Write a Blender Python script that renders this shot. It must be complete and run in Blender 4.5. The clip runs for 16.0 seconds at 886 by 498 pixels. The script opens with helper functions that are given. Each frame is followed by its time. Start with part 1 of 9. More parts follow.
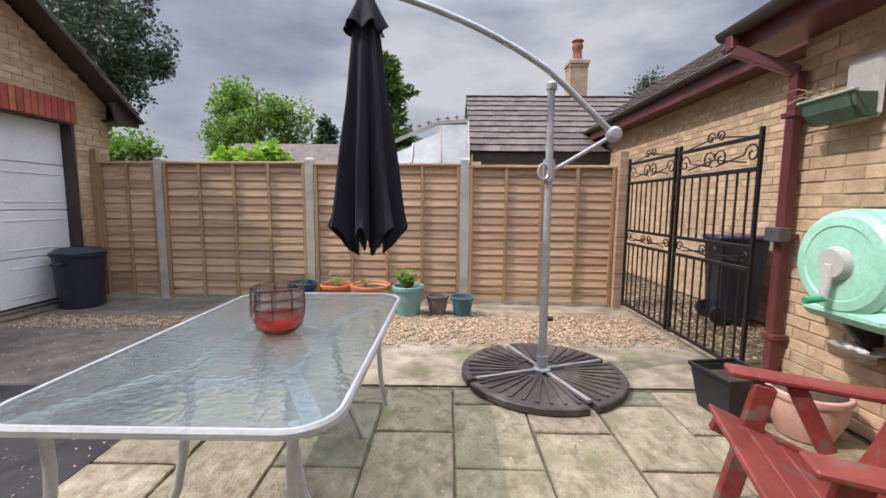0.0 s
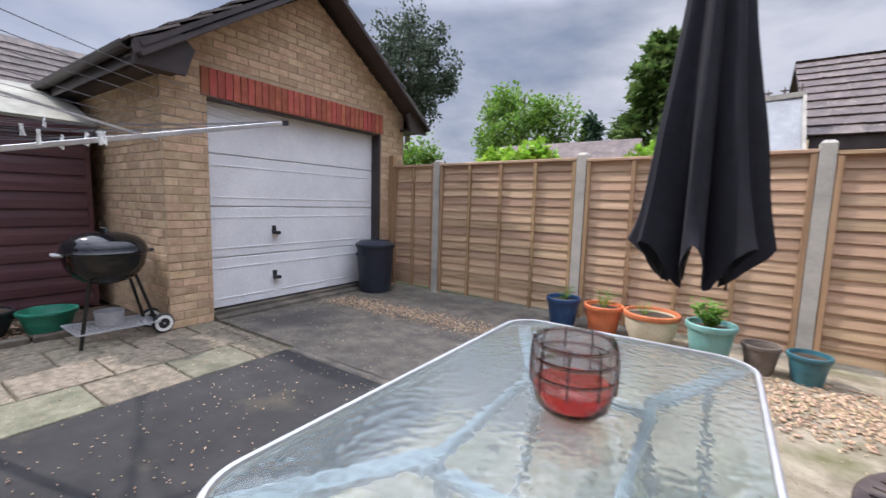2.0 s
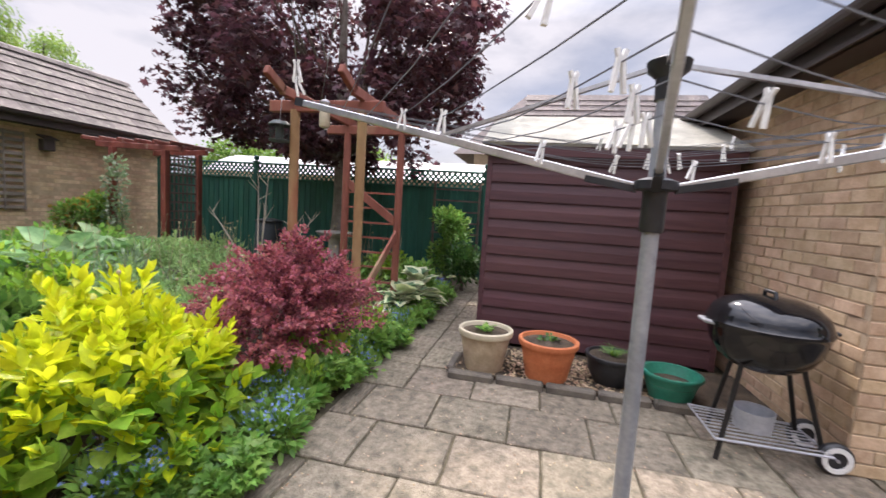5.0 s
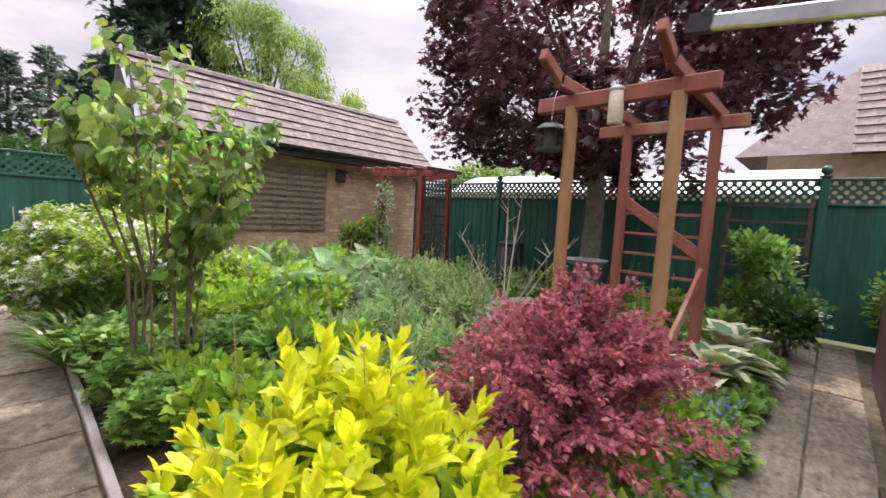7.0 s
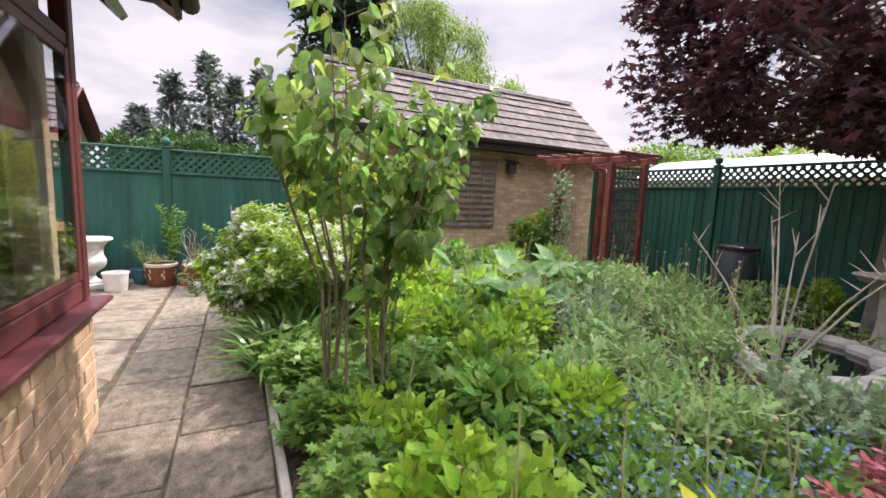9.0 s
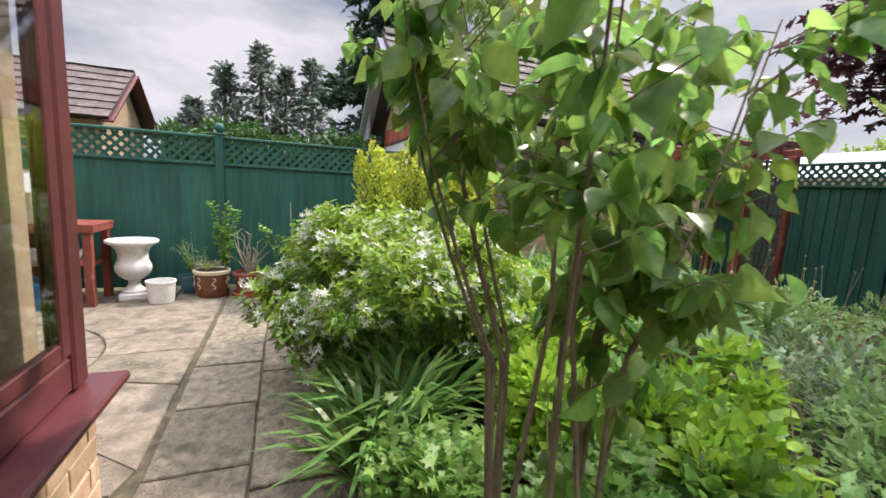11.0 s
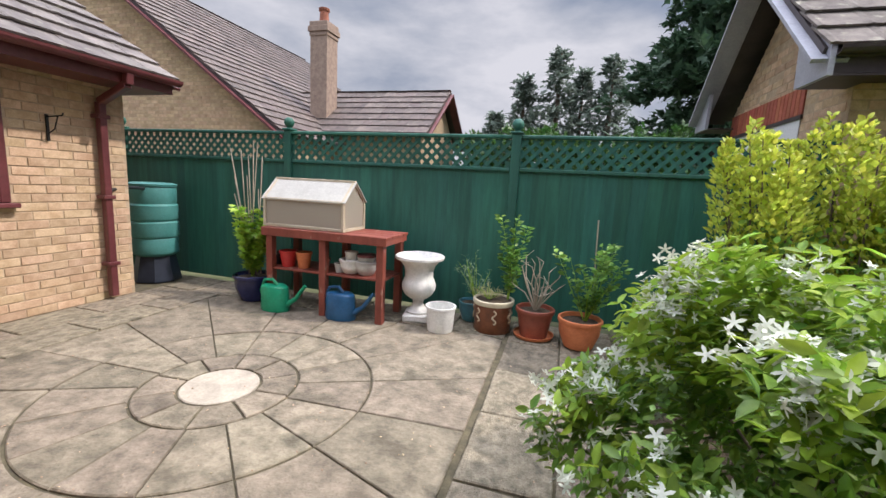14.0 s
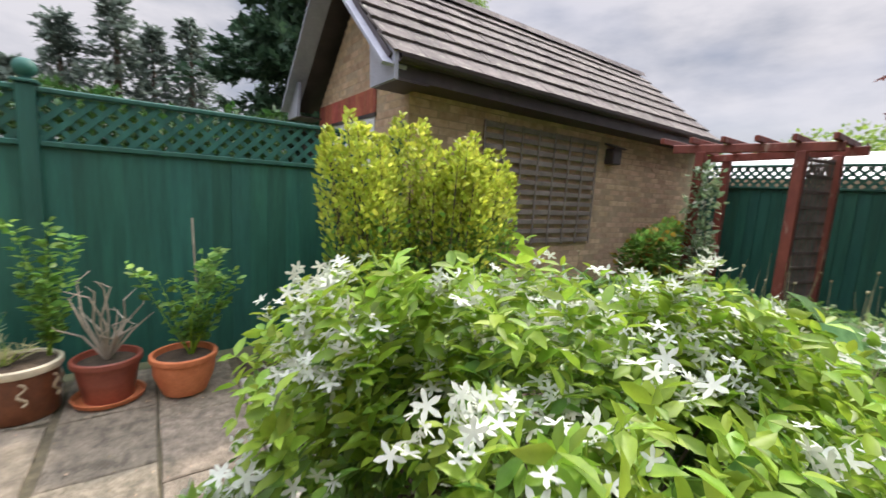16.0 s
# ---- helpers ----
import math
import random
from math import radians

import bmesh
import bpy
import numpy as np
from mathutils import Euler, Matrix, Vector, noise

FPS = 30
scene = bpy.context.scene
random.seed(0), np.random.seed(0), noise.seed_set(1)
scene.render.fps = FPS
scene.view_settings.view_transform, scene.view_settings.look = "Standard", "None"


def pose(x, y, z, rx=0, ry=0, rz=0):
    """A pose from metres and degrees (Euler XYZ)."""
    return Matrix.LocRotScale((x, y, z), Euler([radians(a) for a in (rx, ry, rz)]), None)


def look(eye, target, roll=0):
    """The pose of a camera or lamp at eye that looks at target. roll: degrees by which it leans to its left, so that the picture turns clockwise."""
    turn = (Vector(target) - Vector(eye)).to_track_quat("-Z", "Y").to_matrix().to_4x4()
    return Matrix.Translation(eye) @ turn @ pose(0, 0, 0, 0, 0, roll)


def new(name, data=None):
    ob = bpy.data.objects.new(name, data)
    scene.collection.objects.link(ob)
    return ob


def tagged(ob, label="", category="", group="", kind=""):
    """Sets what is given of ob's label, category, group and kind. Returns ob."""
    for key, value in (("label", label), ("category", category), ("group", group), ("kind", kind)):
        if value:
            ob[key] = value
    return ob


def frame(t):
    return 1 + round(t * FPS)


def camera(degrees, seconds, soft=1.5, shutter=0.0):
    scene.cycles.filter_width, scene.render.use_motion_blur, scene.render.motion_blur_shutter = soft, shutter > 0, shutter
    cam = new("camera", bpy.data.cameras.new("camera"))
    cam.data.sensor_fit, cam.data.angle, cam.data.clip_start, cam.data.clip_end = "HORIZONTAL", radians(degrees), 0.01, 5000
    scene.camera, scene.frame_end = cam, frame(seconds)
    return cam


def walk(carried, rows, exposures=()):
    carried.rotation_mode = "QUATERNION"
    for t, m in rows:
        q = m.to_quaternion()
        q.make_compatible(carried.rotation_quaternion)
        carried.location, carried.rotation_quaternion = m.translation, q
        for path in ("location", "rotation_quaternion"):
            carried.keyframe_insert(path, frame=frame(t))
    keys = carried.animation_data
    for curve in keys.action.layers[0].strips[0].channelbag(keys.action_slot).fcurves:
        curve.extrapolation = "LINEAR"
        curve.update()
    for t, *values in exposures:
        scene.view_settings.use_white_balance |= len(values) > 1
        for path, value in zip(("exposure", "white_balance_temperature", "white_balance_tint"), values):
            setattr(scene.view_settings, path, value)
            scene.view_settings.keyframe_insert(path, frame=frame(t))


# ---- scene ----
cam = camera(94.5, 16.0, 1.5, 0.2)
METRES, EYE, TILT, LEAN, TURN = 8.0, 1.2, 0.0, 0.0, 0.6
ROWS = [
    (0.0, 0.0, 0.0, 0.0, 0.05, -6.21, -0.49),
    (0.5, -0.0052, 0.0201, -0.0009, 5.23, -6.39, -0.84),
    (1.0, -0.0163, 0.041, -0.0005, 13.35, -6.38, -1.14),
    (1.5, -0.0289, 0.0634, 0.0009, 23.32, -6.34, -1.38),
    (2.0, -0.0501, 0.0786, -0.0008, 33.85, -6.42, -1.54),
    (2.5, -0.0844, 0.0891, 0.0012, 43.97, -6.5, -1.68),
    (3.0, -0.1141, 0.0982, 0.0009, 54.03, -6.52, -1.89),
    (3.5, -0.1422, 0.1033, 0.0032, 65.09, -6.34, -2.21),
    (4.0, -0.1762, 0.0961, 0.0024, 77.53, -6.11, -2.78),
    (4.5, -0.2106, 0.0808, 0.0054, 90.45, -5.83, -3.37),
    (5.0, -0.2406, 0.0677, 0.0062, 102.43, -5.55, -3.66),
    (7.5, -0.3429, -0.0685, 0.0115, 138.94, -5.18, -3.06),
    (8.0, -0.3455, -0.1001, 0.0111, 144.88, -5.64, -2.95),
    (8.5, -0.3513, -0.1321, 0.0122, 149.74, -6.32, -2.67),
    (11.0, -0.3304, -0.3222, 0.0138, 158.37, -8.04, -3.11),
    (11.5, -0.329, -0.3661, 0.0115, 160.28, -7.77, -3.45),
    (12.0, -0.3264, -0.4072, 0.0127, 164.51, -7.79, -3.51),
    (12.5, -0.3178, -0.4468, 0.0125, 170.98, -8.04, -3.45),
    (13.0, -0.3074, -0.478, 0.0113, 180.56, -8.39, -3.28),
    (13.5, -0.3042, -0.4983, 0.0122, 188.61, -8.73, -3.15),
    (14.0, -0.3053, -0.512, 0.0131, 195.91, -8.92, -2.98),
    (14.5, -0.3059, -0.5219, 0.0123, 193.62, -8.87, -2.96),
    (15.0, -0.3055, -0.5429, 0.0132, 178.01, -9.03, -3.09),
    (15.5, -0.3096, -0.5619, 0.0152, 162.1, -8.83, -3.22),
    (16.0, -0.3164, -0.5908, 0.018, 144.2, -8.04, -3.38),
]
walk(cam, [(t, pose(0, 0, EYE, TILT, LEAN, TURN) @ pose(METRES * x, METRES * y, METRES * z, 90 + pitch, roll, yaw)) for t, x, y, z, yaw, pitch, roll in ROWS],
     [(0.0, 0.33, 6250, 17), (1.5, 0.31, 6050, 17), (2.0, 0.46, 6000, 17), (2.5, 0.58, 6050, 17), (3.5, 0.6, 6000, 17), (4.0, 0.72, 6050, 17), (4.5, 0.84, 6250, 17), (5.0, 0.87, 6500, 21), (7.5, 0.97, 6750, 26),
      (8.5, 0.97, 6650, 26), (11.0, 0.78, 6600, 19), (12.0, 0.86, 6550, 18), (12.5, 0.80, 6550, 17), (14.0, 0.56, 6350, 17), (15.0, 0.64, 6450, 17), (16.0, 0.64, 6500, 17)])

# ---- world and sun ----
SUN_FROM = Vector((-0.965, -0.26, 0.0)).normalized()
SUN_HIGH = radians(50)
world = bpy.data.worlds.new("sky")
scene.world = world
world.use_nodes = True
wt = world.node_tree
wt.nodes.clear()
w_out = wt.nodes.new("ShaderNodeOutputWorld")
w_bg = wt.nodes.new("ShaderNodeBackground")
w_sky = wt.nodes.new("ShaderNodeTexSky")
w_sky.sky_type = "NISHITA"
w_sky.sun_disc = False
w_sky.sun_elevation = SUN_HIGH
w_sky.sun_rotation = math.atan2(SUN_FROM.x, SUN_FROM.y)
w_sky.dust_density = 2.0
w_tc = wt.nodes.new("ShaderNodeTexCoord")
w_map = wt.nodes.new("ShaderNodeMapping")
w_map.inputs["Scale"].default_value = (1.0, 1.0, 2.6)
w_n = wt.nodes.new("ShaderNodeTexNoise")
w_n.inputs["Scale"].default_value = 2.3
w_n.inputs["Detail"].default_value = 9
w_n.inputs["Roughness"].default_value = 0.55
w_r = wt.nodes.new("ShaderNodeValToRGB")
w_r.color_ramp.elements[0].position = 0.37
w_r.color_ramp.elements[0].color = (3.7, 4.3, 5.2, 1)
w_r.color_ramp.elements[1].position = 0.60
w_r.color_ramp.elements[1].color = (8.0, 8.2, 8.5, 1)
w_e = w_r.color_ramp.elements.new(0.48)
w_e.color = (5.7, 6.1, 6.7, 1)
w_n2 = wt.nodes.new("ShaderNodeTexNoise")
w_n2.inputs["Scale"].default_value = 1.1
w_n2.inputs["Detail"].default_value = 5
w_r2 = wt.nodes.new("ShaderNodeValToRGB")
w_r2.color_ramp.elements[0].position = 0.36
w_r2.color_ramp.elements[0].color = (0.55, 0.55, 0.55, 1)
w_r2.color_ramp.elements[1].position = 0.52
w_r2.color_ramp.elements[1].color = (1, 1, 1, 1)
w_mix = wt.nodes.new("ShaderNodeMix")
w_mix.data_type = "RGBA"
wt.links.new(w_tc.outputs["Generated"], w_map.inputs["Vector"])
wt.links.new(w_map.outputs["Vector"], w_n.inputs["Vector"])
wt.links.new(w_map.outputs["Vector"], w_n2.inputs["Vector"])
wt.links.new(w_n.outputs["Fac"], w_r.inputs["Fac"])
wt.links.new(w_n2.outputs["Fac"], w_r2.inputs["Fac"])
wt.links.new(w_r2.outputs["Color"], w_mix.inputs["Factor"])
wt.links.new(w_sky.outputs["Color"], w_mix.inputs["A"])
wt.links.new(w_r.outputs["Color"], w_mix.inputs["B"])
w_sep = wt.nodes.new("ShaderNodeSeparateXYZ")
w_grad = wt.nodes.new("ShaderNodeMapRange")
w_grad.inputs["From Min"].default_value, w_grad.inputs["From Max"].default_value = 0.40, 1.0
w_grad.inputs["To Min"].default_value, w_grad.inputs["To Max"].default_value = 0.60, 4.4
w_mul = wt.nodes.new("ShaderNodeVectorMath")
w_mul.operation = "SCALE"
wt.links.new(w_tc.outputs["Generated"], w_sep.inputs["Vector"])
wt.links.new(w_sep.outputs["Z"], w_grad.inputs["Value"])
wt.links.new(w_mix.outputs["Result"], w_mul.inputs[0])
wt.links.new(w_grad.outputs["Result"], w_mul.inputs["Scale"])
wt.links.new(w_mul.outputs["Vector"], w_bg.inputs["Color"])
w_bg.inputs["Strength"].default_value = 0.10
wt.links.new(w_bg.outputs["Background"], w_out.inputs["Surface"])
sun_data = bpy.data.lights.new("sun", "SUN")
sun_data.energy, sun_data.angle, sun_data.color = 2.8, radians(1.5), (1.0, 0.93, 0.82)
sun = new("sun", sun_data)
sun.matrix_world = look(SUN_FROM * 20 + Vector((0, 0, 20 * math.tan(SUN_HIGH))), (0, 0, 0))

# ---- materials ----
def shade(name, c1, c2, scale=6.0, rough=0.7, metal=0.0, bump=0.25, fine=60.0, vary=0.0, by="", grain=(1, 1, 1), leaf=0.0, spots=None, coat=0.0, dist=0.003):
    """Two colours mixed by broad and fine noise, relief from the fine noise; by: 'object' or 'island' varies piece by piece."""
    m = bpy.data.materials.new(name)
    m.use_nodes = True
    nt = m.node_tree
    N, L = nt.nodes, nt.links
    p = N["Principled BSDF"]
    tc = N.new("ShaderNodeTexCoord")
    mp = N.new("ShaderNodeMapping")
    mp.inputs["Scale"].default_value = grain
    L.new(tc.outputs["Object"], mp.inputs["Vector"])
    vec = mp.outputs["Vector"]
    rnd = None
    if by:
        src = N.new("ShaderNodeObjectInfo" if by == "object" else "ShaderNodeNewGeometry")
        rnd = src.outputs["Random" if by == "object" else "Random Per Island"]
        mul = N.new("ShaderNodeMath")
        mul.operation = "MULTIPLY"
        mul.inputs[1].default_value = 53.0
        L.new(rnd, mul.inputs[0])
        add = N.new("ShaderNodeVectorMath")
        add.operation = "ADD"
        L.new(vec, add.inputs[0])
        L.new(mul.outputs[0], add.inputs[1])
        vec = add.outputs["Vector"]
    n1 = N.new("ShaderNodeTexNoise")
    n1.inputs["Scale"].default_value, n1.inputs["Detail"].default_value = scale, 6
    n1.inputs["Roughness"].default_value = 0.65
    n2 = N.new("ShaderNodeTexNoise")
    n2.inputs["Scale"].default_value, n2.inputs["Detail"].default_value = fine, 4
    L.new(vec, n1.inputs["Vector"])
    L.new(vec, n2.inputs["Vector"])
    r1 = N.new("ShaderNodeValToRGB")
    r1.color_ramp.elements[0].position, r1.color_ramp.elements[1].position = 0.36, 0.66
    r1.color_ramp.elements[0].color, r1.color_ramp.elements[1].color = (*c1, 1), (*c2, 1)
    L.new(n1.outputs["Fac"], r1.inputs["Fac"])
    col = r1.outputs["Color"]
    mr = N.new("ShaderNodeMapRange")
    mr.inputs["To Min"].default_value, mr.inputs["To Max"].default_value = 0.78, 1.22
    L.new(n2.outputs["Fac"], mr.inputs["Value"])
    hs = N.new("ShaderNodeHueSaturation")
    L.new(col, hs.inputs["Color"])
    val = mr.outputs["Result"]
    if rnd is not None and vary:
        m2 = N.new("ShaderNodeMapRange")
        m2.inputs["To Min"].default_value, m2.inputs["To Max"].default_value = 1 - vary, 1 + vary
        L.new(rnd, m2.inputs["Value"])
        mu = N.new("ShaderNodeMath")
        mu.operation = "MULTIPLY"
        L.new(val, mu.inputs[0])
        L.new(m2.outputs["Result"], mu.inputs[1])
        val = mu.outputs[0]
        fr = N.new("ShaderNodeMath")
        fr.operation, fr.inputs[1].default_value = "MULTIPLY", 7.31
        L.new(rnd, fr.inputs[0])
        fr2 = N.new("ShaderNodeMath")
        fr2.operation = "FRACT"
        L.new(fr.outputs[0], fr2.inputs[0])
        mh = N.new("ShaderNodeMapRange")
        mh.inputs["To Min"].default_value, mh.inputs["To Max"].default_value = 0.5 - 0.06 * vary, 0.5 + 0.06 * vary
        L.new(fr2.outputs[0], mh.inputs["Value"])
        L.new(mh.outputs["Result"], hs.inputs["Hue"])
    L.new(val, hs.inputs["Value"])
    col = hs.outputs["Color"]
    if spots:
        sc, lo, hi, sp_scale = spots
        n3 = N.new("ShaderNodeTexNoise")
        n3.inputs["Scale"].default_value, n3.inputs["Detail"].default_value = sp_scale, 5
        L.new(vec, n3.inputs["Vector"])
        r3 = N.new("ShaderNodeMapRange")
        r3.inputs["From Min"].default_value, r3.inputs["From Max"].default_value = lo, hi
        L.new(n3.outputs["Fac"], r3.inputs["Value"])
        mx = N.new("ShaderNodeMix")
        mx.data_type = "RGBA"
        mx.inputs["B"].default_value = (*sc, 1)
        L.new(col, mx.inputs["A"])
        L.new(r3.outputs["Result"], mx.inputs["Factor"])
        col = mx.outputs["Result"]
    L.new(col, p.inputs["Base Color"])
    p.inputs["Roughness"].default_value, p.inputs["Metallic"].default_value = rough, metal
    p.inputs["Coat Weight"].default_value = coat
    if bump:
        b = N.new("ShaderNodeBump")
        b.inputs["Strength"].default_value, b.inputs["Distance"].default_value = bump, dist
        L.new(n2.outputs["Fac"], b.inputs["Height"])
        L.new(b.outputs["Normal"], p.inputs["Normal"])
    if leaf:
        t = N.new("ShaderNodeBsdfTranslucent")
        L.new(col, t.inputs["Color"])
        ms = N.new("ShaderNodeMixShader")
        ms.inputs["Fac"].default_value = leaf
        L.new(p.outputs["BSDF"], ms.inputs[1])
        L.new(t.outputs["BSDF"], ms.inputs[2])
        L.new(ms.outputs["Shader"], N["Material Output"].inputs["Surface"])
    return m


def glassy(name, colour, rough=0.02, ior=1.45, bump=0.0, bscale=25.0, clear=1.0):
    m = bpy.data.materials.new(name)
    m.use_nodes = True
    N, L = m.node_tree.nodes, m.node_tree.links
    p = N["Principled BSDF"]
    p.inputs["Base Color"].default_value = (*colour, 1)
    p.inputs["Roughness"].default_value, p.inputs["IOR"].default_value = rough, ior
    p.inputs["Transmission Weight"].default_value = clear
    if bump:
        tc = N.new("ShaderNodeTexCoord")
        n = N.new("ShaderNodeTexVoronoi")
        n.feature = "SMOOTH_F1"
        n.inputs["Scale"].default_value = bscale
        b = N.new("ShaderNodeBump")
        b.inputs["Strength"].default_value, b.inputs["Distance"].default_value = bump, 0.01
        L.new(tc.outputs["Object"], n.inputs["Vector"])
        L.new(n.outputs["Distance"], b.inputs["Height"])
        L.new(b.outputs["Normal"], p.inputs["Normal"])
    return m


BUFF = ((0.42, 0.285, 0.17), (0.59, 0.43, 0.285))
M_BRICK = shade("buff_brick", *BUFF, scale=9, rough=0.9, bump=0.5, fine=90, vary=0.16, by="object")
M_BRICK_J = shade("buff_brick_joined", *BUFF, scale=9, rough=0.9, bump=0.5, fine=90, vary=0.16, by="island")
M_MORTAR = shade("mortar", (0.37, 0.275, 0.18), (0.49, 0.38, 0.26), scale=14, rough=0.95, bump=0.5, fine=120)
M_REDBRICK = shade("red_soldier_brick", (0.31, 0.075, 0.045), (0.44, 0.12, 0.075), scale=10, rough=0.85, bump=0.4, fine=100, vary=0.2, by="object")
M_SLAB = shade("paving_slab", (0.13, 0.109, 0.078), (0.29, 0.245, 0.18), scale=8, rough=0.95, bump=0.9, fine=46, vary=0.17, by="object", spots=((0.09, 0.08, 0.054), 0.57, 0.74, 4.6), dist=0.012)
M_SLABG = shade("mossy_slab", (0.12, 0.117, 0.075), (0.25, 0.235, 0.165), scale=4, rough=0.9, bump=0.6, fine=45, vary=0.2, by="object", dist=0.006)
M_JOINT = shade("sandy_joint", (0.055, 0.048, 0.03), (0.13, 0.11, 0.065), scale=12, rough=1, bump=0.8, fine=90)
M_CONC = shade("stained_concrete", (0.075, 0.066, 0.054), (0.175, 0.15, 0.118), scale=4.5, rough=0.9, bump=0.9, fine=110, spots=((0.055, 0.05, 0.045), 0.5, 0.66, 1.1))
M_TARMAC = shade("dark_tarmac", (0.019, 0.0185, 0.019), (0.040, 0.038, 0.037), scale=2.2, rough=0.95, bump=0.8, fine=150, spots=((0.09, 0.075, 0.05), 0.62, 0.76, 1.7))
M_SOIL = shade("garden_soil", (0.04, 0.028, 0.018), (0.11, 0.08, 0.05), scale=7, rough=1, bump=1.0, fine=50, dist=0.02)
M_TILE = shade("grey_roof_tile", (0.085, 0.072, 0.065), (0.20, 0.175, 0.155), scale=5, rough=0.9, bump=0.4, fine=60, vary=0.22, by="object", spots=((0.30, 0.29, 0.23), 0.6, 0.74, 9.0))
M_TILE_J = shade("grey_roof_tile_joined", (0.09, 0.075, 0.07), (0.19, 0.165, 0.15), scale=5, rough=0.75, bump=0.4, fine=60, vary=0.22, by="island", spots=((0.26, 0.25, 0.2), 0.62, 0.76, 9.0))
M_TILE_B = shade("brown_roof_tile", (0.075, 0.058, 0.052), (0.15, 0.115, 0.10), scale=5, rough=0.7, bump=0.4, fine=60, vary=0.22, by="island", spots=((0.26, 0.22, 0.2), 0.62, 0.76, 9.0))
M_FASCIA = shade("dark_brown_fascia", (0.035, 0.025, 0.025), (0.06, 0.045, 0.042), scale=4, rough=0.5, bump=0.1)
M_OXBLOOD = shade("oxblood_paint", (0.095, 0.024, 0.026), (0.15, 0.042, 0.045), scale=4, rough=0.4, bump=0.08)
M_FENCE = shade("honey_fence_wood", (0.39, 0.255, 0.155), (0.555, 0.385, 0.25), scale=3, rough=0.75, bump=0.5, fine=30, vary=0.17, by="object", grain=(0.25, 6, 6), spots=((0.20, 0.12, 0.05), 0.58, 0.75, 5.0))
M_BATTEN = shade("brown_fence_batten", (0.28, 0.17, 0.085), (0.40, 0.255, 0.14), scale=4, rough=0.75, bump=0.4, fine=30, vary=0.12, by="object", grain=(6, 6, 0.3))
M_CONPOST = shade("concrete_post", (0.33, 0.31, 0.27), (0.48, 0.45, 0.39), scale=5, rough=0.9, bump=0.5, fine=90)
M_GREEN = shade("green_fence_paint", (0.010, 0.080, 0.058), (0.021, 0.125, 0.089), scale=3, rough=0.6, bump=0.3, fine=35, grain=(5, 5, 0.4), vary=0.14, by="object")
M_GDOOR = shade("white_garage_door", (0.70, 0.71, 0.73), (0.80, 0.81, 0.82), scale=2, rough=0.35, bump=0.04)
M_SHED = shade("plum_shed_paint", (0.060, 0.022, 0.026), (0.098, 0.040, 0.044), scale=3, rough=0.5, bump=0.3, fine=25, grain=(1, 0.3, 6), vary=0.12, by="object")
M_FELT = shade("roofing_felt", (0.22, 0.215, 0.18), (0.36, 0.35, 0.29), scale=4, rough=0.95, bump=0.6, fine=90)
M_BLACK = shade("black_plastic", (0.012, 0.013, 0.015), (0.024, 0.026, 0.03), scale=8, rough=0.42, bump=0.1)
M_BLACKMET = shade("black_ironwork", (0.010, 0.010, 0.010), (0.022, 0.020, 0.018), scale=10, rough=0.45, metal=0.3, bump=0.2)
M_ENAMEL = shade("black_enamel", (0.006, 0.006, 0.007), (0.010, 0.010, 0.011), scale=5, rough=0.09, bump=0.02)
M_ALU = shade("brushed_aluminium", (0.50, 0.51, 0.52), (0.64, 0.65, 0.66), scale=8, rough=0.35, metal=0.8, bump=0.1)
M_GREYMET = shade("grey_painted_steel", (0.36, 0.37, 0.39), (0.46, 0.47, 0.49), scale=7, rough=0.4, metal=0.3, bump=0.1)
M_WHITE = shade("white_plastic", (0.66, 0.66, 0.63), (0.80, 0.80, 0.77), scale=9, rough=0.45, bump=0.08)
M_TERRA = shade("terracotta", (0.46, 0.13, 0.045), (0.62, 0.21, 0.085), scale=7, rough=0.75, bump=0.3, fine=70)
M_WOODRED = shade("red_wood_stain", (0.16, 0.036, 0.024), (0.26, 0.066, 0.042), scale=4, rough=0.6, bump=0.4, fine=30, grain=(1, 1, 0.4), spots=((0.34, 0.20, 0.15), 0.62, 0.72, 14.0))
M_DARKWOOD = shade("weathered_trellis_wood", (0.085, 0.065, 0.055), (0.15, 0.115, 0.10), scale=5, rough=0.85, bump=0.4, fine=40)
M_RENDER = shade("buff_far_brick", (0.34, 0.25, 0.155), (0.45, 0.34, 0.22), scale=6, rough=0.9, bump=0.6, fine=30)
M_GLASS = glassy("window_glass", (0.95, 0.97, 0.96))
M_BARK = shade("bark", (0.08, 0.06, 0.045), (0.17, 0.13, 0.10), scale=9, rough=0.9, bump=0.8, fine=40)


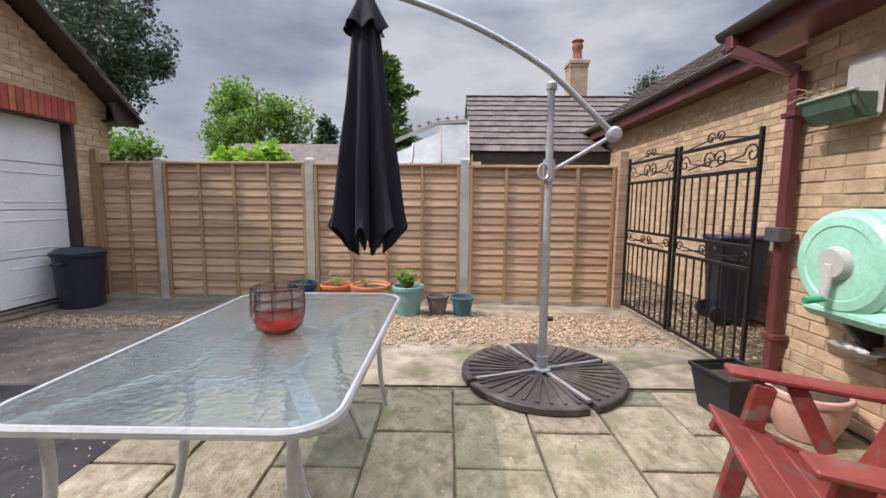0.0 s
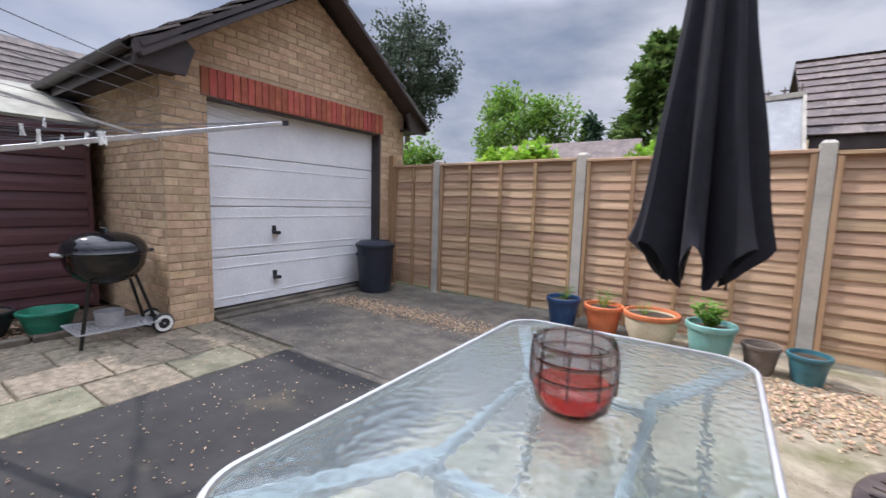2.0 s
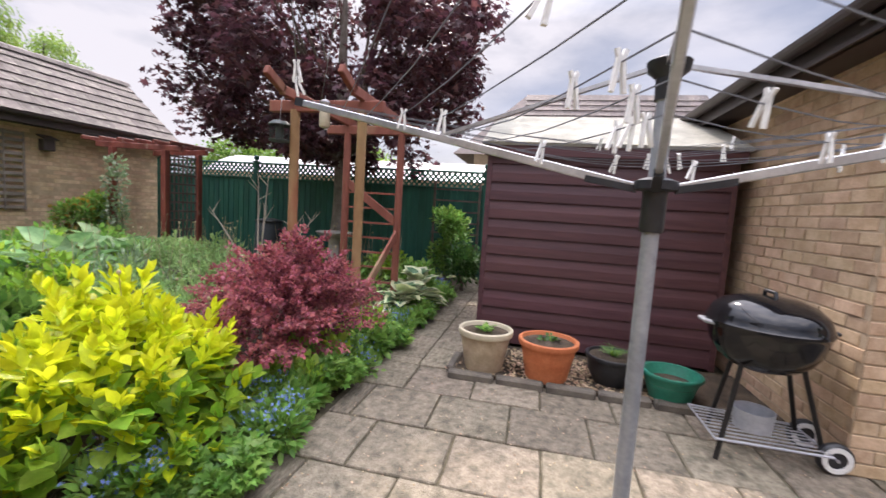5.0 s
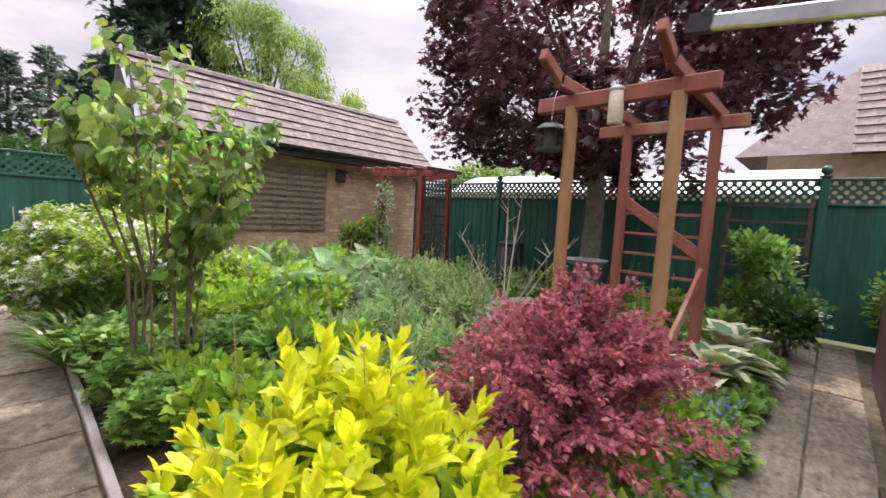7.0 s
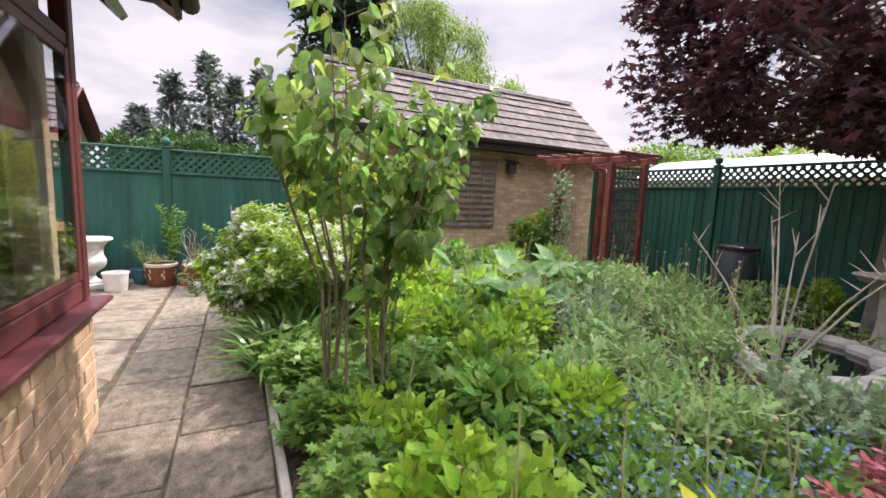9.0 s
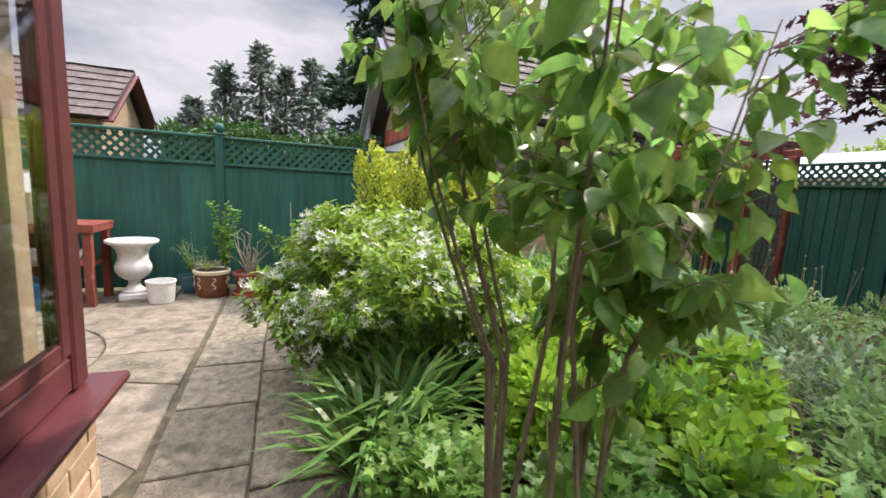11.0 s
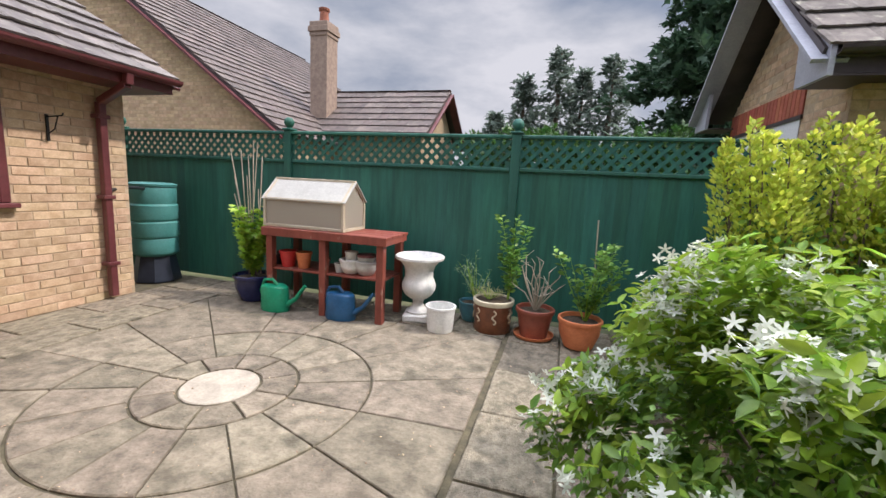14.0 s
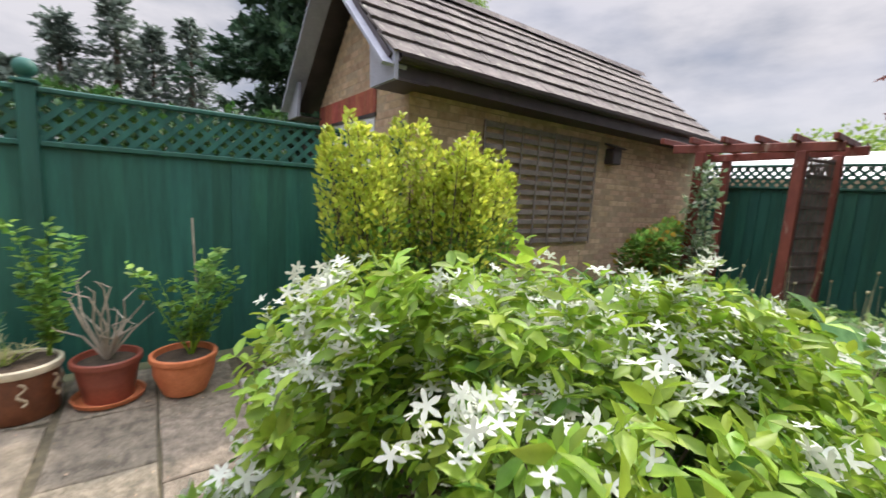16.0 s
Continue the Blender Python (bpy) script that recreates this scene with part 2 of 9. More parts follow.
# ---- mesh helpers ----
class G:
    """A growing mesh: vertices and faces."""

    def __init__(self):
        self.v, self.f = [], []

    def add(self, vs, fs, m=None):
        o = len(self.v)
        self.v.extend([tuple(m @ Vector(p)) for p in vs] if m is not None else [tuple(p) for p in vs])
        self.f.extend([tuple(i + o for i in q) for q in fs])
        return self

    def box(self, x0, y0, z0, x1, y1, z1, m=None):
        return self.add([(x0, y0, z0), (x1, y0, z0), (x1, y1, z0), (x0, y1, z0), (x0, y0, z1), (x1, y0, z1), (x1, y1, z1), (x0, y1, z1)],
                        [(0, 3, 2, 1), (4, 5, 6, 7), (0, 1, 5, 4), (1, 2, 6, 5), (2, 3, 7, 6), (3, 0, 4, 7)], m)

    def beam(self, a, b, w, d, up=(0, 0, 1)):
        """A bar of section w x d from a to b; d along up."""
        a, b = Vector(a), Vector(b)
        z = (b - a).normalized()
        x = Vector(up).cross(z)
        x = x.normalized() if x.length > 1e-4 else Vector((1, 0, 0))
        y = z.cross(x)
        c = [(-w / 2, -d / 2), (w / 2, -d / 2), (w / 2, d / 2), (-w / 2, d / 2)]
        vs = [a + x * i + y * j for i, j in c] + [b + x * i + y * j for i, j in c]
        return self.add(vs, [(3, 2, 1, 0), (4, 5, 6, 7), (0, 1, 5, 4), (1, 2, 6, 5), (2, 3, 7, 6), (3, 0, 4, 7)])

    def tube(self, pts, radii, seg=8, cap=True):
        pts = [Vector(p) for p in pts]
        if not isinstance(radii, (list, tuple)):
            radii = [radii] * len(pts)
        vs, fs, x = [], [], None
        for i, p in enumerate(pts):
            d = (pts[min(i + 1, len(pts) - 1)] - pts[max(i - 1, 0)]).normalized()
            if x is None:
                x = d.orthogonal().normalized()
            x = (x - d * x.dot(d)).normalized()
            y = d.cross(x)
            vs += [p + (x * math.cos(2 * math.pi * k / seg) + y * math.sin(2 * math.pi * k / seg)) * radii[i] for k in range(seg)]
        for i in range(len(pts) - 1):
            for k in range(seg):
                a, b = i * seg + k, i * seg + (k + 1) % seg
                fs.append((a, b, b + seg, a + seg))
        if cap:
            fs += [tuple(reversed(range(seg))), tuple(range((len(pts) - 1) * seg, len(pts) * seg))]
        return self.add(vs, fs)

    def lathe(self, prof, seg=24, m=None, closed=True):
        vs = [(r * math.cos(2 * math.pi * k / seg), r * math.sin(2 * math.pi * k / seg), z) for r, z in prof for k in range(seg)]
        fs = []
        for i in range(len(prof) - 1):
            for k in range(seg):
                a, b = i * seg + k, i * seg + (k + 1) % seg
                fs.append((a, b, b + seg, a + seg))
        if closed:
            fs += [tuple(reversed(range(seg))), tuple(range((len(prof) - 1) * seg, len(prof) * seg))]
        return self.add(vs, fs, m)

    def prism(self, pts, m, t):
        """A flat outline (u, v) in the plane of m, thick t along -n."""
        n = len(pts)
        vs = [(u, v, 0) for u, v in pts] + [(u, v, -t) for u, v in pts]
        fs = [tuple(range(n)), tuple(reversed(range(n, 2 * n)))] + [(i, i + n, (i + 1) % n + n, (i + 1) % n) for i in range(n)]
        return self.add(vs, fs, m)

    def mesh(self, name, mats, smooth=False, bev=0.0):
        me = bpy.data.meshes.new(name)
        me.from_pydata(self.v, [], self.f)
        if bev:
            bm = bmesh.new()
            bm.from_mesh(me)
            bmesh.ops.bevel(bm, geom=bm.edges[:], offset=bev, segments=1, profile=0.7, affect="EDGES", clamp_overlap=True)
            bm.to_mesh(me)
            bm.free()
        for k in mats if isinstance(mats, (list, tuple)) else [mats]:
            me.materials.append(k)
        if smooth:
            me.polygons.foreach_set("use_smooth", [True] * len(me.polygons))
            me.set_sharp_from_angle(angle=radians(38))
        me.update()
        return me


def thing(name, at=(0, 0, 0), rz=0.0, label="", category="", group="", kind=""):
    ob = new(name)
    ob.empty_display_size = 0.1
    ob.matrix_world = pose(*at, 0, 0, rz)
    return tagged(ob, label, category, group, kind)


def part(name, g, material, parent, label="", smooth=False, bev=0.0, kind=""):
    ob = new(name, g.mesh(name, material, smooth, bev))
    ob.parent = parent
    return tagged(ob, label, kind=kind)


def solid(name, g, material, label="", category="", kind="", smooth=False, bev=0.0, at=None, rz=0.0, group=""):
    ob = new(name, g.mesh(name, material, smooth, bev))
    if at:
        ob.matrix_world = pose(*at, 0, 0, rz)
    return tagged(ob, label, category, group, kind)


def piece(name, me, parent, m):
    ob = new(name, me)
    ob.parent = parent
    ob.matrix_basis = m
    return ob


def plane(origin, along, out=None):
    """The frame of an upright wall: u along, v up, n outward."""
    u = Vector(along).normalized()
    v = Vector((0, 0, 1))
    n = u.cross(v)
    return Matrix(((u.x, v.x, n.x, origin[0]), (u.y, v.y, n.y, origin[1]), (u.z, v.z, n.z, origin[2]), (0, 0, 0, 1)))


def brick_shape(w=0.215, h=0.065, d=0.006, c=0.0025):
    vs = []
    for i, z in ((0, 0), (0, d - c), (c, d)):
        vs += [(i, i, z), (w - i, i, z), (w - i, h - i, z), (i, h - i, z)]
    fs = [(0, 1, 5, 4), (1, 2, 6, 5), (2, 3, 7, 6), (3, 0, 4, 7), (4, 5, 9, 8), (5, 6, 10, 9), (6, 7, 11, 10), (7, 4, 8, 11), (8, 9, 10, 11)]
    return vs, fs


BRICK_ME = G().add(*brick_shape()).mesh("brick", M_BRICK)


def brickwork(parent, m, height, spans, near=(0, 0, -1, -1), seed=1, start=0.0):
    """Stretcher bond in the plane m; spans(v) gives the stretches of a course; near: u0, u1, v0, v1 whose bricks are pieces."""
    rng = random.Random(seed)
    vs0, fs0 = brick_shape()
    rest, count = G(), 0
    for k in range(int((height - start) / 0.075)):
        v = start + k * 0.075 + 0.005
        for a, b in spans(v + 0.033):
            i = math.floor((a - 0.1125 * (k % 2)) / 0.225)
            while True:
                u0 = i * 0.225 + 0.1125 * (k % 2) + 0.005
                i += 1
                lo, hi = max(u0, a + 0.003), min(u0 + 0.215, b - 0.003)
                if u0 > b:
                    break
                if hi - lo < 0.03:
                    continue
                mm = Matrix.Translation((lo, v, rng.uniform(-0.003, 0.003))) @ Matrix.Rotation(rng.uniform(-0.004, 0.004), 4, "Y") @ Matrix.Diagonal(((hi - lo) / 0.215, 1, 1, 1))
                if count < 300 and near[0] <= lo <= near[1] and near[2] <= v <= near[3]:
                    piece("brick", BRICK_ME, parent, m @ mm)
                    count += 1
                else:
                    rest.add(vs0, fs0, m @ mm)
    if rest.f:
        part("brickwork", rest, M_BRICK_J, parent, kind="stuff")

# ---- ground and paving ----
solid("ground", G().box(-300, -300, -0.4, 300, 300, -0.06), shade("rough_grass", (0.05, 0.07, 0.02), (0.10, 0.10, 0.05), scale=0.8, rough=1, bump=0.8, fine=9),
      "rough grass and earth reaching to the horizon", "ground", "structure")
yard = solid("pavement", G().box(-9.4, -0.66, -0.058, 4, 5.2, -0.014).box(-2.97, -8.15, -0.058, 2.6, -0.66, -0.014).box(2.0, 5.2, -0.058, 3.3, 12, -0.014),
             M_JOINT, "sandy joint bed under garden paving slabs", "paving", "structure")
apron = G()
NX, NY = 60, 34
for i in range(NX + 1):
    for j in range(NY + 1):
        x, y = -4.7 + 6.9 * i / NX, 2.62 + 2.5 * j / NY
        apron.v.append((x, y, 0.006 * noise.noise((x * 1.3, y * 1.3, 0)) - 0.002 + 0.004 * noise.noise((x * 9, y * 9, 3))))
sandy = G()
sandy.v = list(apron.v)
for i in range(NX):
    for j in range(NY):
        q = (i * (NY + 1) + j, (i + 1) * (NY + 1) + j, (i + 1) * (NY + 1) + j + 1, i * (NY + 1) + j + 1)
        (sandy if i >= 33 else apron).f.append(q)
solid("sandy_concrete", sandy, shade("sandy_concrete", (0.17, 0.14, 0.095), (0.38, 0.33, 0.24), scale=4.0, rough=0.95, bump=0.9, fine=90, spots=((0.12, 0.115, 0.05), 0.52, 0.7, 2.4)), "sandy worn concrete with mossy stains by the fence", "concrete", "structure", smooth=True)
solid("concrete_apron", apron, M_CONC, "stained grey concrete apron before the garage", "concrete", "structure", smooth=True)
# strip added where only a band of sunlight lies on the concrete
solid("concrete_kerb_strip", G().box(-3.19, 2.545, -0.05, -1.0, 2.615, 0.004), M_CONC, "concrete strip in place of the sunlit band beside dark tarmac", "edging", "structure", bev=0.01)
solid("garage_threshold", G().box(-4.72, 2.6, -0.05, -4.36, 4.88, 0.03).box(-4.75, 2.6, -0.05, -4.48, 4.88, 0.065), M_CONC, "grey concrete threshold under the garage door", "threshold", "structure", bev=0.008)
tarmac = G()
for i in range(31):
    for j in range(35):
        x, y = -3.2 + 1.55 * i / 30, 0.86 + 1.68 * j / 34
        tarmac.v.append((x, y, -0.004 + 0.004 * noise.noise((x * 14, y * 14, 0))))
tarmac.f = [(i * 35 + j, (i + 1) * 35 + j, (i + 1) * 35 + j + 1, i * 35 + j + 1) for i in range(30) for j in range(34)]
solid("tarmac_patch", tarmac, M_TARMAC, "dark flat tarmac square set into paving", "tarmac", "structure", smooth=True)

rng = random.Random(4)


def slab_shape(seed, w=1.0, d=1.0):
    r = random.Random(seed)
    pts = []
    for (x0, y0), (x1, y1) in (((0, 0), (1, 0)), ((1, 0), (1, 1)), ((1, 1), (0, 1)), ((0, 1), (0, 0))):
        for k in range(4):
            f = k / 4
            pts.append((x0 + (x1 - x0) * f + r.uniform(-0.008, 0.008), y0 + (y1 - y0) * f + r.uniform(-0.008, 0.008)))
    n = len(pts)
    c = 0.5
    vs = [(x, y, -0.04) for x, y in pts] + [(x, y, -0.006) for x, y in pts] + [(c + (x - c) * 0.975, c + (y - c) * 0.975, 0) for x, y in pts]
    fs = [(i, (i + 1) % n, (i + 1) % n + n, i + n) for i in range(n)] + [(i + n, (i + 1) % n + n, (i + 1) % n + 2 * n, i + 2 * n) for i in range(n)] + [tuple(range(2 * n, 3 * n))]
    return G().add(vs, fs)


SLABS = [slab_shape(k).mesh("paving_slab", M_SLAB) for k in range(6)]
M_SLABY = shade("sandy_slab", (0.19, 0.16, 0.10), (0.40, 0.345, 0.24), scale=6, rough=0.95, bump=0.9, fine=38, vary=0.16, by="object", spots=((0.13, 0.14, 0.055), 0.55, 0.75, 3.0), dist=0.012)
SLABS_Y = [slab_shape(k + 20).mesh("paving_slab", M_SLABY) for k in range(4)]
SLABS_G = [slab_shape(k + 9).mesh("paving_slab", M_SLABG) for k in range(2)]


def lay(x0, y0, x1, y1, mossy=0.1, kind=None):
    me = rng.choice(SLABS_G if rng.random() < mossy else kind or SLABS)
    gap = 0.007
    ob = piece("paving_slab", me, yard, Matrix.Translation((x0 + gap, y0 + gap, rng.uniform(-0.004, 0.003))) @ Matrix.Rotation(rng.uniform(-0.004, 0.004), 4, "X") @ Matrix.Diagonal((x1 - x0 - 2 * gap, y1 - y0 - 2 * gap, 1, 1)))
    return ob


def field(x0, x1, y0, y1, step, length, along="y", mossy=0.1, shift=0.5, origin=0.0, kind=None):
    """Rows of slabs across a rectangle; joints of every other row shifted."""
    a0, a1, b0, b1 = (x0, x1, y0, y1) if along == "y" else (y0, y1, x0, x1)
    n = max(1, round((a1 - a0) / step))
    for r in range(n):
        p0, p1 = a0 + (a1 - a0) * r / n, a0 + (a1 - a0) * (r + 1) / n
        q = b0 + origin - length * (1 + shift * (r % 2))
        while q < b1:
            lo, hi = max(q, b0), min(q + length, b1)
            q += length
            if hi - lo < 0.06:
                continue
            box = (p0, lo, p1, hi) if along == "y" else (lo, p0, hi, p1)
            lay(*box, mossy=mossy, kind=kind)


field(-1.65, 2.16, -0.66, 2.56, 0.43, 0.61, mossy=0.14, origin=0.59, kind=SLABS_Y)
field(-5.0, -3.2, -0.62, 2.58, 0.45, 0.465, mossy=0.03, shift=0.4, origin=0.33)
field(-3.2, -1.65, -0.62, 0.86, 0.45, 0.5, mossy=0.02)
field(-9.35, -5.0, -0.62, 0.0, 0.31, 0.6, along="x")
field(-2.92, -2.03, -8.12, -0.66, 0.445, 0.6, mossy=0.0, shift=0.3, origin=0.15)
CX, CY = -0.45, -6.04
field(-2.0, 1.9, -8.12, -7.6, 0.52, 0.5, along="x", mossy=0.0)
field(-2.0, 1.9, -4.48, -4.13, 0.35, 0.6, along="x", mossy=0.0)
field(1.11, 1.9, -7.6, -4.48, 0.4, 0.6, mossy=0.0)


def wedge(a0, a1, r0, r1, square=0.0):
    """A paving piece between two angles and two radii; square: its outer edge lies on a square of that half width."""
    gap = 0.008
    n = 6
    inner = [(r0 * math.cos(a0 + (a1 - a0) * k / n), r0 * math.sin(a0 + (a1 - a0) * k / n)) for k in range(n + 1)] if r0 else [(0, 0)]
    outer = []
    for k in range(n + 1):
        a = a1 + (a0 - a1) * k / n
        r = r1 if not square else square / max(abs(math.cos(a)), abs(math.sin(a)))
        outer.append((r * math.cos(a), r * math.sin(a)))
    pts = inner + outer if r0 else outer
    cx, cy = sum(p[0] for p in pts) / len(pts), sum(p[1] for p in pts) / len(pts)

    def shrink(g, z):
        res = []
        for x, y in pts:
            d = math.hypot(x - cx, y - cy)
            s = max(0.3, (d - g) / d) if d > 1e-6 else 1
            res.append((cx + (x - cx) * s, cy + (y - cy) * s, z))
        return res
    m = len(pts)
    vs = shrink(gap, -0.04) + shrink(gap, -0.006) + shrink(gap + 0.007, 0)
    fs = [((i + 1) % m, i, i + m, (i + 1) % m + m) for i in range(m)] + [((i + 1) % m + m, i + m, i + 2 * m, (i + 1) % m + 2 * m) for i in range(m)] + [tuple(reversed(range(2 * m, 3 * m)))]
    return G().add(vs, fs)


TAU = 2 * math.pi
M_CENTRE = shade("pale_centre_stone", (0.30, 0.265, 0.21), (0.46, 0.41, 0.33), scale=6, rough=0.85, bump=0.4, fine=60)
centre = [(0.0, 0.235, 1, 0.1), (0.235, 0.46, 10, 0.1), (0.46, 0.93, 16, 0.05), (0.93, 1.55, 16, 0.05)]
for r0, r1, n, turn in centre:
    for k in range(n):
        a0, a1 = turn + TAU * k / n, turn + TAU * (k + 1) / n
        w = wedge(a1, a0, r0, r1, 1.55 if r1 > 1 else 0.0) if n > 1 else None
        if n == 1:
            w = G().lathe([(0.225, -0.04), (0.225, -0.006), (0.218, 0.0)], 40)
            piece("paving_slab", w.mesh("paving_slab", M_CENTRE), yard, Matrix.Translation((CX, CY, 0)))
        else:
            piece("paving_slab", w.mesh("paving_slab", M_SLAB), yard, Matrix.Translation((CX, CY, rng.uniform(-0.003, 0.002))))

# the planted bed: one sheet of soil, slightly heaped
bed = G()
BX, BY = 66, 76
for i in range(BX + 1):
    for j in range(BY + 1):
        x, y = -9.4 + 6.42 * i / BX, -8.1 + 7.42 * j / BY
        e = min(1, min(x + 9.4, -2.98 - x, y + 8.1, -0.68 - y) / 0.35)
        bed.v.append((x, y, -0.03 + 0.09 * max(0, e) * (0.8 + 0.6 * noise.noise((x * 1.7, y * 1.7, 0))) + 0.012 * noise.noise((x * 8, y * 8, 2))))
bed.f = [(i * (BY + 1) + j, (i + 1) * (BY + 1) + j, (i + 1) * (BY + 1) + j + 1, i * (BY + 1) + j + 1) for i in range(BX) for j in range(BY)]
solid("flower_bed_soil", bed, M_SOIL, "dark crumbly soil of a planted bed", "soil", "structure", smooth=True)
solid("path_edging", G().box(-2.97, -7.6, -0.05, -2.925, -0.9, 0.03), M_CONPOST, "thin concrete edging board along the path", "edging", "structure", bev=0.006)

# ---- roofs ----
def tile_shape(w=0.3, l=0.36, t=0.018, lift=0.034):
    vs = []
    for x, b in ((0.0, 0), (w * 0.10, 0.006), (w * 0.2, 0.0), (w, 0)):
        vs += [(x, -0.03, lift + b), (x, l, b), (x, -0.03, lift + b - t), (x, l, b - t)]
    fs = []
    for i in range(3):
        a, b = i * 4, i * 4 + 4
        fs += [(a, b, b + 1, a + 1), (a + 2, b + 2, b, a)]
    fs += [(0, 1, 3, 2), (12, 14, 15, 13)]
    return vs, fs


TILE_ME = G().add(*tile_shape()).mesh("roof_tile", M_TILE)


def roof_slope(parent, e0, e1, r0, mat, pieces=False, gauge=0.3, wide=0.3, deck=M_FASCIA):
    """Courses of tiles on the slope that rises from the eave e0-e1 to the ridge over e0 at r0."""
    e0, e1, r0 = Vector(e0), Vector(e1), Vector(r0)
    u, w = (e1 - e0).normalized(), (r0 - e0).normalized()
    n = u.cross(w)
    if n.z < 0:
        e0, e1, r0 = e1, e0, r0 + (e1 - e0)
        u = -u
        n = u.cross(w)
    L, H = (e1 - e0).length, (r0 - e0).length
    m = Matrix(((u.x, w.x, n.x, e0.x), (u.y, w.y, n.y, e0.y), (u.z, w.z, n.z, e0.z), (0, 0, 0, 1)))
    part("roof_deck", G().box(0, 0.01, -0.06, L, H, -0.018, m), deck, parent)
    cols, rows = max(1, round(L / wide)), max(1, round(H / gauge))
    vs, fs = tile_shape(L / cols, H / rows * 1.18)
    r = random.Random(int(L * 100))
    rest = G()
    for j in range(rows):
        for i in range(cols):
            mm = m @ Matrix.Translation((i * L / cols, j * H / rows, r.uniform(-0.002, 0.003))) @ Matrix.Rotation(r.uniform(-0.012, 0.012), 4, "X")
            if pieces:
                piece("roof_tile", TILE_ME, parent, mm @ Matrix.Diagonal((L / cols / 0.3, H / rows / 0.3, 1, 1)))
            else:
                rest.add(vs, fs, mm)
    if rest.f:
        part("roof_tiles", rest, mat, parent, kind="stuff")


def ridge_tiles(parent, a, b, mat):
    a, b = Vector(a), Vector(b)
    n = max(1, round((b - a).length / 0.45))
    g = G()
    for k in range(n):
        p, q = a.lerp(b, k / n), a.lerp(b, (k + 0.985) / n)
        d = (q - p).normalized()
        s = d.cross(Vector((0, 0, 1)))
        prof = [(-0.13, -0.07), (-0.09, 0.01), (0, 0.05), (0.09, 0.01), (0.13, -0.07)]
        vs = [p + s * x + Vector((0, 0, z)) for x, z in prof] + [q + s * x + Vector((0, 0, z)) for x, z in prof]
        g.add(vs, [(i, i + 1, i + 6, i + 5) for i in range(4)])
    part("ridge_tiles", g, mat, parent, kind="stuff")


def gutter(parent, a, b, mat, r=0.055):
    """A half-round gutter from a to b."""
    a, b = Vector(a), Vector(b)
    d = (b - a).normalized()
    s = d.cross(Vector((0, 0, 1)))
    prof = [(math.cos(t), math.sin(t)) for t in [math.pi + math.pi * k / 8 for k in range(9)]]
    ring = [(x * r, z * r) for x, z in prof] + [(x * r * 0.88, z * r * 0.88) for x, z in reversed(prof)]
    k = len(ring)
    vs = [a + s * x + Vector((0, 0, z)) for x, z in ring] + [b + s * x + Vector((0, 0, z)) for x, z in ring]
    part("gutter", G().add(vs, [(i, (i + 1) % k, (i + 1) % k + k, i + k) for i in range(k)] + [tuple(range(k)), tuple(range(2 * k - 1, k - 1, -1))]), mat, parent)


# ---- the garage ----
garage = thing("garage", label="buff brick garage with a tiled gable roof and white door", category="garage")
GX, GS, GN, GYM = -4.4, 2.20, 5.37, 3.785
gf = plane((GX, GS, 0), (0, 1, 0))
W = GN - GS
front = part("front_wall", G().prism([(0, 0), (0.38, 0), (0.38, 2.105), (2.69, 2.105), (2.69, 0), (W, 0), (W, 2.42), (W / 2, 3.46), (0, 2.42)], gf, 0.2), M_MORTAR, garage)


def front_spans(v):
    half = W / 2 if v < 2.42 else max(0, (3.44 - v) / 1.02 * W / 2)
    a, b = W / 2 - half, W / 2 + half
    if v < 2.11:
        return [(a, 0.38), (2.69, b)]
    if v < 2.385:
        return [(a, 0.325), (2.725, b)]
    return [(a, b)]


brickwork(front, gf, 3.42, front_spans, (0, 4, 0, 4), 2)
SOLDIER = G().add(*brick_shape(0.066, 0.25, 0.014)).mesh("soldier_brick", M_REDBRICK)
for k in range(32):
    piece("soldier_brick", SOLDIER, front, gf @ Matrix.Translation((0.33 + k * 0.0746, 2.11, 0.002 + rng.uniform(0, 0.003))))
gs = plane((GX - 6.0, GS, 0), (1, 0, 0))
side = part("side_wall", G().prism([(0, 0), (5.8, 0), (5.8, 2.42), (0, 2.42)], gs, 0.2), M_MORTAR, garage)
brickwork(side, gs, 2.36, lambda v: [(0, 6.0)], (4.3, 6.0, 0.3, 2.4), 3)
part("north_wall", G().box(GX - 6.0, GN - 0.2, 0, GX - 0.2, GN, 2.42), M_RENDER, garage)
part("back_wall", G().prism([(0, 0), (W, 0), (W, 2.42), (W / 2, 3.46), (0, 2.42)], plane((GX - 6.0, GN, 0), (0, -1, 0)), 0.2), M_RENDER, garage)
door = part("garage_door", G(), M_GDOOR, garage, "white ribbed up-and-over steel door")
DY0, DY1, DZ0, DZ1, DX = 2.62, 4.85, 0.078, 2.12, -4.53
ph = (DZ1 - DZ0) / 4
for k in range(4):
    z0, z1 = DZ0 + k * ph, DZ0 + (k + 1) * ph
    part("door_panel", G().box(DX - 0.03, DY0, z0 + 0.005, DX, DY1, z1 - 0.005), M_GDOOR, door, bev=0.005)
part("door_back", G().box(DX - 0.05, DY0, DZ0, DX - 0.032, DY1, DZ1), M_GDOOR, door)
for k in range(4):
    z0 = DZ0 + k * ph
    for c in range(3 if k < 3 else 0):
        y0 = DY0 + 0.05 + c * 0.735
        for zz in (0.085, ph - 0.115):
            part("pressed_rib", G().box(DX - 0.001, y0, z0 + zz, DX + 0.006, y0 + 0.65, z0 + zz + 0.014), M_GDOOR, door, bev=0.003)
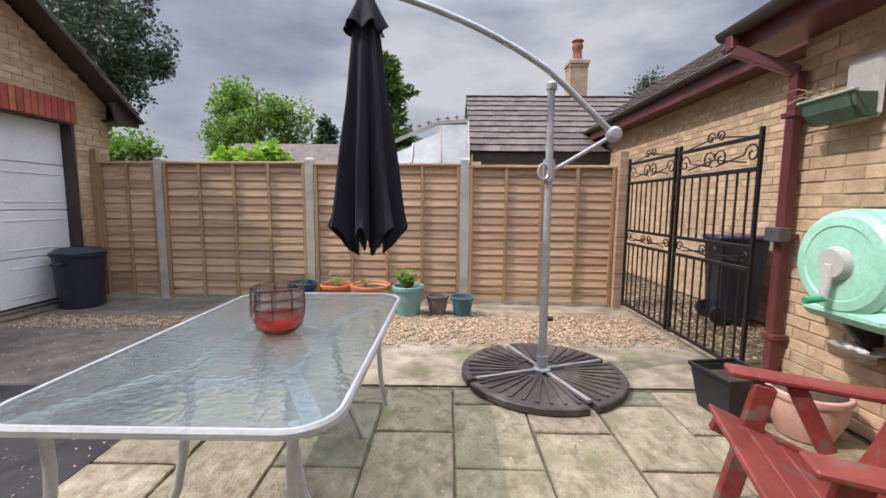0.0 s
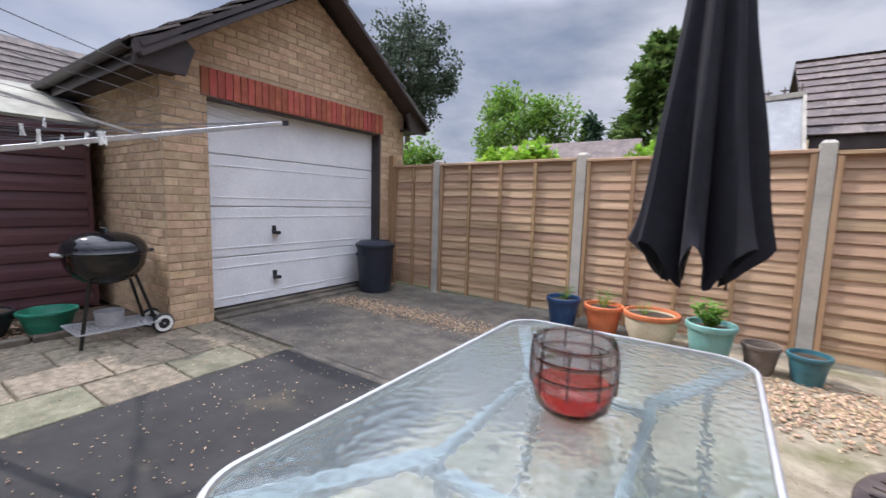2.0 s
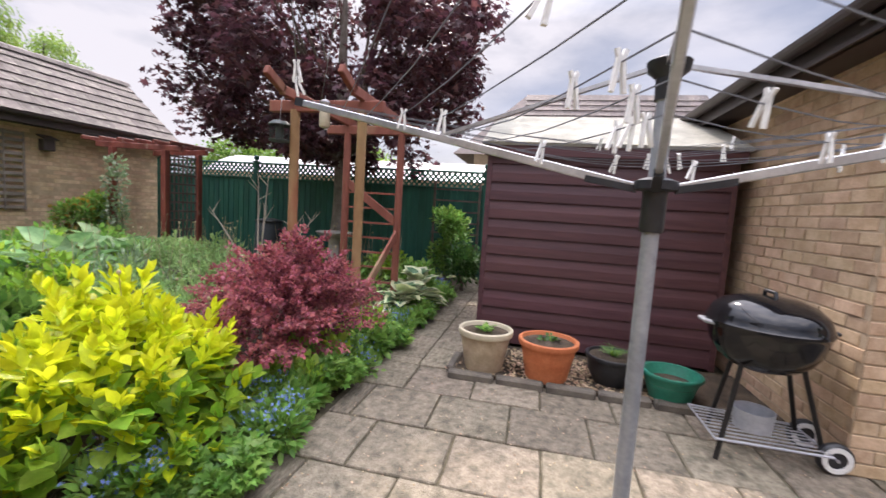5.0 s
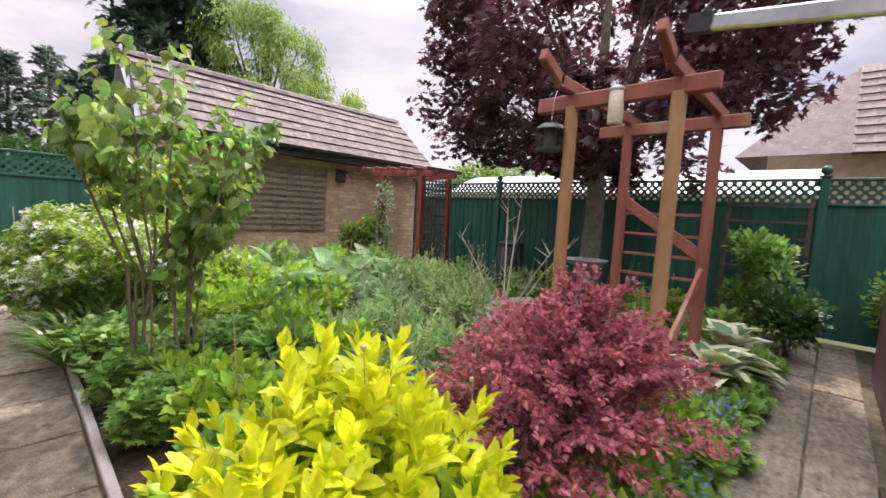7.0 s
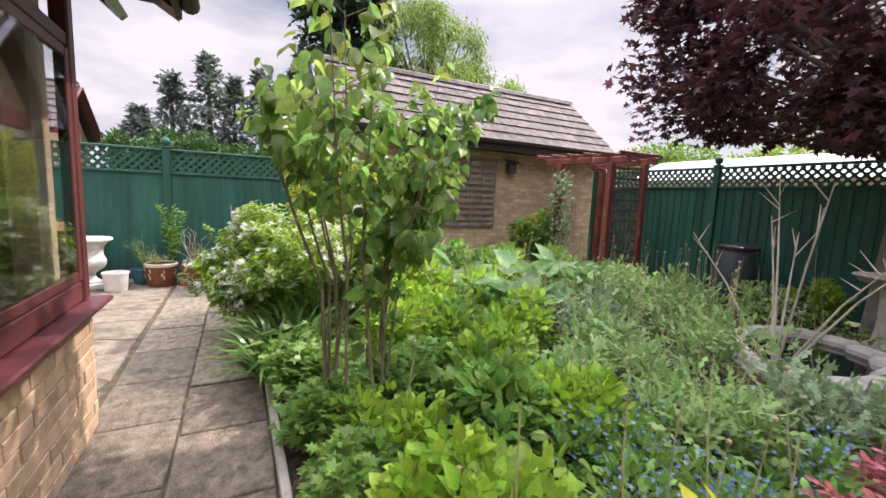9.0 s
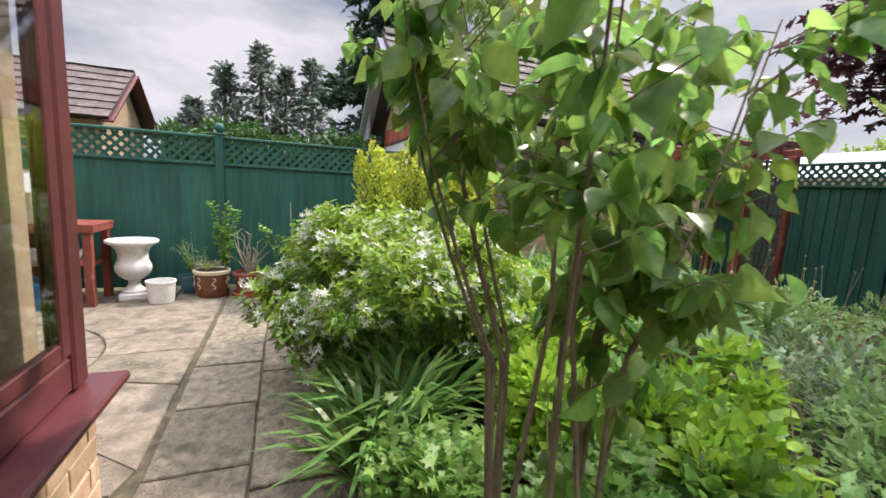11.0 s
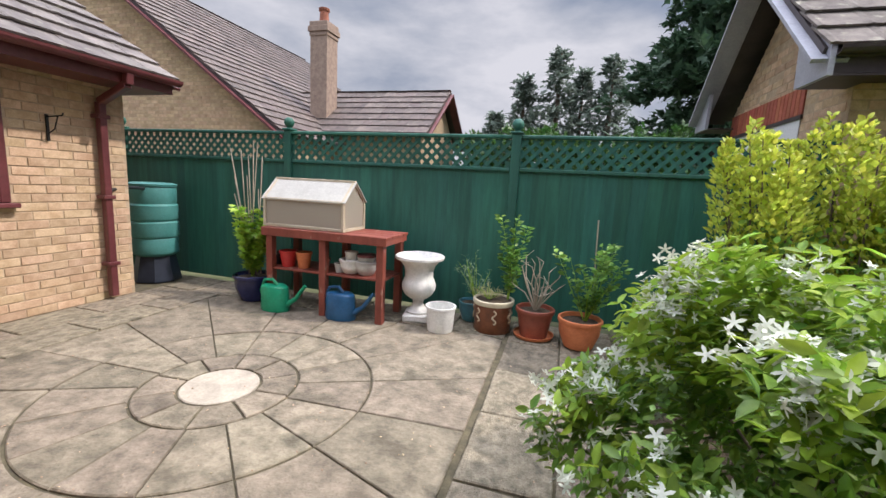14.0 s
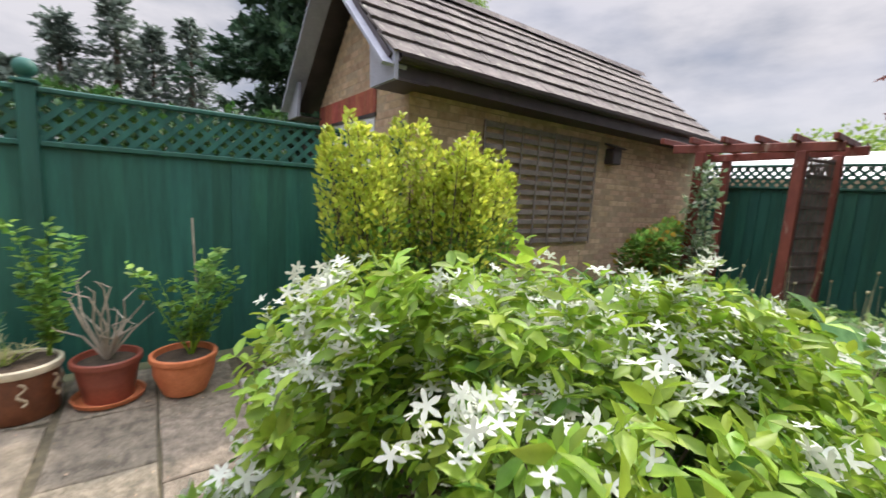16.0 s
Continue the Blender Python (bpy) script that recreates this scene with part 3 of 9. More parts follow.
for z, nm in ((0.845, "door_handle"), (0.345, "door_lock")):
    part(nm, G().box(DX, 3.295, z - 0.045, DX + 0.012, 3.345, z + 0.05).box(DX + 0.01, 3.295, z - 0.045, DX + 0.06, 3.37, z - 0.01), M_BLACK, door, "black plastic handle", bev=0.004)
part("door_frame", G().box(-4.57, 2.583, 0.06, -4.51, 2.617, 2.15).box(-4.57, 4.853, 0.06, -4.402, 4.887, 2.104).box(-4.57, 2.617, 2.125, -4.51, 4.853, 2.16), M_FASCIA, garage, "dark brown door frame", bev=0.004)
# dark strip added to stand in for shade under the lintel bricks
part("lintel_plate", G().box(-4.508, 2.584, 2.086, -4.406, 4.85, 2.104), M_FASCIA, garage, "dark strip for the shade under the brick course")
ES, EN, RZ, EZ = 1.97, 5.60, 3.62, 2.36
roof_slope(garage, (GX - 6.2, ES, EZ), (GX + 0.24, ES, EZ), (GX - 6.2, GYM, RZ), M_TILE_J)
roof_slope(garage, (GX - 6.2, EN, EZ), (GX + 0.24, EN, EZ), (GX - 6.2, GYM, RZ), M_TILE_J)
ridge_tiles(garage, (GX - 6.2, GYM, RZ + 0.04), (GX + 0.24, GYM, RZ + 0.04), M_TILE_J)
for y in (ES, EN):
    part("bargeboard", G().beam((GX + 0.22, y, EZ - 0.12), (GX + 0.22, GYM, RZ - 0.12), 0.035, 0.2, (1, 0, 0)).beam((GX + 0.1, y, EZ - 0.09), (GX + 0.1, GYM, RZ - 0.09), 0.22, 0.015, (0, 0, 1)), M_FASCIA, garage)
    s = 1 if y == EN else -1
    part("soffit_box", G().box(GX - 6.1, min(y, y - s * 0.32), EZ - 0.16, GX + 0.2, max(y, y - s * 0.32), EZ - 0.13).box(GX - 6.1, y - s * 0.03 - 0.01, EZ - 0.16, GX + 0.2, y - s * 0.03 + 0.01, EZ - 0.02), M_FASCIA, garage)
    box_end = [(s * (y - GYM) + 0.02, EZ - 0.18), (s * (y - GYM) + 0.02, EZ + 0.0), (s * (y - GYM) - 0.30, EZ + 0.16), (s * (y - GYM) - 0.42, EZ + 0.04), (s * (y - GYM) - 0.34, EZ - 0.18)]
    part("eave_box_end", G().add([(GX + dx_, GYM + s * a_, b_) for dx_ in (0.195, 0.232) for a_, b_ in box_end], [(0, 1, 2, 3, 4), (9, 8, 7, 6, 5)] + [(i, (i + 1) % 5, (i + 1) % 5 + 5, i + 5) for i in range(5)]), M_FASCIA, garage)
    gutter(garage, (GX - 6.1, y + s * 0.04, EZ - 0.02), (GX + 0.2, y + s * 0.04, EZ - 0.02), M_FASCIA)

# ---- lap fence ----
def fence_y(x):
    return 4.90 - 0.045 * (x - 0.2)


lap_fence = thing("lap_fence", label="golden-brown wooden overlap fence between concrete posts", category="fence")
green_fence = thing("green_fence", label="dark green board fence with trellis top and ball finials", category="fence")


def fence_panel(x0, x1, top, label):
    y0, y1 = fence_y(x0), fence_y(x1)
    L = math.hypot(x1 - x0, y1 - y0)
    th = part("panel", G().box(0, -0.055, top - 0.065, L, 0.03, top - 0.035), M_FENCE, lap_fence, bev=0.004)
    th.matrix_basis = pose(x0, y0, 0.03, 0, 0, math.degrees(math.atan2(y1 - y0, x1 - x0)))
    r = random.Random(int(x0 * 100) + 7)
    n = 17
    h = (top - 0.03 - 0.06) / n
    for k in range(n):
        g = G()
        z0 = k * h + 0.02
        seg = 14
        vs = []
        for i in range(seg + 1):
            x = L * i / seg
            wob = 0.006 * noise.noise((x * 3, k * 5.1, x0)) + 0.004 * noise.noise((x * 9, k * 3.7, x0))
            for dy, dz in ((-0.021, wob), (-0.014, wob), (0.001, h + 0.012), (-0.006, h + 0.012)):
                vs.append((x, dy, z0 + dz))
        fs = []
        for i in range(seg):
            a, b = i * 4, i * 4 + 4
            fs += [(a, b, b + 1, a + 1), (a + 1, b + 1, b + 2, a + 2), (a + 2, b + 2, b + 3, a + 3), (a + 3, b + 3, b, a)]
        fs += [(3, 2, 1, 0), tuple(seg * 4 + q for q in range(4))]
        part("lap_board", g.add(vs, fs), M_FENCE, th)
    m = max(1, round(L / 0.46))
    for i in range(m + 1):
        x = 0.02 + (L - 0.04) * i / m
        part("batten", G().box(x - 0.02, -0.052, 0.0, x + 0.02, -0.028, top - 0.07), M_BATTEN, th, bev=0.003)
    return th


POSTS = (-3.53, -1.655, 0.2)
for x in POSTS:
    y = fence_y(x)
    g = G().box(-0.05, -0.055, -0.05, 0.05, 0.05, 1.72).add([(-0.05, -0.055, 1.72), (0.05, -0.055, 1.72), (0.05, 0.05, 1.72), (-0.05, 0.05, 1.72), (-0.03, -0.03, 1.745), (0.03, -0.03, 1.745), (0.03, 0.03, 1.745), (-0.03, 0.03, 1.745)],
                                                            [(0, 1, 5, 4), (1, 2, 6, 5), (2, 3, 7, 6), (3, 0, 4, 7), (4, 5, 6, 7)])
    part("post", g, M_CONPOST, lap_fence, "grey concrete post")
    lap_fence.children[-1].matrix_basis = pose(x, y, 0, 0, 0, -2.9)
LAP = "golden-brown wooden overlap fence panel with vertical battens"
fence_panel(-4.30, -3.585, 1.70, "short golden-brown wooden overlap panel beside the garage")
fence_panel(-3.475, -1.71, 1.70, LAP)
fence_panel(-1.60, 0.145, 1.685, LAP)
fence_panel(0.255, 1.93, 1.665, LAP)
part("end_post", G().box(-4.39, 5.05, -0.05, -4.31, 5.13, 1.84), M_BATTEN, lap_fence, "dark brown wooden post", bev=0.006)
part("end_post", G().box(1.94, 4.72, -0.05, 2.04, 4.82, 1.82), M_FENCE, lap_fence, "orange-brown wooden post", bev=0.006)

# ---- green trellis-topped fence ----
def green_bay(a, b, z0, zt, top):
    """Posts stand apart; boards to zt, lattice from there to top."""
    a, b = Vector((*a, 0)), Vector((*b, 0))
    L = (b - a).length - 0.09
    d = (b - a).normalized()
    th = part("panel", G().box(0, -0.035, zt - 0.005, L, 0.035, zt + 0.03), M_GREEN, green_fence, bev=0.006)
    th.matrix_basis = pose(*(a + d * 0.045), 0, 0, math.degrees(math.atan2(d.y, d.x)))
    n = round(L / 0.125)
    w = L / n
    me = G().add([(0, 0.012, z0), (w + 0.012, 0.0, z0), (w + 0.012, -0.008, z0), (0, 0.008 - 0.02, z0), (0, 0.012, zt), (w + 0.012, 0.0, zt), (w + 0.012, -0.008, zt), (0, -0.012, zt)],
                 [(0, 3, 2, 1), (4, 5, 6, 7), (0, 1, 5, 4), (1, 2, 6, 5), (2, 3, 7, 6), (3, 0, 4, 7)]).mesh("fence_board", M_GREEN)
    for k in range(n):
        piece("fence_board", me, th, Matrix.Translation((k * w, rng.uniform(-0.002, 0.002), 0)))
    part("top_rail", G().box(0, -0.035, top - 0.035, L, 0.035, top), M_GREEN, th, bev=0.008)
    lat = G()
    h = top - 0.04 - zt - 0.025
    s = 0.105
    for sgn, y in ((1, -0.005), (-1, 0.005)):
        k = -int(h / s) - 1
        while k * s < L + h:
            x0, x1 = (k * s, k * s + h) if sgn > 0 else (k * s + h, k * s)
            k += 1
            t0, t1 = 0.0, 1.0
            if x1 != x0:
                ts = sorted(((0 - x0) / (x1 - x0), (L - x0) / (x1 - x0)))
                t0, t1 = max(0, ts[0]), min(1, ts[1])
            if t1 - t0 < 0.05:
                continue
            za = zt + 0.025
            lat.beam((x0 + (x1 - x0) * t0, y, za + h * t0), (x0 + (x1 - x0) * t1, y, za + h * t1), 0.034, 0.008, (0, 1, 0))
    part("lattice", lat, M_GREEN, th)
    return th


def green_post(x, y, h):
    th = part("post", G().box(-0.045, -0.045, -0.05, 0.045, 0.045, h), M_GREEN, green_fence, bev=0.006)
    th.matrix_basis = pose(x, y, 0)
    part("collar", G().box(-0.06, -0.06, h, 0.06, 0.06, h + 0.02), M_GREEN, th, bev=0.005)
    part("ball", G().lathe([(0.001, 0.0), (0.03, 0.004), (0.03, 0.02), (0.048, 0.035), (0.058, 0.065), (0.048, 0.1), (0.028, 0.118), (0.001, 0.124)], 16, Matrix.Translation((0, 0, h + 0.02))), M_GREEN, th, smooth=True)


SP = [3.2, 0.65, -1.91, -4.42]
for i, x in enumerate(SP):
    green_post(x, -8.2, 1.82)
    if i:
        green_bay((SP[i - 1], -8.2), (x, -8.2), 0.02, 1.47, 1.81)
WP = [-7.72, -5.28, -2.86, -0.44, 1.98]
for i, y in enumerate(WP):
    green_post(-9.5, y, 1.98)
    if i:
        green_bay((-9.5, y), (-9.5, WP[i - 1]), 0.02, 1.64, 1.97)

# ---- the shed ----
shed = thing("shed", (-5.7, 0.06, 0), 0, "plum-brown painted wooden shed with pale felt roof", "shed")
for k in range(11):
    z = 0.06 + k * 0.1635
    m = Matrix.Translation((0, 0, z))
    part("weatherboard", G().add([(-0.02, 0, 0), (0.022, 0, 0), (0.019, 0, 0.08), (0.002, 0, 0.170), (-0.02, 0, 0.170), (-0.02, 1.98, 0), (0.022, 1.98, 0), (0.019, 1.98, 0.08), (0.002, 1.98, 0.170), (-0.02, 1.98, 0.170)],
                                 [(0, 1, 2, 3, 4), (9, 8, 7, 6, 5), (1, 6, 7, 2), (2, 7, 8, 3), (3, 8, 9, 4), (0, 5, 6, 1)], m), M_SHED, shed)
part("corner_trim", G().box(-0.03, -0.02, 0.04, 0.024, 0.025, 1.86), M_SHED, shed, bev=0.004)
part("corner_trim", G().box(-0.03, 1.955, 0.04, 0.024, 2.0, 1.86), M_SHED, shed, bev=0.004)
part("side_wall", G().prism([(0, 0.04), (2.2, 0.04), (2.2, 1.86), (1.1, 2.3), (0, 1.86)], plane((-2.2, 0.0, 0), (1, 0, 0)), 0.04), M_SHED, shed)
part("side_wall", G().prism([(0, 0.04), (2.2, 0.04), (2.2, 1.86), (1.1, 2.3), (0, 1.86)], plane((0, 1.98, 0), (-1, 0, 0)), 0.04), M_SHED, shed)
part("back_wall", G().box(-2.2, 0.0, 0.04, -2.16, 1.98, 1.86), M_SHED, shed)
part("roof", G().beam((0.09, 0.99, 1.86), (-1.1, 0.99, 2.345), 2.12, 0.03, (0, 0, 1)).beam((-2.29, 0.99, 1.86), (-1.1, 0.99, 2.345), 2.12, 0.03, (0, 0, 1)), M_FELT, shed, "weathered pale mineral felt")
part("fascia", G().box(0.05, -0.05, 1.76, 0.075, 2.03, 1.86), M_SHED, shed, bev=0.003)

# ---- the bungalow ----
house = thing("house", label="single-storey buff brick bungalow with tiled roofs", category="house")
hz = plane((-2.1, -1.0, 0), (0, -1, 0))
dwarf = part("window_wall", G().prism([(0, 0), (2.9, 0), (2.9, 0.68), (0, 0.68)], hz, 0.25), M_MORTAR, house)
brickwork(dwarf, hz, 0.69, lambda v: [(0, 3.1)], (0, 3.2, 0, 1), 5)
wz = plane((-2.1, -4.1, 0), (1, 0, 0))
south = part("south_wall", G().prism([(0, 0), (4.0, 0), (4.0, 2.4), (0.12, 2.4), (0.12, 0.68), (0, 0.68)], wz, 0.2), M_MORTAR, house)
brickwork(south, wz, 2.36, lambda v: [(0 if v < 0.68 else 0.13, 4.0)], (0, 0, -1, -1), 6)
for ob in (dwarf, south):
    ob.matrix_basis = Matrix.Translation((0.02, 0.05, 0))
part("wall_core", G().box(-2.1, -1.0, 0, -1.9, -0.75, 2.4).box(-1.9, -0.95, 0, 2.2, -0.75, 2.4), M_RENDER, house)
# lining sheets added and inner wall darkened so the window looks dark
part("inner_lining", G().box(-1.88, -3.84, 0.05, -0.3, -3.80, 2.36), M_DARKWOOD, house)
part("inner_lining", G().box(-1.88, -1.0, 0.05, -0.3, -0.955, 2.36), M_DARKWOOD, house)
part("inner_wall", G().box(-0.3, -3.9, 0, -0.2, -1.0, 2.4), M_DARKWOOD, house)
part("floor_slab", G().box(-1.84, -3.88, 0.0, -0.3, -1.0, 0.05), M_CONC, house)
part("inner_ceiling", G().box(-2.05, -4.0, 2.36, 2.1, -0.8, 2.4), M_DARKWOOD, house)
win = part("window", G(), M_OXBLOOD, house, "oxblood framed window with wide sill")
win.matrix_basis = Matrix.Translation((0.015, 0.055, 0))
fr = G()
for y in (-4.02, -2.6, -1.06):
    fr.box(-2.11, y - 0.035, 0.72, -2.04, y + 0.04, 2.36)
fr.box(-2.10, -3.985, 0.72, -2.05, -1.02, 0.82).box(-2.10, -3.985, 2.28, -2.05, -1.02, 2.36).box(-2.10, -3.985, 1.92, -2.05, -1.02, 1.99)
part("window_frame", fr, M_OXBLOOD, win, bev=0.008)
for y0, y1 in ((-3.98, -2.65), (-2.55, -1.11)):
    part("casement", G().box(-2.105, y0, 0.825, -2.075, y0 + 0.05, 1.915).box(-2.105, y1 - 0.05, 0.825, -2.075, y1, 1.915).box(-2.105, y0 + 0.05, 0.825, -2.075, y1 - 0.05, 0.875).box(-2.105, y0 + 0.05, 1.865, -2.075, y1 - 0.05, 1.915), M_OXBLOOD, win, bev=0.006)
    part("pane", G().box(-2.102, y0 + 0.045, 0.87, -2.094, y1 - 0.045, 1.87), M_GLASS, win)
vent = Matrix.Translation((-2.125, 0, 2.27)) @ Matrix.Rotation(radians(48), 4, "Y")
part("open_vent", G().box(-0.02, -3.95, -0.28, 0.02, -3.9, 0, vent).box(-0.02, -2.75, -0.28, 0.02, -2.7, 0, vent).box(-0.02, -3.9, -0.28, 0.02, -2.75, -0.23, vent).box(-0.02, -3.9, -0.05, 0.02, -2.75, 0, vent), M_GREYMET, win, "top-hung vent light propped open", bev=0.004)
part("pane", G().box(-0.004, -3.9, -0.23, 0.004, -2.75, -0.05, vent), M_GLASS, win)
part("window_sill", G().box(-2.19, -4.12, 0.685, -1.95, -0.98, 0.715), M_OXBLOOD, win, bev=0.008)
roof_slope(house, (-2.5, -0.5, 2.4), (-2.5, -4.45, 2.4), (0.1, -0.5, 4.0), M_TILE_J)
part("eave_soffit", G().box(-2.48, -4.42, 2.36, -2.1, -0.55, 2.38).box(-2.5, -4.42, 2.30, -2.47, -0.55, 2.40), M_FASCIA, house)
gutter(house, (-2.54, -4.44, 2.40), (-2.54, -0.5, 2.40), M_FASCIA)
part("bargeboard", G().beam((-2.48, -4.42, 2.33), (0.1, -4.42, 3.91), 0.03, 0.2, (0, 1, 0)), M_OXBLOOD, house)
part("gable", G().prism([(0, 2.4), (4.0, 2.4), (2.2, 3.8)], wz, 0.2), M_RENDER, house)
# wall with the hose reel
hw = plane((2.2, 2.66, 0), (0, -1, 0))
hose_wall = part("yard_wall", G().prism([(0, 0), (3.4, 0), (3.4, 2.5), (0, 2.5)], hw, 0.25), M_MORTAR, house)
brickwork(hose_wall, hw, 2.5, lambda v: [(0, 3.4)], (0, 1.7, 0, 2.4), 7)
hr = plane((3.3, 2.66, 0), (-1, 0, 0))
ret = part("return_wall", G().prism([(0, 0), (0.85, 0), (0.85, 2.5), (0, 2.5)], hr, 0.25), M_MORTAR, house)
brickwork(ret, hr, 2.5, lambda v: [(0, 1.1)], (0, 0, -1, -1), 8)
hp = plane((3.3, 12.0, 0), (0, -1, 0))
pas = part("passage_wall", G().prism([(0, 0), (9.35, 0), (9.35, 2.75), (0, 2.75)], hp, 0.25), M_MORTAR, house)
brickwork(pas, hp, 2.72, lambda v: [(0, 9.35)], (0, 0, -1, -1), 9)
roof_slope(house, (1.92, -0.6, 2.38), (1.92, 2.98, 2.38), (4.6, -0.6, 4.05), M_TILE_B)
part("fascia", G().box(1.93, -0.6, 2.22, 1.96, 2.96, 2.37).box(1.96, -0.6, 2.22, 2.2, 2.96, 2.24), M_OXBLOOD, house)
part("verge_board", G().beam((1.93, 2.95, 2.28), (4.6, 2.95, 3.95), 0.03, 0.2, (0, 1, 0)), M_OXBLOOD, house)
gutter(house, (1.87, -0.6, 2.36), (1.87, 2.96, 2.36), M_FASCIA)
roof_slope(house, (3.02, 3.0, 2.80), (3.02, 12.2, 2.80), (5.6, 3.0, 4.5), M_TILE_B)
part("fascia", G().box(3.03, 3.0, 2.58, 3.06, 12.2, 2.79).box(3.06, 3.0, 2.58, 3.3, 12.2, 2.6), M_OXBLOOD, house)
gutter(house, (2.98, 3.0, 2.78), (2.98, 12.2, 2.78), M_FASCIA)
# patio wall
pw = plane((1.9, -4.1, 0), (0, -1, 0))
patio_wall = part("patio_wall", G().prism([(0, 0), (1.0, 0), (1.0, 1.0), (0, 1.0)], pw, 0.25).prism([(1.0, 0), (2.22, 0), (2.22, 0.98), (1.0, 0.98)], pw, 0.25).prism([(2.22, 0), (3.18, 0), (3.18, 2.2), (2.22, 2.2)], pw, 0.25).prism([(0, 1.0), (1.0, 1.0), (1.0, 2.2), (0, 2.2)], pw, 0.25).prism([(1.0, 2.1), (2.22, 2.1), (2.22, 2.2), (1.0, 2.2)], pw, 0.25), M_MORTAR, house)
brickwork(patio_wall, pw, 2.2, lambda v: [(0, 1.0), (2.22, 3.18)] if 0.98 < v < 2.1 else [(0, 3.18)], (1.6, 3.18, 0, 2.3), 10)
pr = plane((1.9, -7.28, 0), (1, 0, 0))
patio_end = part("patio_end_wall", G().prism([(0.25, 0), (5, 0), (5, 2.2), (0.25, 2.2)], pr, 0.25), M_RENDER, house)
win2 = part("window", G(), M_OXBLOOD, house, "oxblood framed window in the patio wall")
part("window_frame", G().box(1.86, -6.32, 0.982, 1.95, -6.25, 2.1).box(1.86, -5.17, 0.98, 1.95, -5.1, 2.1).box(1.86, -6.25, 0.98, 1.95, -5.17, 1.05).box(1.86, -6.25, 2.03, 1.95, -5.17, 2.1), M_OXBLOOD, win2, bev=0.008)
part("pane", G().box(1.90, -6.25, 1.05, 1.908, -5.17, 2.03), M_GLASS, win2)
part("window_sill", G().box(1.82, -6.36, 0.94, 1.95, -5.06, 0.98), M_OXBLOOD, win2, bev=0.008)
part("inner_wall", G().box(2.7, -6.9, 0, 2.8, -4.2, 2.3), M_WHITE, house)
roof_slope(house, (1.5, -4.2, 2.21), (1.5, -7.54, 2.21), (4.2, -4.2, 3.86), M_TILE_J)
part("fascia", G().box(1.51, -7.5, 2.06, 1.54, -4.2, 2.2).box(1.54, -7.5, 2.06, 1.9, -4.2, 2.08).box(1.9, -7.5, 2.06, 2.2, -7.284, 2.08), M_OXBLOOD, house)
part("verge_board", G().beam((1.52, -7.51, 2.13), (4.2, -7.51, 3.77), 0.03, 0.18, (0, 1, 0)), M_OXBLOOD, house)
gutter(house, (1.45, -7.53, 2.19), (1.45, -4.2, 2.19), M_OXBLOOD)


def downpipe(pts, label):
    g = G()
    for a, b in zip(pts[:-1], pts[1:]):
        g.beam(a, b, 0.065, 0.065, (1, 0, 0) if abs(Vector(b).z - Vector(a).z) > 0.3 else (0, 0, 1))
    ob = part("downpipe", g, M_OXBLOOD, house, label, bev=0.006)
    (x, y, _), top = pts[-1], pts[-2][2]
    for z in (0.35, 1.0, 1.75):
        if z < top:
            part("pipe_clip", G().box(x - 0.045, y - 0.055, z, x + 0.06, y + 0.055, z + 0.035), M_OXBLOOD, ob, bev=0.004)


downpipe([(1.87, 2.86, 2.34), (1.87, 2.84, 2.22), (2.13, 2.62, 2.02), (2.13, 2.62, 0.04)], "oxblood square downpipe with offset bend")
downpipe([(1.45, -7.02, 2.17), (1.47, -7.02, 2.05), (1.83, -7.02, 1.9), (1.83, -7.02, 0.04)], "oxblood square downpipe with offset bend")

# ---- the second garage ----
M_LEAD = shade("grey_barge_paint", (0.30, 0.31, 0.36), (0.38, 0.39, 0.44), scale=4, rough=0.5, bump=0.1)
g2 = thing("outbuilding", label="buff brick outbuilding with a steep tiled roof", category="outbuilding")
nw = plane((-4.41, -8.1, 0), (-1, 0, 0))
part("north_wall", G().prism([(0.2, 0), (5.4, 0), (5.4, 2.3), (0.2, 2.3)], nw, 0.2), M_RENDER, g2)
brickwork(g2.children[-1], nw @ Matrix.Translation((0, 0, -0.004)), 2.3, lambda v: [(0, 5.4)], (0, 0, -1, -1), 11)
ge = plane((-4.41, -10.5, 0), (0, 1, 0))
gw2 = part("gable_wall", G().prism([(0, 0), (2.4, 0), (2.4, 2.35), (1.2, 3.45), (0, 2.35)], ge, 0.2), M_MORTAR, g2)
brickwork(gw2, ge @ Matrix.Translation((0, 0, -0.004)), 3.4, lambda v: [(0, 2.4)] if v < 2.35 else [(1.2 - max(0, (3.45 - v)) * 1.09, 1.2 + max(0, 3.45 - v) * 1.09)], (0, 0, -1, -1), 12)
for k in range(23):
    piece("soldier_brick", SOLDIER, gw2, ge @ Matrix.Translation((0.02 + k * 0.075, 2.11, 0.001)))
part("garage_door", G().box(-4.405, -10.3, 0, -4.40, -8.78, 2.07), M_GDOOR, g2, "pale up-and-over door below the lintel")
part("door_head", G().box(-4.404, -10.34, 2.07, -4.385, -8.75, 2.105), M_FASCIA, g2)
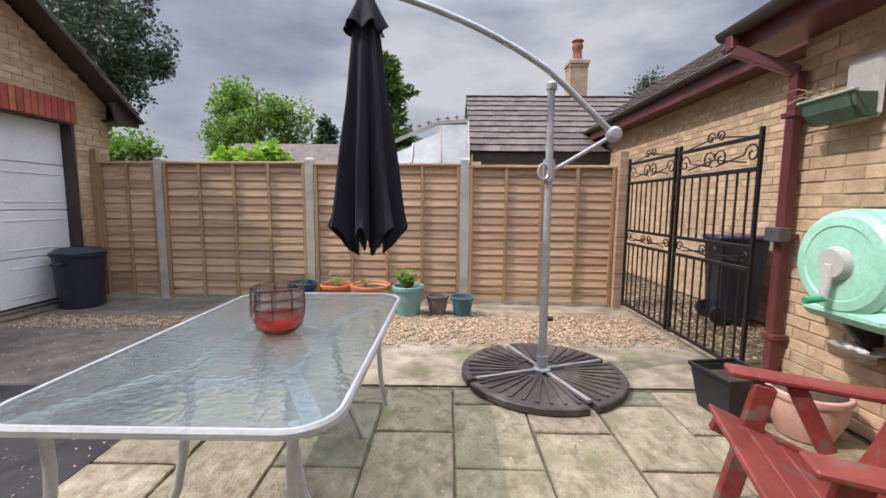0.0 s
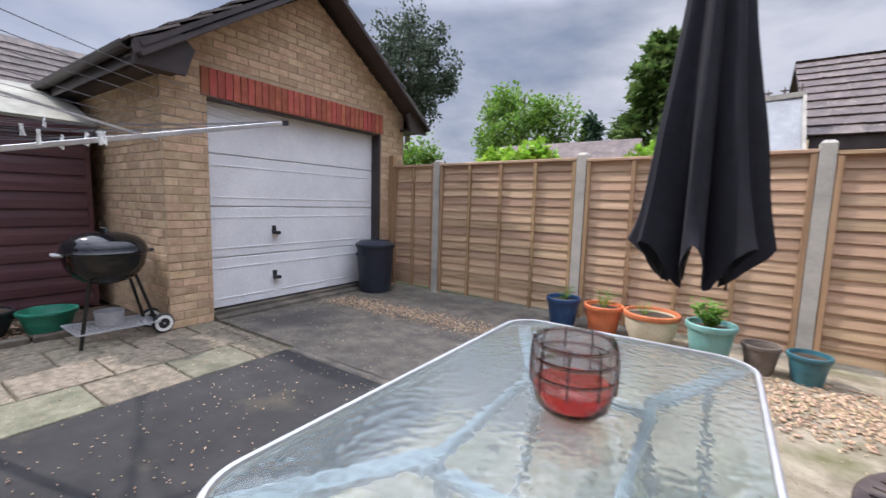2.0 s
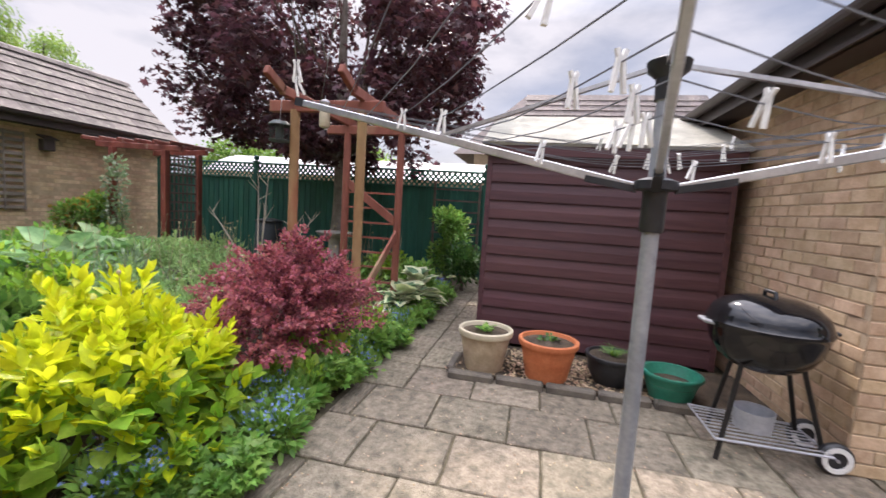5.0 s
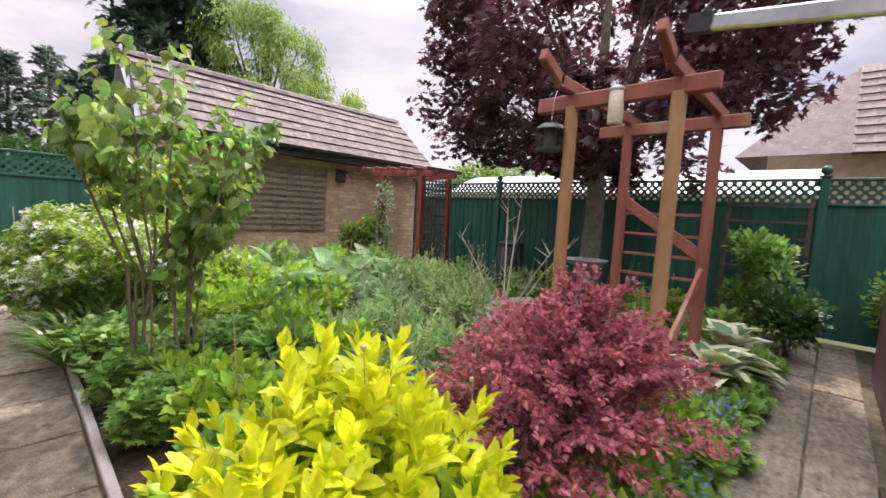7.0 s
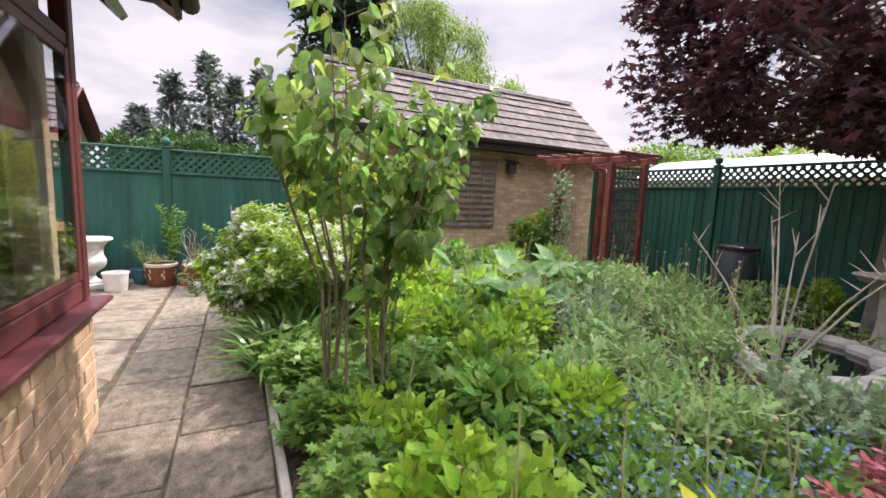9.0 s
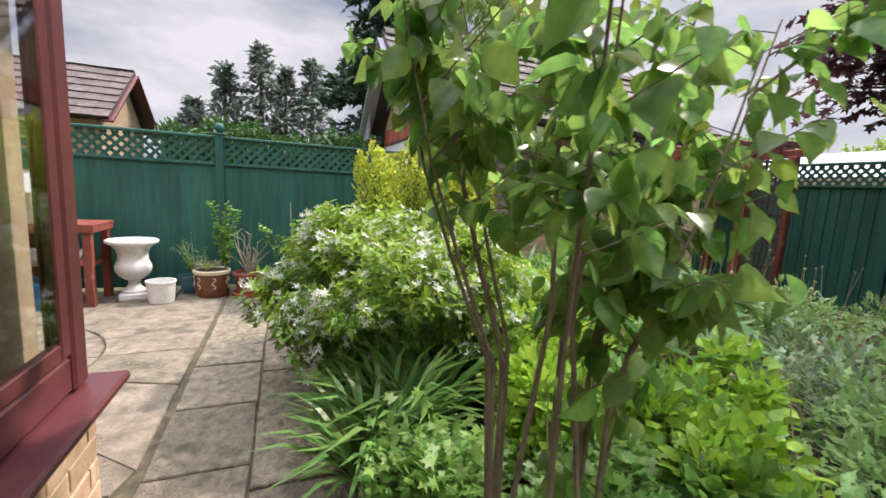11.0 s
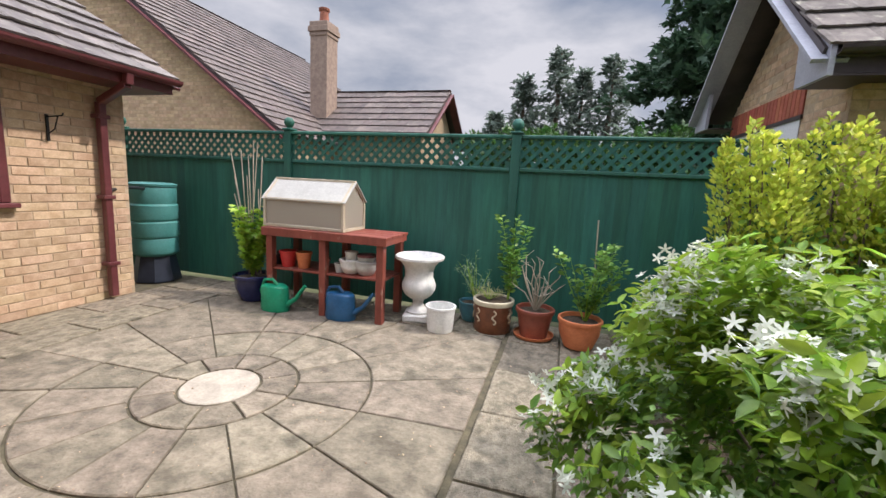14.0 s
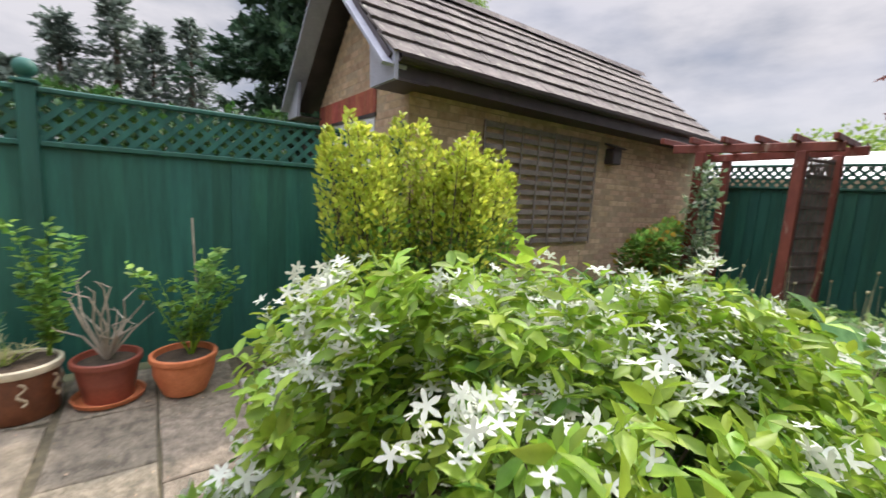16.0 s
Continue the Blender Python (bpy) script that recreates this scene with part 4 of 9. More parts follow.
for sy_ in (-1, 1):
    box_end = [(1.54, 2.2), (1.54, 2.40), (1.22, 2.66), (1.06, 2.62), (1.10, 2.2)]
    part("eave_box_end", G().add([(-4.105 + dx_, -9.3 + sy_ * a_, b_) for dx_ in (0.0, 0.034) for a_, b_ in box_end], [(0, 1, 2, 3, 4), (9, 8, 7, 6, 5)] + [(i, (i + 1) % 5, (i + 1) % 5 + 5, i + 5) for i in range(5)]), M_LEAD, g2, "grey boxed eave end")
    part("eave_box_soffit", G().box(-4.41, min(-9.3 + sy_ * 1.1, -9.3 + sy_ * 1.52), 2.2, -4.106, max(-9.3 + sy_ * 1.1, -9.3 + sy_ * 1.52), 2.215), M_FASCIA, g2)
part("far_wall", G().box(-10.0, -10.5, 0, -9.8, -8.1, 2.3).box(-9.8, -10.5, 0, -4.61, -10.3, 2.3), M_RENDER, g2)
roof_slope(g2, (-10.05, -7.78, 2.40), (-4.05, -7.78, 2.40), (-10.05, -9.3, 3.70), M_TILE, pieces=True)
roof_slope(g2, (-10.05, -10.82, 2.40), (-4.05, -10.82, 2.40), (-10.05, -9.3, 3.70), M_TILE_J)
ridge_tiles(g2, (-10.05, -9.3, 3.73), (-4.05, -9.3, 3.73), M_TILE_J)
part("fascia", G().box(-10.0, -7.82, 2.22, -4.1, -7.79, 2.38).box(-10.0, -8.1, 2.22, -4.1, -7.82, 2.24), M_FASCIA, g2)
part("bargeboard", G().beam((-4.08, -7.78, 2.30), (-4.08, -9.3, 3.60), 0.03, 0.22, (1, 0, 0)), M_LEAD, g2, "grey painted bargeboard")
part("bargeboard", G().beam((-4.08, -10.82, 2.30), (-4.08, -9.3, 3.60), 0.03, 0.22, (1, 0, 0)), M_LEAD, g2)
part("verge_soffit", G().beam((-4.25, -7.78, 2.33), (-4.25, -9.3, 3.63), 0.32, 0.015, (0, 0, 1)).beam((-4.25, -10.82, 2.33), (-4.25, -9.3, 3.63), 0.32, 0.015, (0, 0, 1)), M_FASCIA, g2)
gutter(g2, (-10.0, -7.74, 2.38), (-4.1, -7.74, 2.38), M_FASCIA)

# ---- houses beyond the fences ----
M_OLDPOT = shade("sooty_clay_pot", (0.22, 0.075, 0.045), (0.36, 0.14, 0.085), scale=7, rough=0.85, bump=0.3)
nh = thing("neighbour_house", label="buff brick house with brown tiled roof and chimney", category="house")
part("gable_wall", G().prism([(0, 0), (10.8, 0), (10.8, 2.2), (5.4, 6.1), (0, 2.2)], plane((14.1, -11.5, 0), (-1, 0, 0)), 0.3), M_MORTAR, nh)
brickwork(nh.children[-1], plane((14.1, -11.5, 0), (-1, 0, 0)), 6.0, lambda v: [(0, 10.8)] if v < 2.2 else [(5.4 - (6.1 - v) * 1.385, 5.4 + (6.1 - v) * 1.385)], (0, 0, -1, -1), 15, 1.5)
part("long_wall", G().box(3.3, -20, 0, 3.6, -11.8, 2.3), M_RENDER, nh)
roof_slope(nh, (3.05, -11.25, 2.15), (3.05, -20, 2.15), (8.7, -11.25, 6.2), M_TILE_B)
roof_slope(nh, (14.4, -11.25, 2.15), (14.4, -20, 2.15), (8.7, -11.25, 6.2), M_TILE_B)
part("bargeboard", G().beam((3.05, -11.27, 2.05), (8.7, -11.27, 6.1), 0.04, 0.22, (0, 1, 0)), M_OXBLOOD, nh)
M_CHIM = shade("pink_grey_brick", (0.25, 0.18, 0.14), (0.36, 0.27, 0.21), scale=9, rough=0.9, bump=0.6, fine=30)
ch = part("chimney", G().box(3.68, -14.25, 2.2, 4.16, -13.75, 4.95), M_CHIM, nh)
part("chimney_cap", G().box(3.63, -14.3, 4.95, 4.21, -13.7, 5.08).box(3.66, -14.27, 4.85, 4.18, -13.73, 4.95).box(3.66, -14.27, 5.08, 4.18, -13.73, 5.2), M_CHIM, ch, bev=0.01)
part("chimney_pot", G().lathe([(0.13, 5.2), (0.12, 5.3), (0.11, 5.48), (0.14, 5.52), (0.14, 5.57), (0.1, 5.58)], 16, Matrix.Translation((3.92, -14, 0))), M_OLDPOT, ch, smooth=True)
part("wing_wall", G().box(1.0, -16.5, 0, 3.3, -13.6, 2.4).prism([(0, 2.4), (2.9, 2.4), (1.45, 3.6)], plane((1.0, -13.6, 0), (0, -1, 0)), 0.2), M_RENDER, nh)
roof_slope(nh, (0.75, -13.25, 2.45), (5.6, -13.25, 2.45), (0.75, -15.05, 3.75), M_TILE_B)
roof_slope(nh, (0.75, -16.85, 2.45), (5.6, -16.85, 2.45), (0.75, -15.05, 3.75), M_TILE_B)
part("bargeboard", G().beam((0.77, -13.25, 2.36), (0.77, -15.05, 3.66), 0.04, 0.2, (1, 0, 0)).beam((0.77, -16.85, 2.36), (0.77, -15.05, 3.66), 0.04, 0.2, (1, 0, 0)), M_OXBLOOD, nh)

nn = thing("northern_house", label="brown tiled bungalow roof with brick chimney behind the fence", category="house")
part("wall", G().box(0.7, 8.8, 0, 6.9, 13, 2.3), M_RENDER, nn)
part("gable", G().prism([(0, 2.3), (4.2, 2.3), (2.1, 3.8)], plane((0.7, 13.0, 0), (0, -1, 0)), 0.2), M_RENDER, nn)
roof_slope(nn, (0.45, 8.5, 2.28), (7.0, 8.5, 2.28), (0.45, 11.0, 3.98), M_TILE_B)
roof_slope(nn, (0.45, 13.5, 2.28), (7.0, 13.5, 2.28), (0.45, 11.0, 3.98), M_TILE_B)
part("fascia", G().box(0.5, 8.52, 2.08, 7.0, 8.56, 2.27), M_FASCIA, nn)
ch = part("chimney", G().box(3.34, 11.75, 3.4, 3.82, 12.25, 5.1), M_RENDER, nn)
part("chimney_cap", G().box(3.30, 11.71, 5.06, 3.86, 12.29, 5.18).box(3.32, 11.73, 4.98, 3.84, 12.27, 5.06), M_RENDER, ch, bev=0.02)
part("chimney_pot", G().lathe([(0.16, 5.2), (0.13, 5.3), (0.12, 5.5), (0.15, 5.56), (0.15, 5.62), (0.13, 5.64), (0.13, 5.7), (0.17, 5.74), (0.1, 5.8)], 16, Matrix.Translation((3.58, 12, 0))), M_OLDPOT, ch, "terracotta pot", smooth=True)
cons = thing("conservatory", label="conservatory roof of grey glazing panels behind the fence", category="conservatory")
M_POLY = shade("grey_glazing", (0.25, 0.26, 0.27), (0.34, 0.35, 0.36), scale=3, rough=0.5, bump=0.03)
part("wall", G().box(-1.3, 8.2, 0, 0.45, 9.8, 1.9), M_POLY, cons)
for k in range(3):
    x0, x1 = 0.4 - 0.56 * k, 0.4 - 0.56 * (k + 1) + 0.03
    zt = 2.85 - 0.28 * max(0, k - 0.4)
    part("glazing_panel", G().add([(x0, 8.0, 1.95), (x1, 8.0, 1.95), (x1, 8.6, zt - 0.22 * (k > 0)), (x0, 8.6, zt), (x0, 8.0, 1.92), (x1, 8.0, 1.92), (x1, 8.6, zt - 0.25 * (k > 0)), (x0, 8.6, zt - 0.03)], [(0, 3, 2, 1), (4, 5, 6, 7), (0, 1, 5, 4), (1, 2, 6, 5), (2, 3, 7, 6), (3, 0, 4, 7)]), M_POLY, cons)
    part("glazing_bar", G().beam((x0, 7.98, 1.98), (x0, 8.6, zt + 0.03), 0.04, 0.05, (0, 0, 1)), M_CONPOST, cons)
part("ridge_bar", G().beam((0.42, 8.6, 2.9), (-0.2, 8.6, 2.86), 0.06, 0.07).beam((-0.2, 8.6, 2.86), (-1.3, 8.6, 2.4), 0.06, 0.07), M_CONPOST, cons)

for k in range(7):
    part("ridge_finial", G().tube([(0.36 - 0.19 * k, 8.6, 2.92 - 0.02 * k - (0.05 * (k - 3) if k > 3 else 0)), (0.36 - 0.19 * k, 8.6, 3.04 - 0.02 * k - (0.05 * (k - 3) if k > 3 else 0))], [0.02, 0.006], 6).tube([(0.31 - 0.19 * k, 8.6, 2.99 - 0.02 * k - (0.05 * (k - 3) if k > 3 else 0)), (0.41 - 0.19 * k, 8.6, 2.99 - 0.02 * k - (0.05 * (k - 3) if k > 3 else 0))], 0.012, 6), M_DARKWOOD, cons)

wh = thing("western_house", label="grey-roofed house beyond the western fence", category="house")
part("wall", G().box(-19, -1.6, 0, -15, 5, 3.1), M_RENDER, wh)
roof_slope(wh, (-14.6, -0.2, 3.0), (-14.6, 5.5, 3.0), (-17, -0.2, 5.4), M_TILE_B)
part("hip", G().add([(-14.6, -0.2, 3.0), (-14.6, -2.2, 3.0), (-19.4, -2.2, 3.0), (-17, -0.2, 5.4)], [(0, 3, 1), (1, 3, 2)]), M_TILE_B, wh)
wr = thing("white_roofed_building", label="long low building with a pale curved sheet roof", category="building")
arc = G()
prof = [(-15.5 + 3.5 * k / 10, 1.95 + 0.62 * math.sin(math.pi * k / 10)) for k in range(11)]
vs = [(x, y, z) for y in (-9.0, -0.5) for x, z in prof]
arc.add(vs, [(i, i + 1, i + 12, i + 11) for i in range(10)] + [tuple(range(10, -1, -1)), tuple(range(11, 22))])
part("roof", arc, shade("pale_sheet_roof", (0.40, 0.41, 0.42), (0.52, 0.53, 0.54), scale=2, rough=0.5, bump=0.1), wr, smooth=True)
part("wall", G().box(-15.5, -9.0, 0, -12.0, -0.5, 1.94), M_RENDER, wr)

# ---- gravel ----
def gravel(name, x0, x1, y0, y1, n, label, seed, z=0.004, big=1.0, spread=1.15):
    """Loose stones scattered over a ragged strip, thinning towards its edges."""
    r = random.Random(seed)
    g = G()
    base = [(1, 0, 0), (-0.9, 0.1, 0), (0.1, 0.8, 0), (0, -0.85, 0), (0.1, 0, 0.5), (0, 0.05, -0.4)]
    tri = [(0, 2, 4), (2, 1, 4), (1, 3, 4), (3, 0, 4), (2, 0, 5), (1, 2, 5), (3, 1, 5), (0, 3, 5)]
    for _ in range(n):
        x = r.uniform(x0, x1)
        y = (y0 + y1) / 2 + (y1 - y0) / 2 * (r.triangular(-1.15, 1.15, 0) if spread > 1 else r.uniform(-1, 1)) + 0.08 * noise.noise((x * 2, seed, 0))
        s = r.uniform(0.008, 0.02) * big
        m = Matrix.LocRotScale((x, y, z + s * 0.25), Euler((r.uniform(-0.4, 0.4), r.uniform(-0.4, 0.4), r.uniform(0, 6.28))), (s * r.uniform(0.8, 1.5), s, s))
        g.add(base, tri, m)
    return solid(name, g, shade(name + "_stone", (0.26, 0.16, 0.09), (0.52, 0.40, 0.27), scale=30, rough=0.9, bump=0.2, vary=0.4, by="island"), label, "gravel", "stuff")


gravel("gravel_strip", -0.75, 2.0, 3.42, 4.38, 5200, "strip of loose golden gravel before the fence", 3)
gravel("gravel_drift", -4.25, -1.2, 3.72, 4.2, 3000, "thin drift of loose gravel on the concrete", 5, 0.004, 0.7, 1.3)
gravel("passage_gravel", 2.05, 3.25, 2.9, 6.5, 2600, "golden gravel in the side passage", 8, -0.01)
gravel("yard_grit", -4.8, 2.0, -0.5, 4.6, 4600, "scattered pale grit and petals over the yard", 12, 0.003, 0.4, 1.0)
gravel("patio_grit", -2.9, 1.8, -8.0, -1.0, 1300, "scattered pale grit over the patio", 13, 0.003, 0.35, 1.0)

# ---- patio table ----
M_RIPPLE = glassy("rippled_glass", (0.70, 0.80, 0.81), 0.05, 1.5, 0.17, 42.0, 0.93)
table = thing("patio_table", (-0.722, 1.655, 0), 0, "long patio table with rippled glass top and white metal frame", "table")
TW, TL, TH, TR = 0.45, 0.745, 0.66, 0.13


def round_rect(w, l, r, n=7):
    pts = []
    for cx, cy, a0 in ((w - r, l - r, 0), (-w + r, l - r, 90), (-w + r, -l + r, 180), (w - r, -l + r, 270)):
        for k in range(n + 1):
            a = radians(a0 + 90 * k / n)
            pts.append((cx + r * math.cos(a), cy + r * math.sin(a)))
    return pts


top = round_rect(TW - 0.01, TL - 0.01, TR)
part("glass_top", G().prism(top, Matrix.Translation((0, 0, TH + 0.004)), 0.006), M_RIPPLE, table, "rippled greenish safety glass")
M_TABLEW = shade("white_coated_aluminium", (0.42, 0.43, 0.44), (0.52, 0.53, 0.54), scale=6, rough=0.35, metal=0.2, bump=0.05)
edge = round_rect(TW, TL, TR, 9)
rim = G()
n = len(edge)
prof = [(-0.007, 0.008), (0.003, 0.009), (0.010, 0.0), (0.009, -0.016), (-0.004, -0.020), (-0.007, -0.016)]
for i, (x, y) in enumerate(edge):
    a, b = edge[i - 1], edge[(i + 1) % n]
    t = Vector((b[0] - a[0], b[1] - a[1])).normalized()
    nx, ny = t.y, -t.x
    rim.v += [(x + nx * o, y + ny * o, TH + z) for o, z in prof]
k6 = len(prof)
for i in range(n):
    for j in range(k6):
        rim.f.append((i * k6 + j, ((i + 1) % n) * k6 + j, ((i + 1) % n) * k6 + (j + 1) % k6, i * k6 + (j + 1) % k6))
part("rim", rim, M_TABLEW, table, "white metal rim", smooth=True)
for sx in (-1, 1):
    for sy in (-1, 1):
        x, y = sx * (TW - 0.12), sy * (TL - 0.09)
        part("leg", G().tube([(x, y, TH - 0.03), (x - sx * 0.01, y, 0.5), (x + sx * 0.005, y + sy * 0.01, 0.2), (x + sx * 0.03, y + sy * 0.03, 0.0)], [0.016, 0.015, 0.014, 0.013], 10), M_TABLEW, table, smooth=True)
for sx in (-1, 1):
    part("middle_leg", G().tube([(sx * 0.18, -0.3, TH - 0.04), (sx * 0.17, -0.3, 0.5), (sx * 0.22, -0.32, 0.2), (sx * 0.3, -0.34, 0.0)], 0.016, 10), M_TABLEW, table, smooth=True)
    part("middle_leg", G().tube([(sx * 0.18, 0.3, TH - 0.04), (sx * 0.17, 0.3, 0.5), (sx * 0.22, 0.32, 0.2), (sx * 0.3, 0.34, 0.0)], 0.016, 10), M_TABLEW, table, smooth=True)
    part("rail", G().box(sx * 0.19 - 0.012, -0.36, TH - 0.075, sx * 0.19 + 0.012, 0.36, TH - 0.045), M_TABLEW, table, bev=0.004)
for y in (-0.3, 0.3):
    part("cross_rail", G().box(-0.2, y - 0.02, TH - 0.10, 0.2, y + 0.02, TH - 0.078), M_TABLEW, table, bev=0.004)
for sx in (-1, 1):
    for sy in (-1, 1):
        part("corner_stay", G().beam((sx * 0.19, sy * 0.3, TH - 0.05), (sx * (TW - 0.05), sy * (TL - 0.05), TH - 0.03), 0.055, 0.012), M_TABLEW, table)

vase = thing("glass_vase", (-0.69, 1.64, TH + 0.005), 0, "rounded smoky checked glass vase with red base", "vase")
vase.matrix_world = vase.matrix_world @ Matrix.Diagonal((1.17, 1.17, 1.03, 1))
M_VASE = glassy("smoky_glass", (0.84, 0.81, 0.81), 0.05)
M_VRED = glassy("red_glass", (0.88, 0.16, 0.12), 0.08)
M_VBAND = glassy("dark_glass_band", (0.42, 0.35, 0.35), 0.12)
outer = [(0.02, 0.0), (0.055, 0.008), (0.078, 0.035), (0.088, 0.08)]
up = [(0.0885, 0.08), (0.09, 0.12), (0.087, 0.175), (0.083, 0.195), (0.079, 0.195), (0.083, 0.17), (0.085, 0.12), (0.084, 0.08)]
part("red_base", G().lathe(outer + [(0.083, 0.08), (0.073, 0.04), (0.05, 0.018), (0.015, 0.014)], 28), M_VRED, vase, "deep red glass", smooth=True)
part("bowl", G().lathe(up, 28, closed=False), M_VASE, vase, smooth=True)
for z, r in ((0.11, 0.0905), (0.15, 0.0892), (0.185, 0.086)):
    part("band", G().lathe([(r, z - 0.005), (r + 0.0015, z), (r, z + 0.005), (r - 0.002, z)], 28, closed=False), M_VBAND, vase)
for k in range(9):
    a = TAU * k / 9
    part("band", G().tube([(0.089 * math.cos(a), 0.089 * math.sin(a), 0.075), (0.0912 * math.cos(a), 0.0912 * math.sin(a), 0.12), (0.0885 * math.cos(a), 0.0885 * math.sin(a), 0.175), (0.084 * math.cos(a), 0.084 * math.sin(a), 0.195)], 0.003, 6), M_VBAND, vase)

# ---- cantilever umbrella ----
PX, PY = 0.67, 2.77
umb = thing("cantilever_umbrella", (PX, PY, 0), 0, "closed black cantilever parasol on a grey steel pole", "parasol")
part("pole", G().tube([(0, 0, 0.05), (0, 0, 1.95)], 0.024, 16), M_GREYMET, umb, smooth=True)
part("pole_sleeve", G().tube([(0, 0, 0.06), (0, 0, 0.95)], 0.029, 16), M_GREYMET, umb, smooth=True)
part("pole_cap", G().lathe([(0.026, 1.94), (0.034, 1.95), (0.034, 1.985), (0.02, 2.0)], 16), M_GREYMET, umb, smooth=True)
arm_pts = []
for k in range(15):
    s = k / 14
    x = 0.40 - 1.55 * s
    z = 1.66 + 0.36 * ((0.40 - x) / 0.40) if x > 0.0 else 2.02 + 0.60 * (1 - math.exp(0.95 * x)) * 1.18
    arm_pts.append((x, -0.04 - 0.12 * s, z))
part("arm", G().tube(arm_pts, 0.02, 12), M_GREYMET, umb, smooth=True)
part("arm_joint", G().lathe([(0.001, -0.05), (0.035, -0.045), (0.05, -0.02), (0.05, 0.02), (0.035, 0.045), (0.001, 0.05)], 18, Matrix.Translation((0.40, -0.04, 1.66)) @ Matrix.Rotation(radians(90), 4, "X")), M_GREYMET, umb, smooth=True)
part("stay", G().tube([(0.39, -0.03, 1.65), (0.03, 0, 1.43)], 0.014, 10), M_GREYMET, umb, smooth=True)
part("clamp", G().tube([(0, 0, 1.36), (0, 0, 1.50)], 0.038, 16), M_GREYMET, umb, smooth=True)
handle = [(-0.04 - 0.035 * math.sin(TAU * k / 12), -0.03, 1.42 + 0.05 * math.cos(TAU * k / 12)) for k in range(13)]
part("crank_handle", G().tube(handle, 0.009, 8), M_GREYMET, umb, smooth=True)
part("knob", G().lathe([(0.014, 0), (0.018, 0.01), (0.018, 0.03), (0.01, 0.036)], 12, Matrix.Translation((0.03, 0, 0.42)) @ Matrix.Rotation(radians(90), 4, "Y")), M_BLACK, umb, smooth=True)
M_CLOTH = shade("black_canvas", (0.005, 0.005, 0.010), (0.010, 0.010, 0.017), scale=20, rough=0.9, bump=0.4, fine=220)
canopy = G()
HX, HY = -0.49 - PX, 2.52 - PY
NS, NR = 96, 34
for j in range(NR + 1):
    f = j / NR
    z = 2.38 - 1.40 * f
    r = 0.05 + 0.125 * f ** 0.85
    r *= 0.9 if f < 0.06 else 1
    for k in range(NS):
        a = TAU * k / NS
        fold = math.cos(8 * a + 0.6 * math.sin(3 * f)) * (0.10 + 0.30 * f) + 0.09 * f * math.cos(19 * a + 2 * f)
        rr = r * (1 + fold) * (1 + 0.06 * noise.noise((math.cos(a) * 2, math.sin(a) * 2, f * 4)))
        hem = 0.09 * f ** 10 * math.cos(8 * a)
        canopy.v.append((HX + rr * math.cos(a), HY + rr * math.sin(a), z + hem))
for j in range(NR):
    for k in range(NS):
        a, b = j * NS + k, j * NS + (k + 1) % NS
        canopy.f.append((a, a + NS, b + NS, b))
part("canopy", canopy, M_CLOTH, umb, "folded black canvas canopy", smooth=True)
flap = G()
for j in range(7):
    f = j / 6
    for k in range(NS):
        a = TAU * k / NS
        rr = (0.03 + 0.085 * f) * (1 + 0.22 * f * math.cos(6 * a + 1))
        flap.v.append((HX + rr * math.cos(a), HY + rr * math.sin(a), 2.43 - 0.22 * f + 0.02 * f * math.cos(6 * a)))
for j in range(6):
    for k in range(NS):
        a, b = j * NS + k, j * NS + (k + 1) % NS
        flap.f.append((a, a + NS, b + NS, b))
part("vent_flap", flap, M_CLOTH, umb, "short black vent flap over the canopy", smooth=True)
part("hanger", G().tube([(HX, HY, 2.38), (HX, HY, 2.62)], 0.012, 8).lathe([(0.03, 2.42), (0.035, 2.44), (0.02, 2.47)], 12, Matrix.Translation((HX, HY, 0))), M_GREYMET, umb, smooth=True)
for k in range(8):
    a = TAU * (k + 0.5) / 8
    part("rib", G().tube([(HX + 0.03 * math.cos(a), HY + 0.03 * math.sin(a), 2.3), (HX + 0.10 * math.cos(a), HY + 0.10 * math.sin(a), 0.93 + 0.03 * (k % 3))], 0.006, 6), M_BLACK, umb)
base = thing("parasol_base", (PX, PY, 0), 0, "brown four-piece weighted parasol base in a metal cross", "parasol base")
M_BASE = shade("brown_resin", (0.035, 0.024, 0.022), (0.075, 0.055, 0.05), scale=9, rough=0.6, bump=0.3, fine=80, spots=((0.12, 0.10, 0.085), 0.55, 0.75, 7))
for q in range(4):
    qd = part("weight", G(), M_BASE, base)
    a0 = radians(20 + 90 * q)
    pts = [(0.04 * math.cos(a0 + radians(45)), 0.04 * math.sin(a0 + radians(45)))] + [(0.56 * math.cos(a0 + radians(3 + 84 * k / 14)), 0.56 * math.sin(a0 + radians(3 + 84 * k / 14))) for k in range(15)]
    part("tray", G().prism(pts, Matrix.Translation((0, 0, 0.055)), 0.05), M_BASE, qd, bev=0.008)
    for k in range(9):
        a = a0 + radians(8 + 74 * k / 8)
        c, s = math.cos(a), math.sin(a)
        part("raised_ray", G().beam((0.16 * c, 0.16 * s, 0.058), (0.51 * c, 0.51 * s, 0.058), 0.022, 0.012), M_BASE, qd)
for q in range(2):
    a = radians(20 + 90 * q)
    part("cross_bar", G().beam((-0.5 * math.cos(a), -0.5 * math.sin(a), 0.058), (0.5 * math.cos(a), 0.5 * math.sin(a), 0.058), 0.028, 0.02), M_ALU, base)
part("socket", G().lathe([(0.06, 0.055), (0.06, 0.065), (0.036, 0.075), (0.036, 0.16), (0.026, 0.162)], 16), M_GREYMET, base, smooth=True)

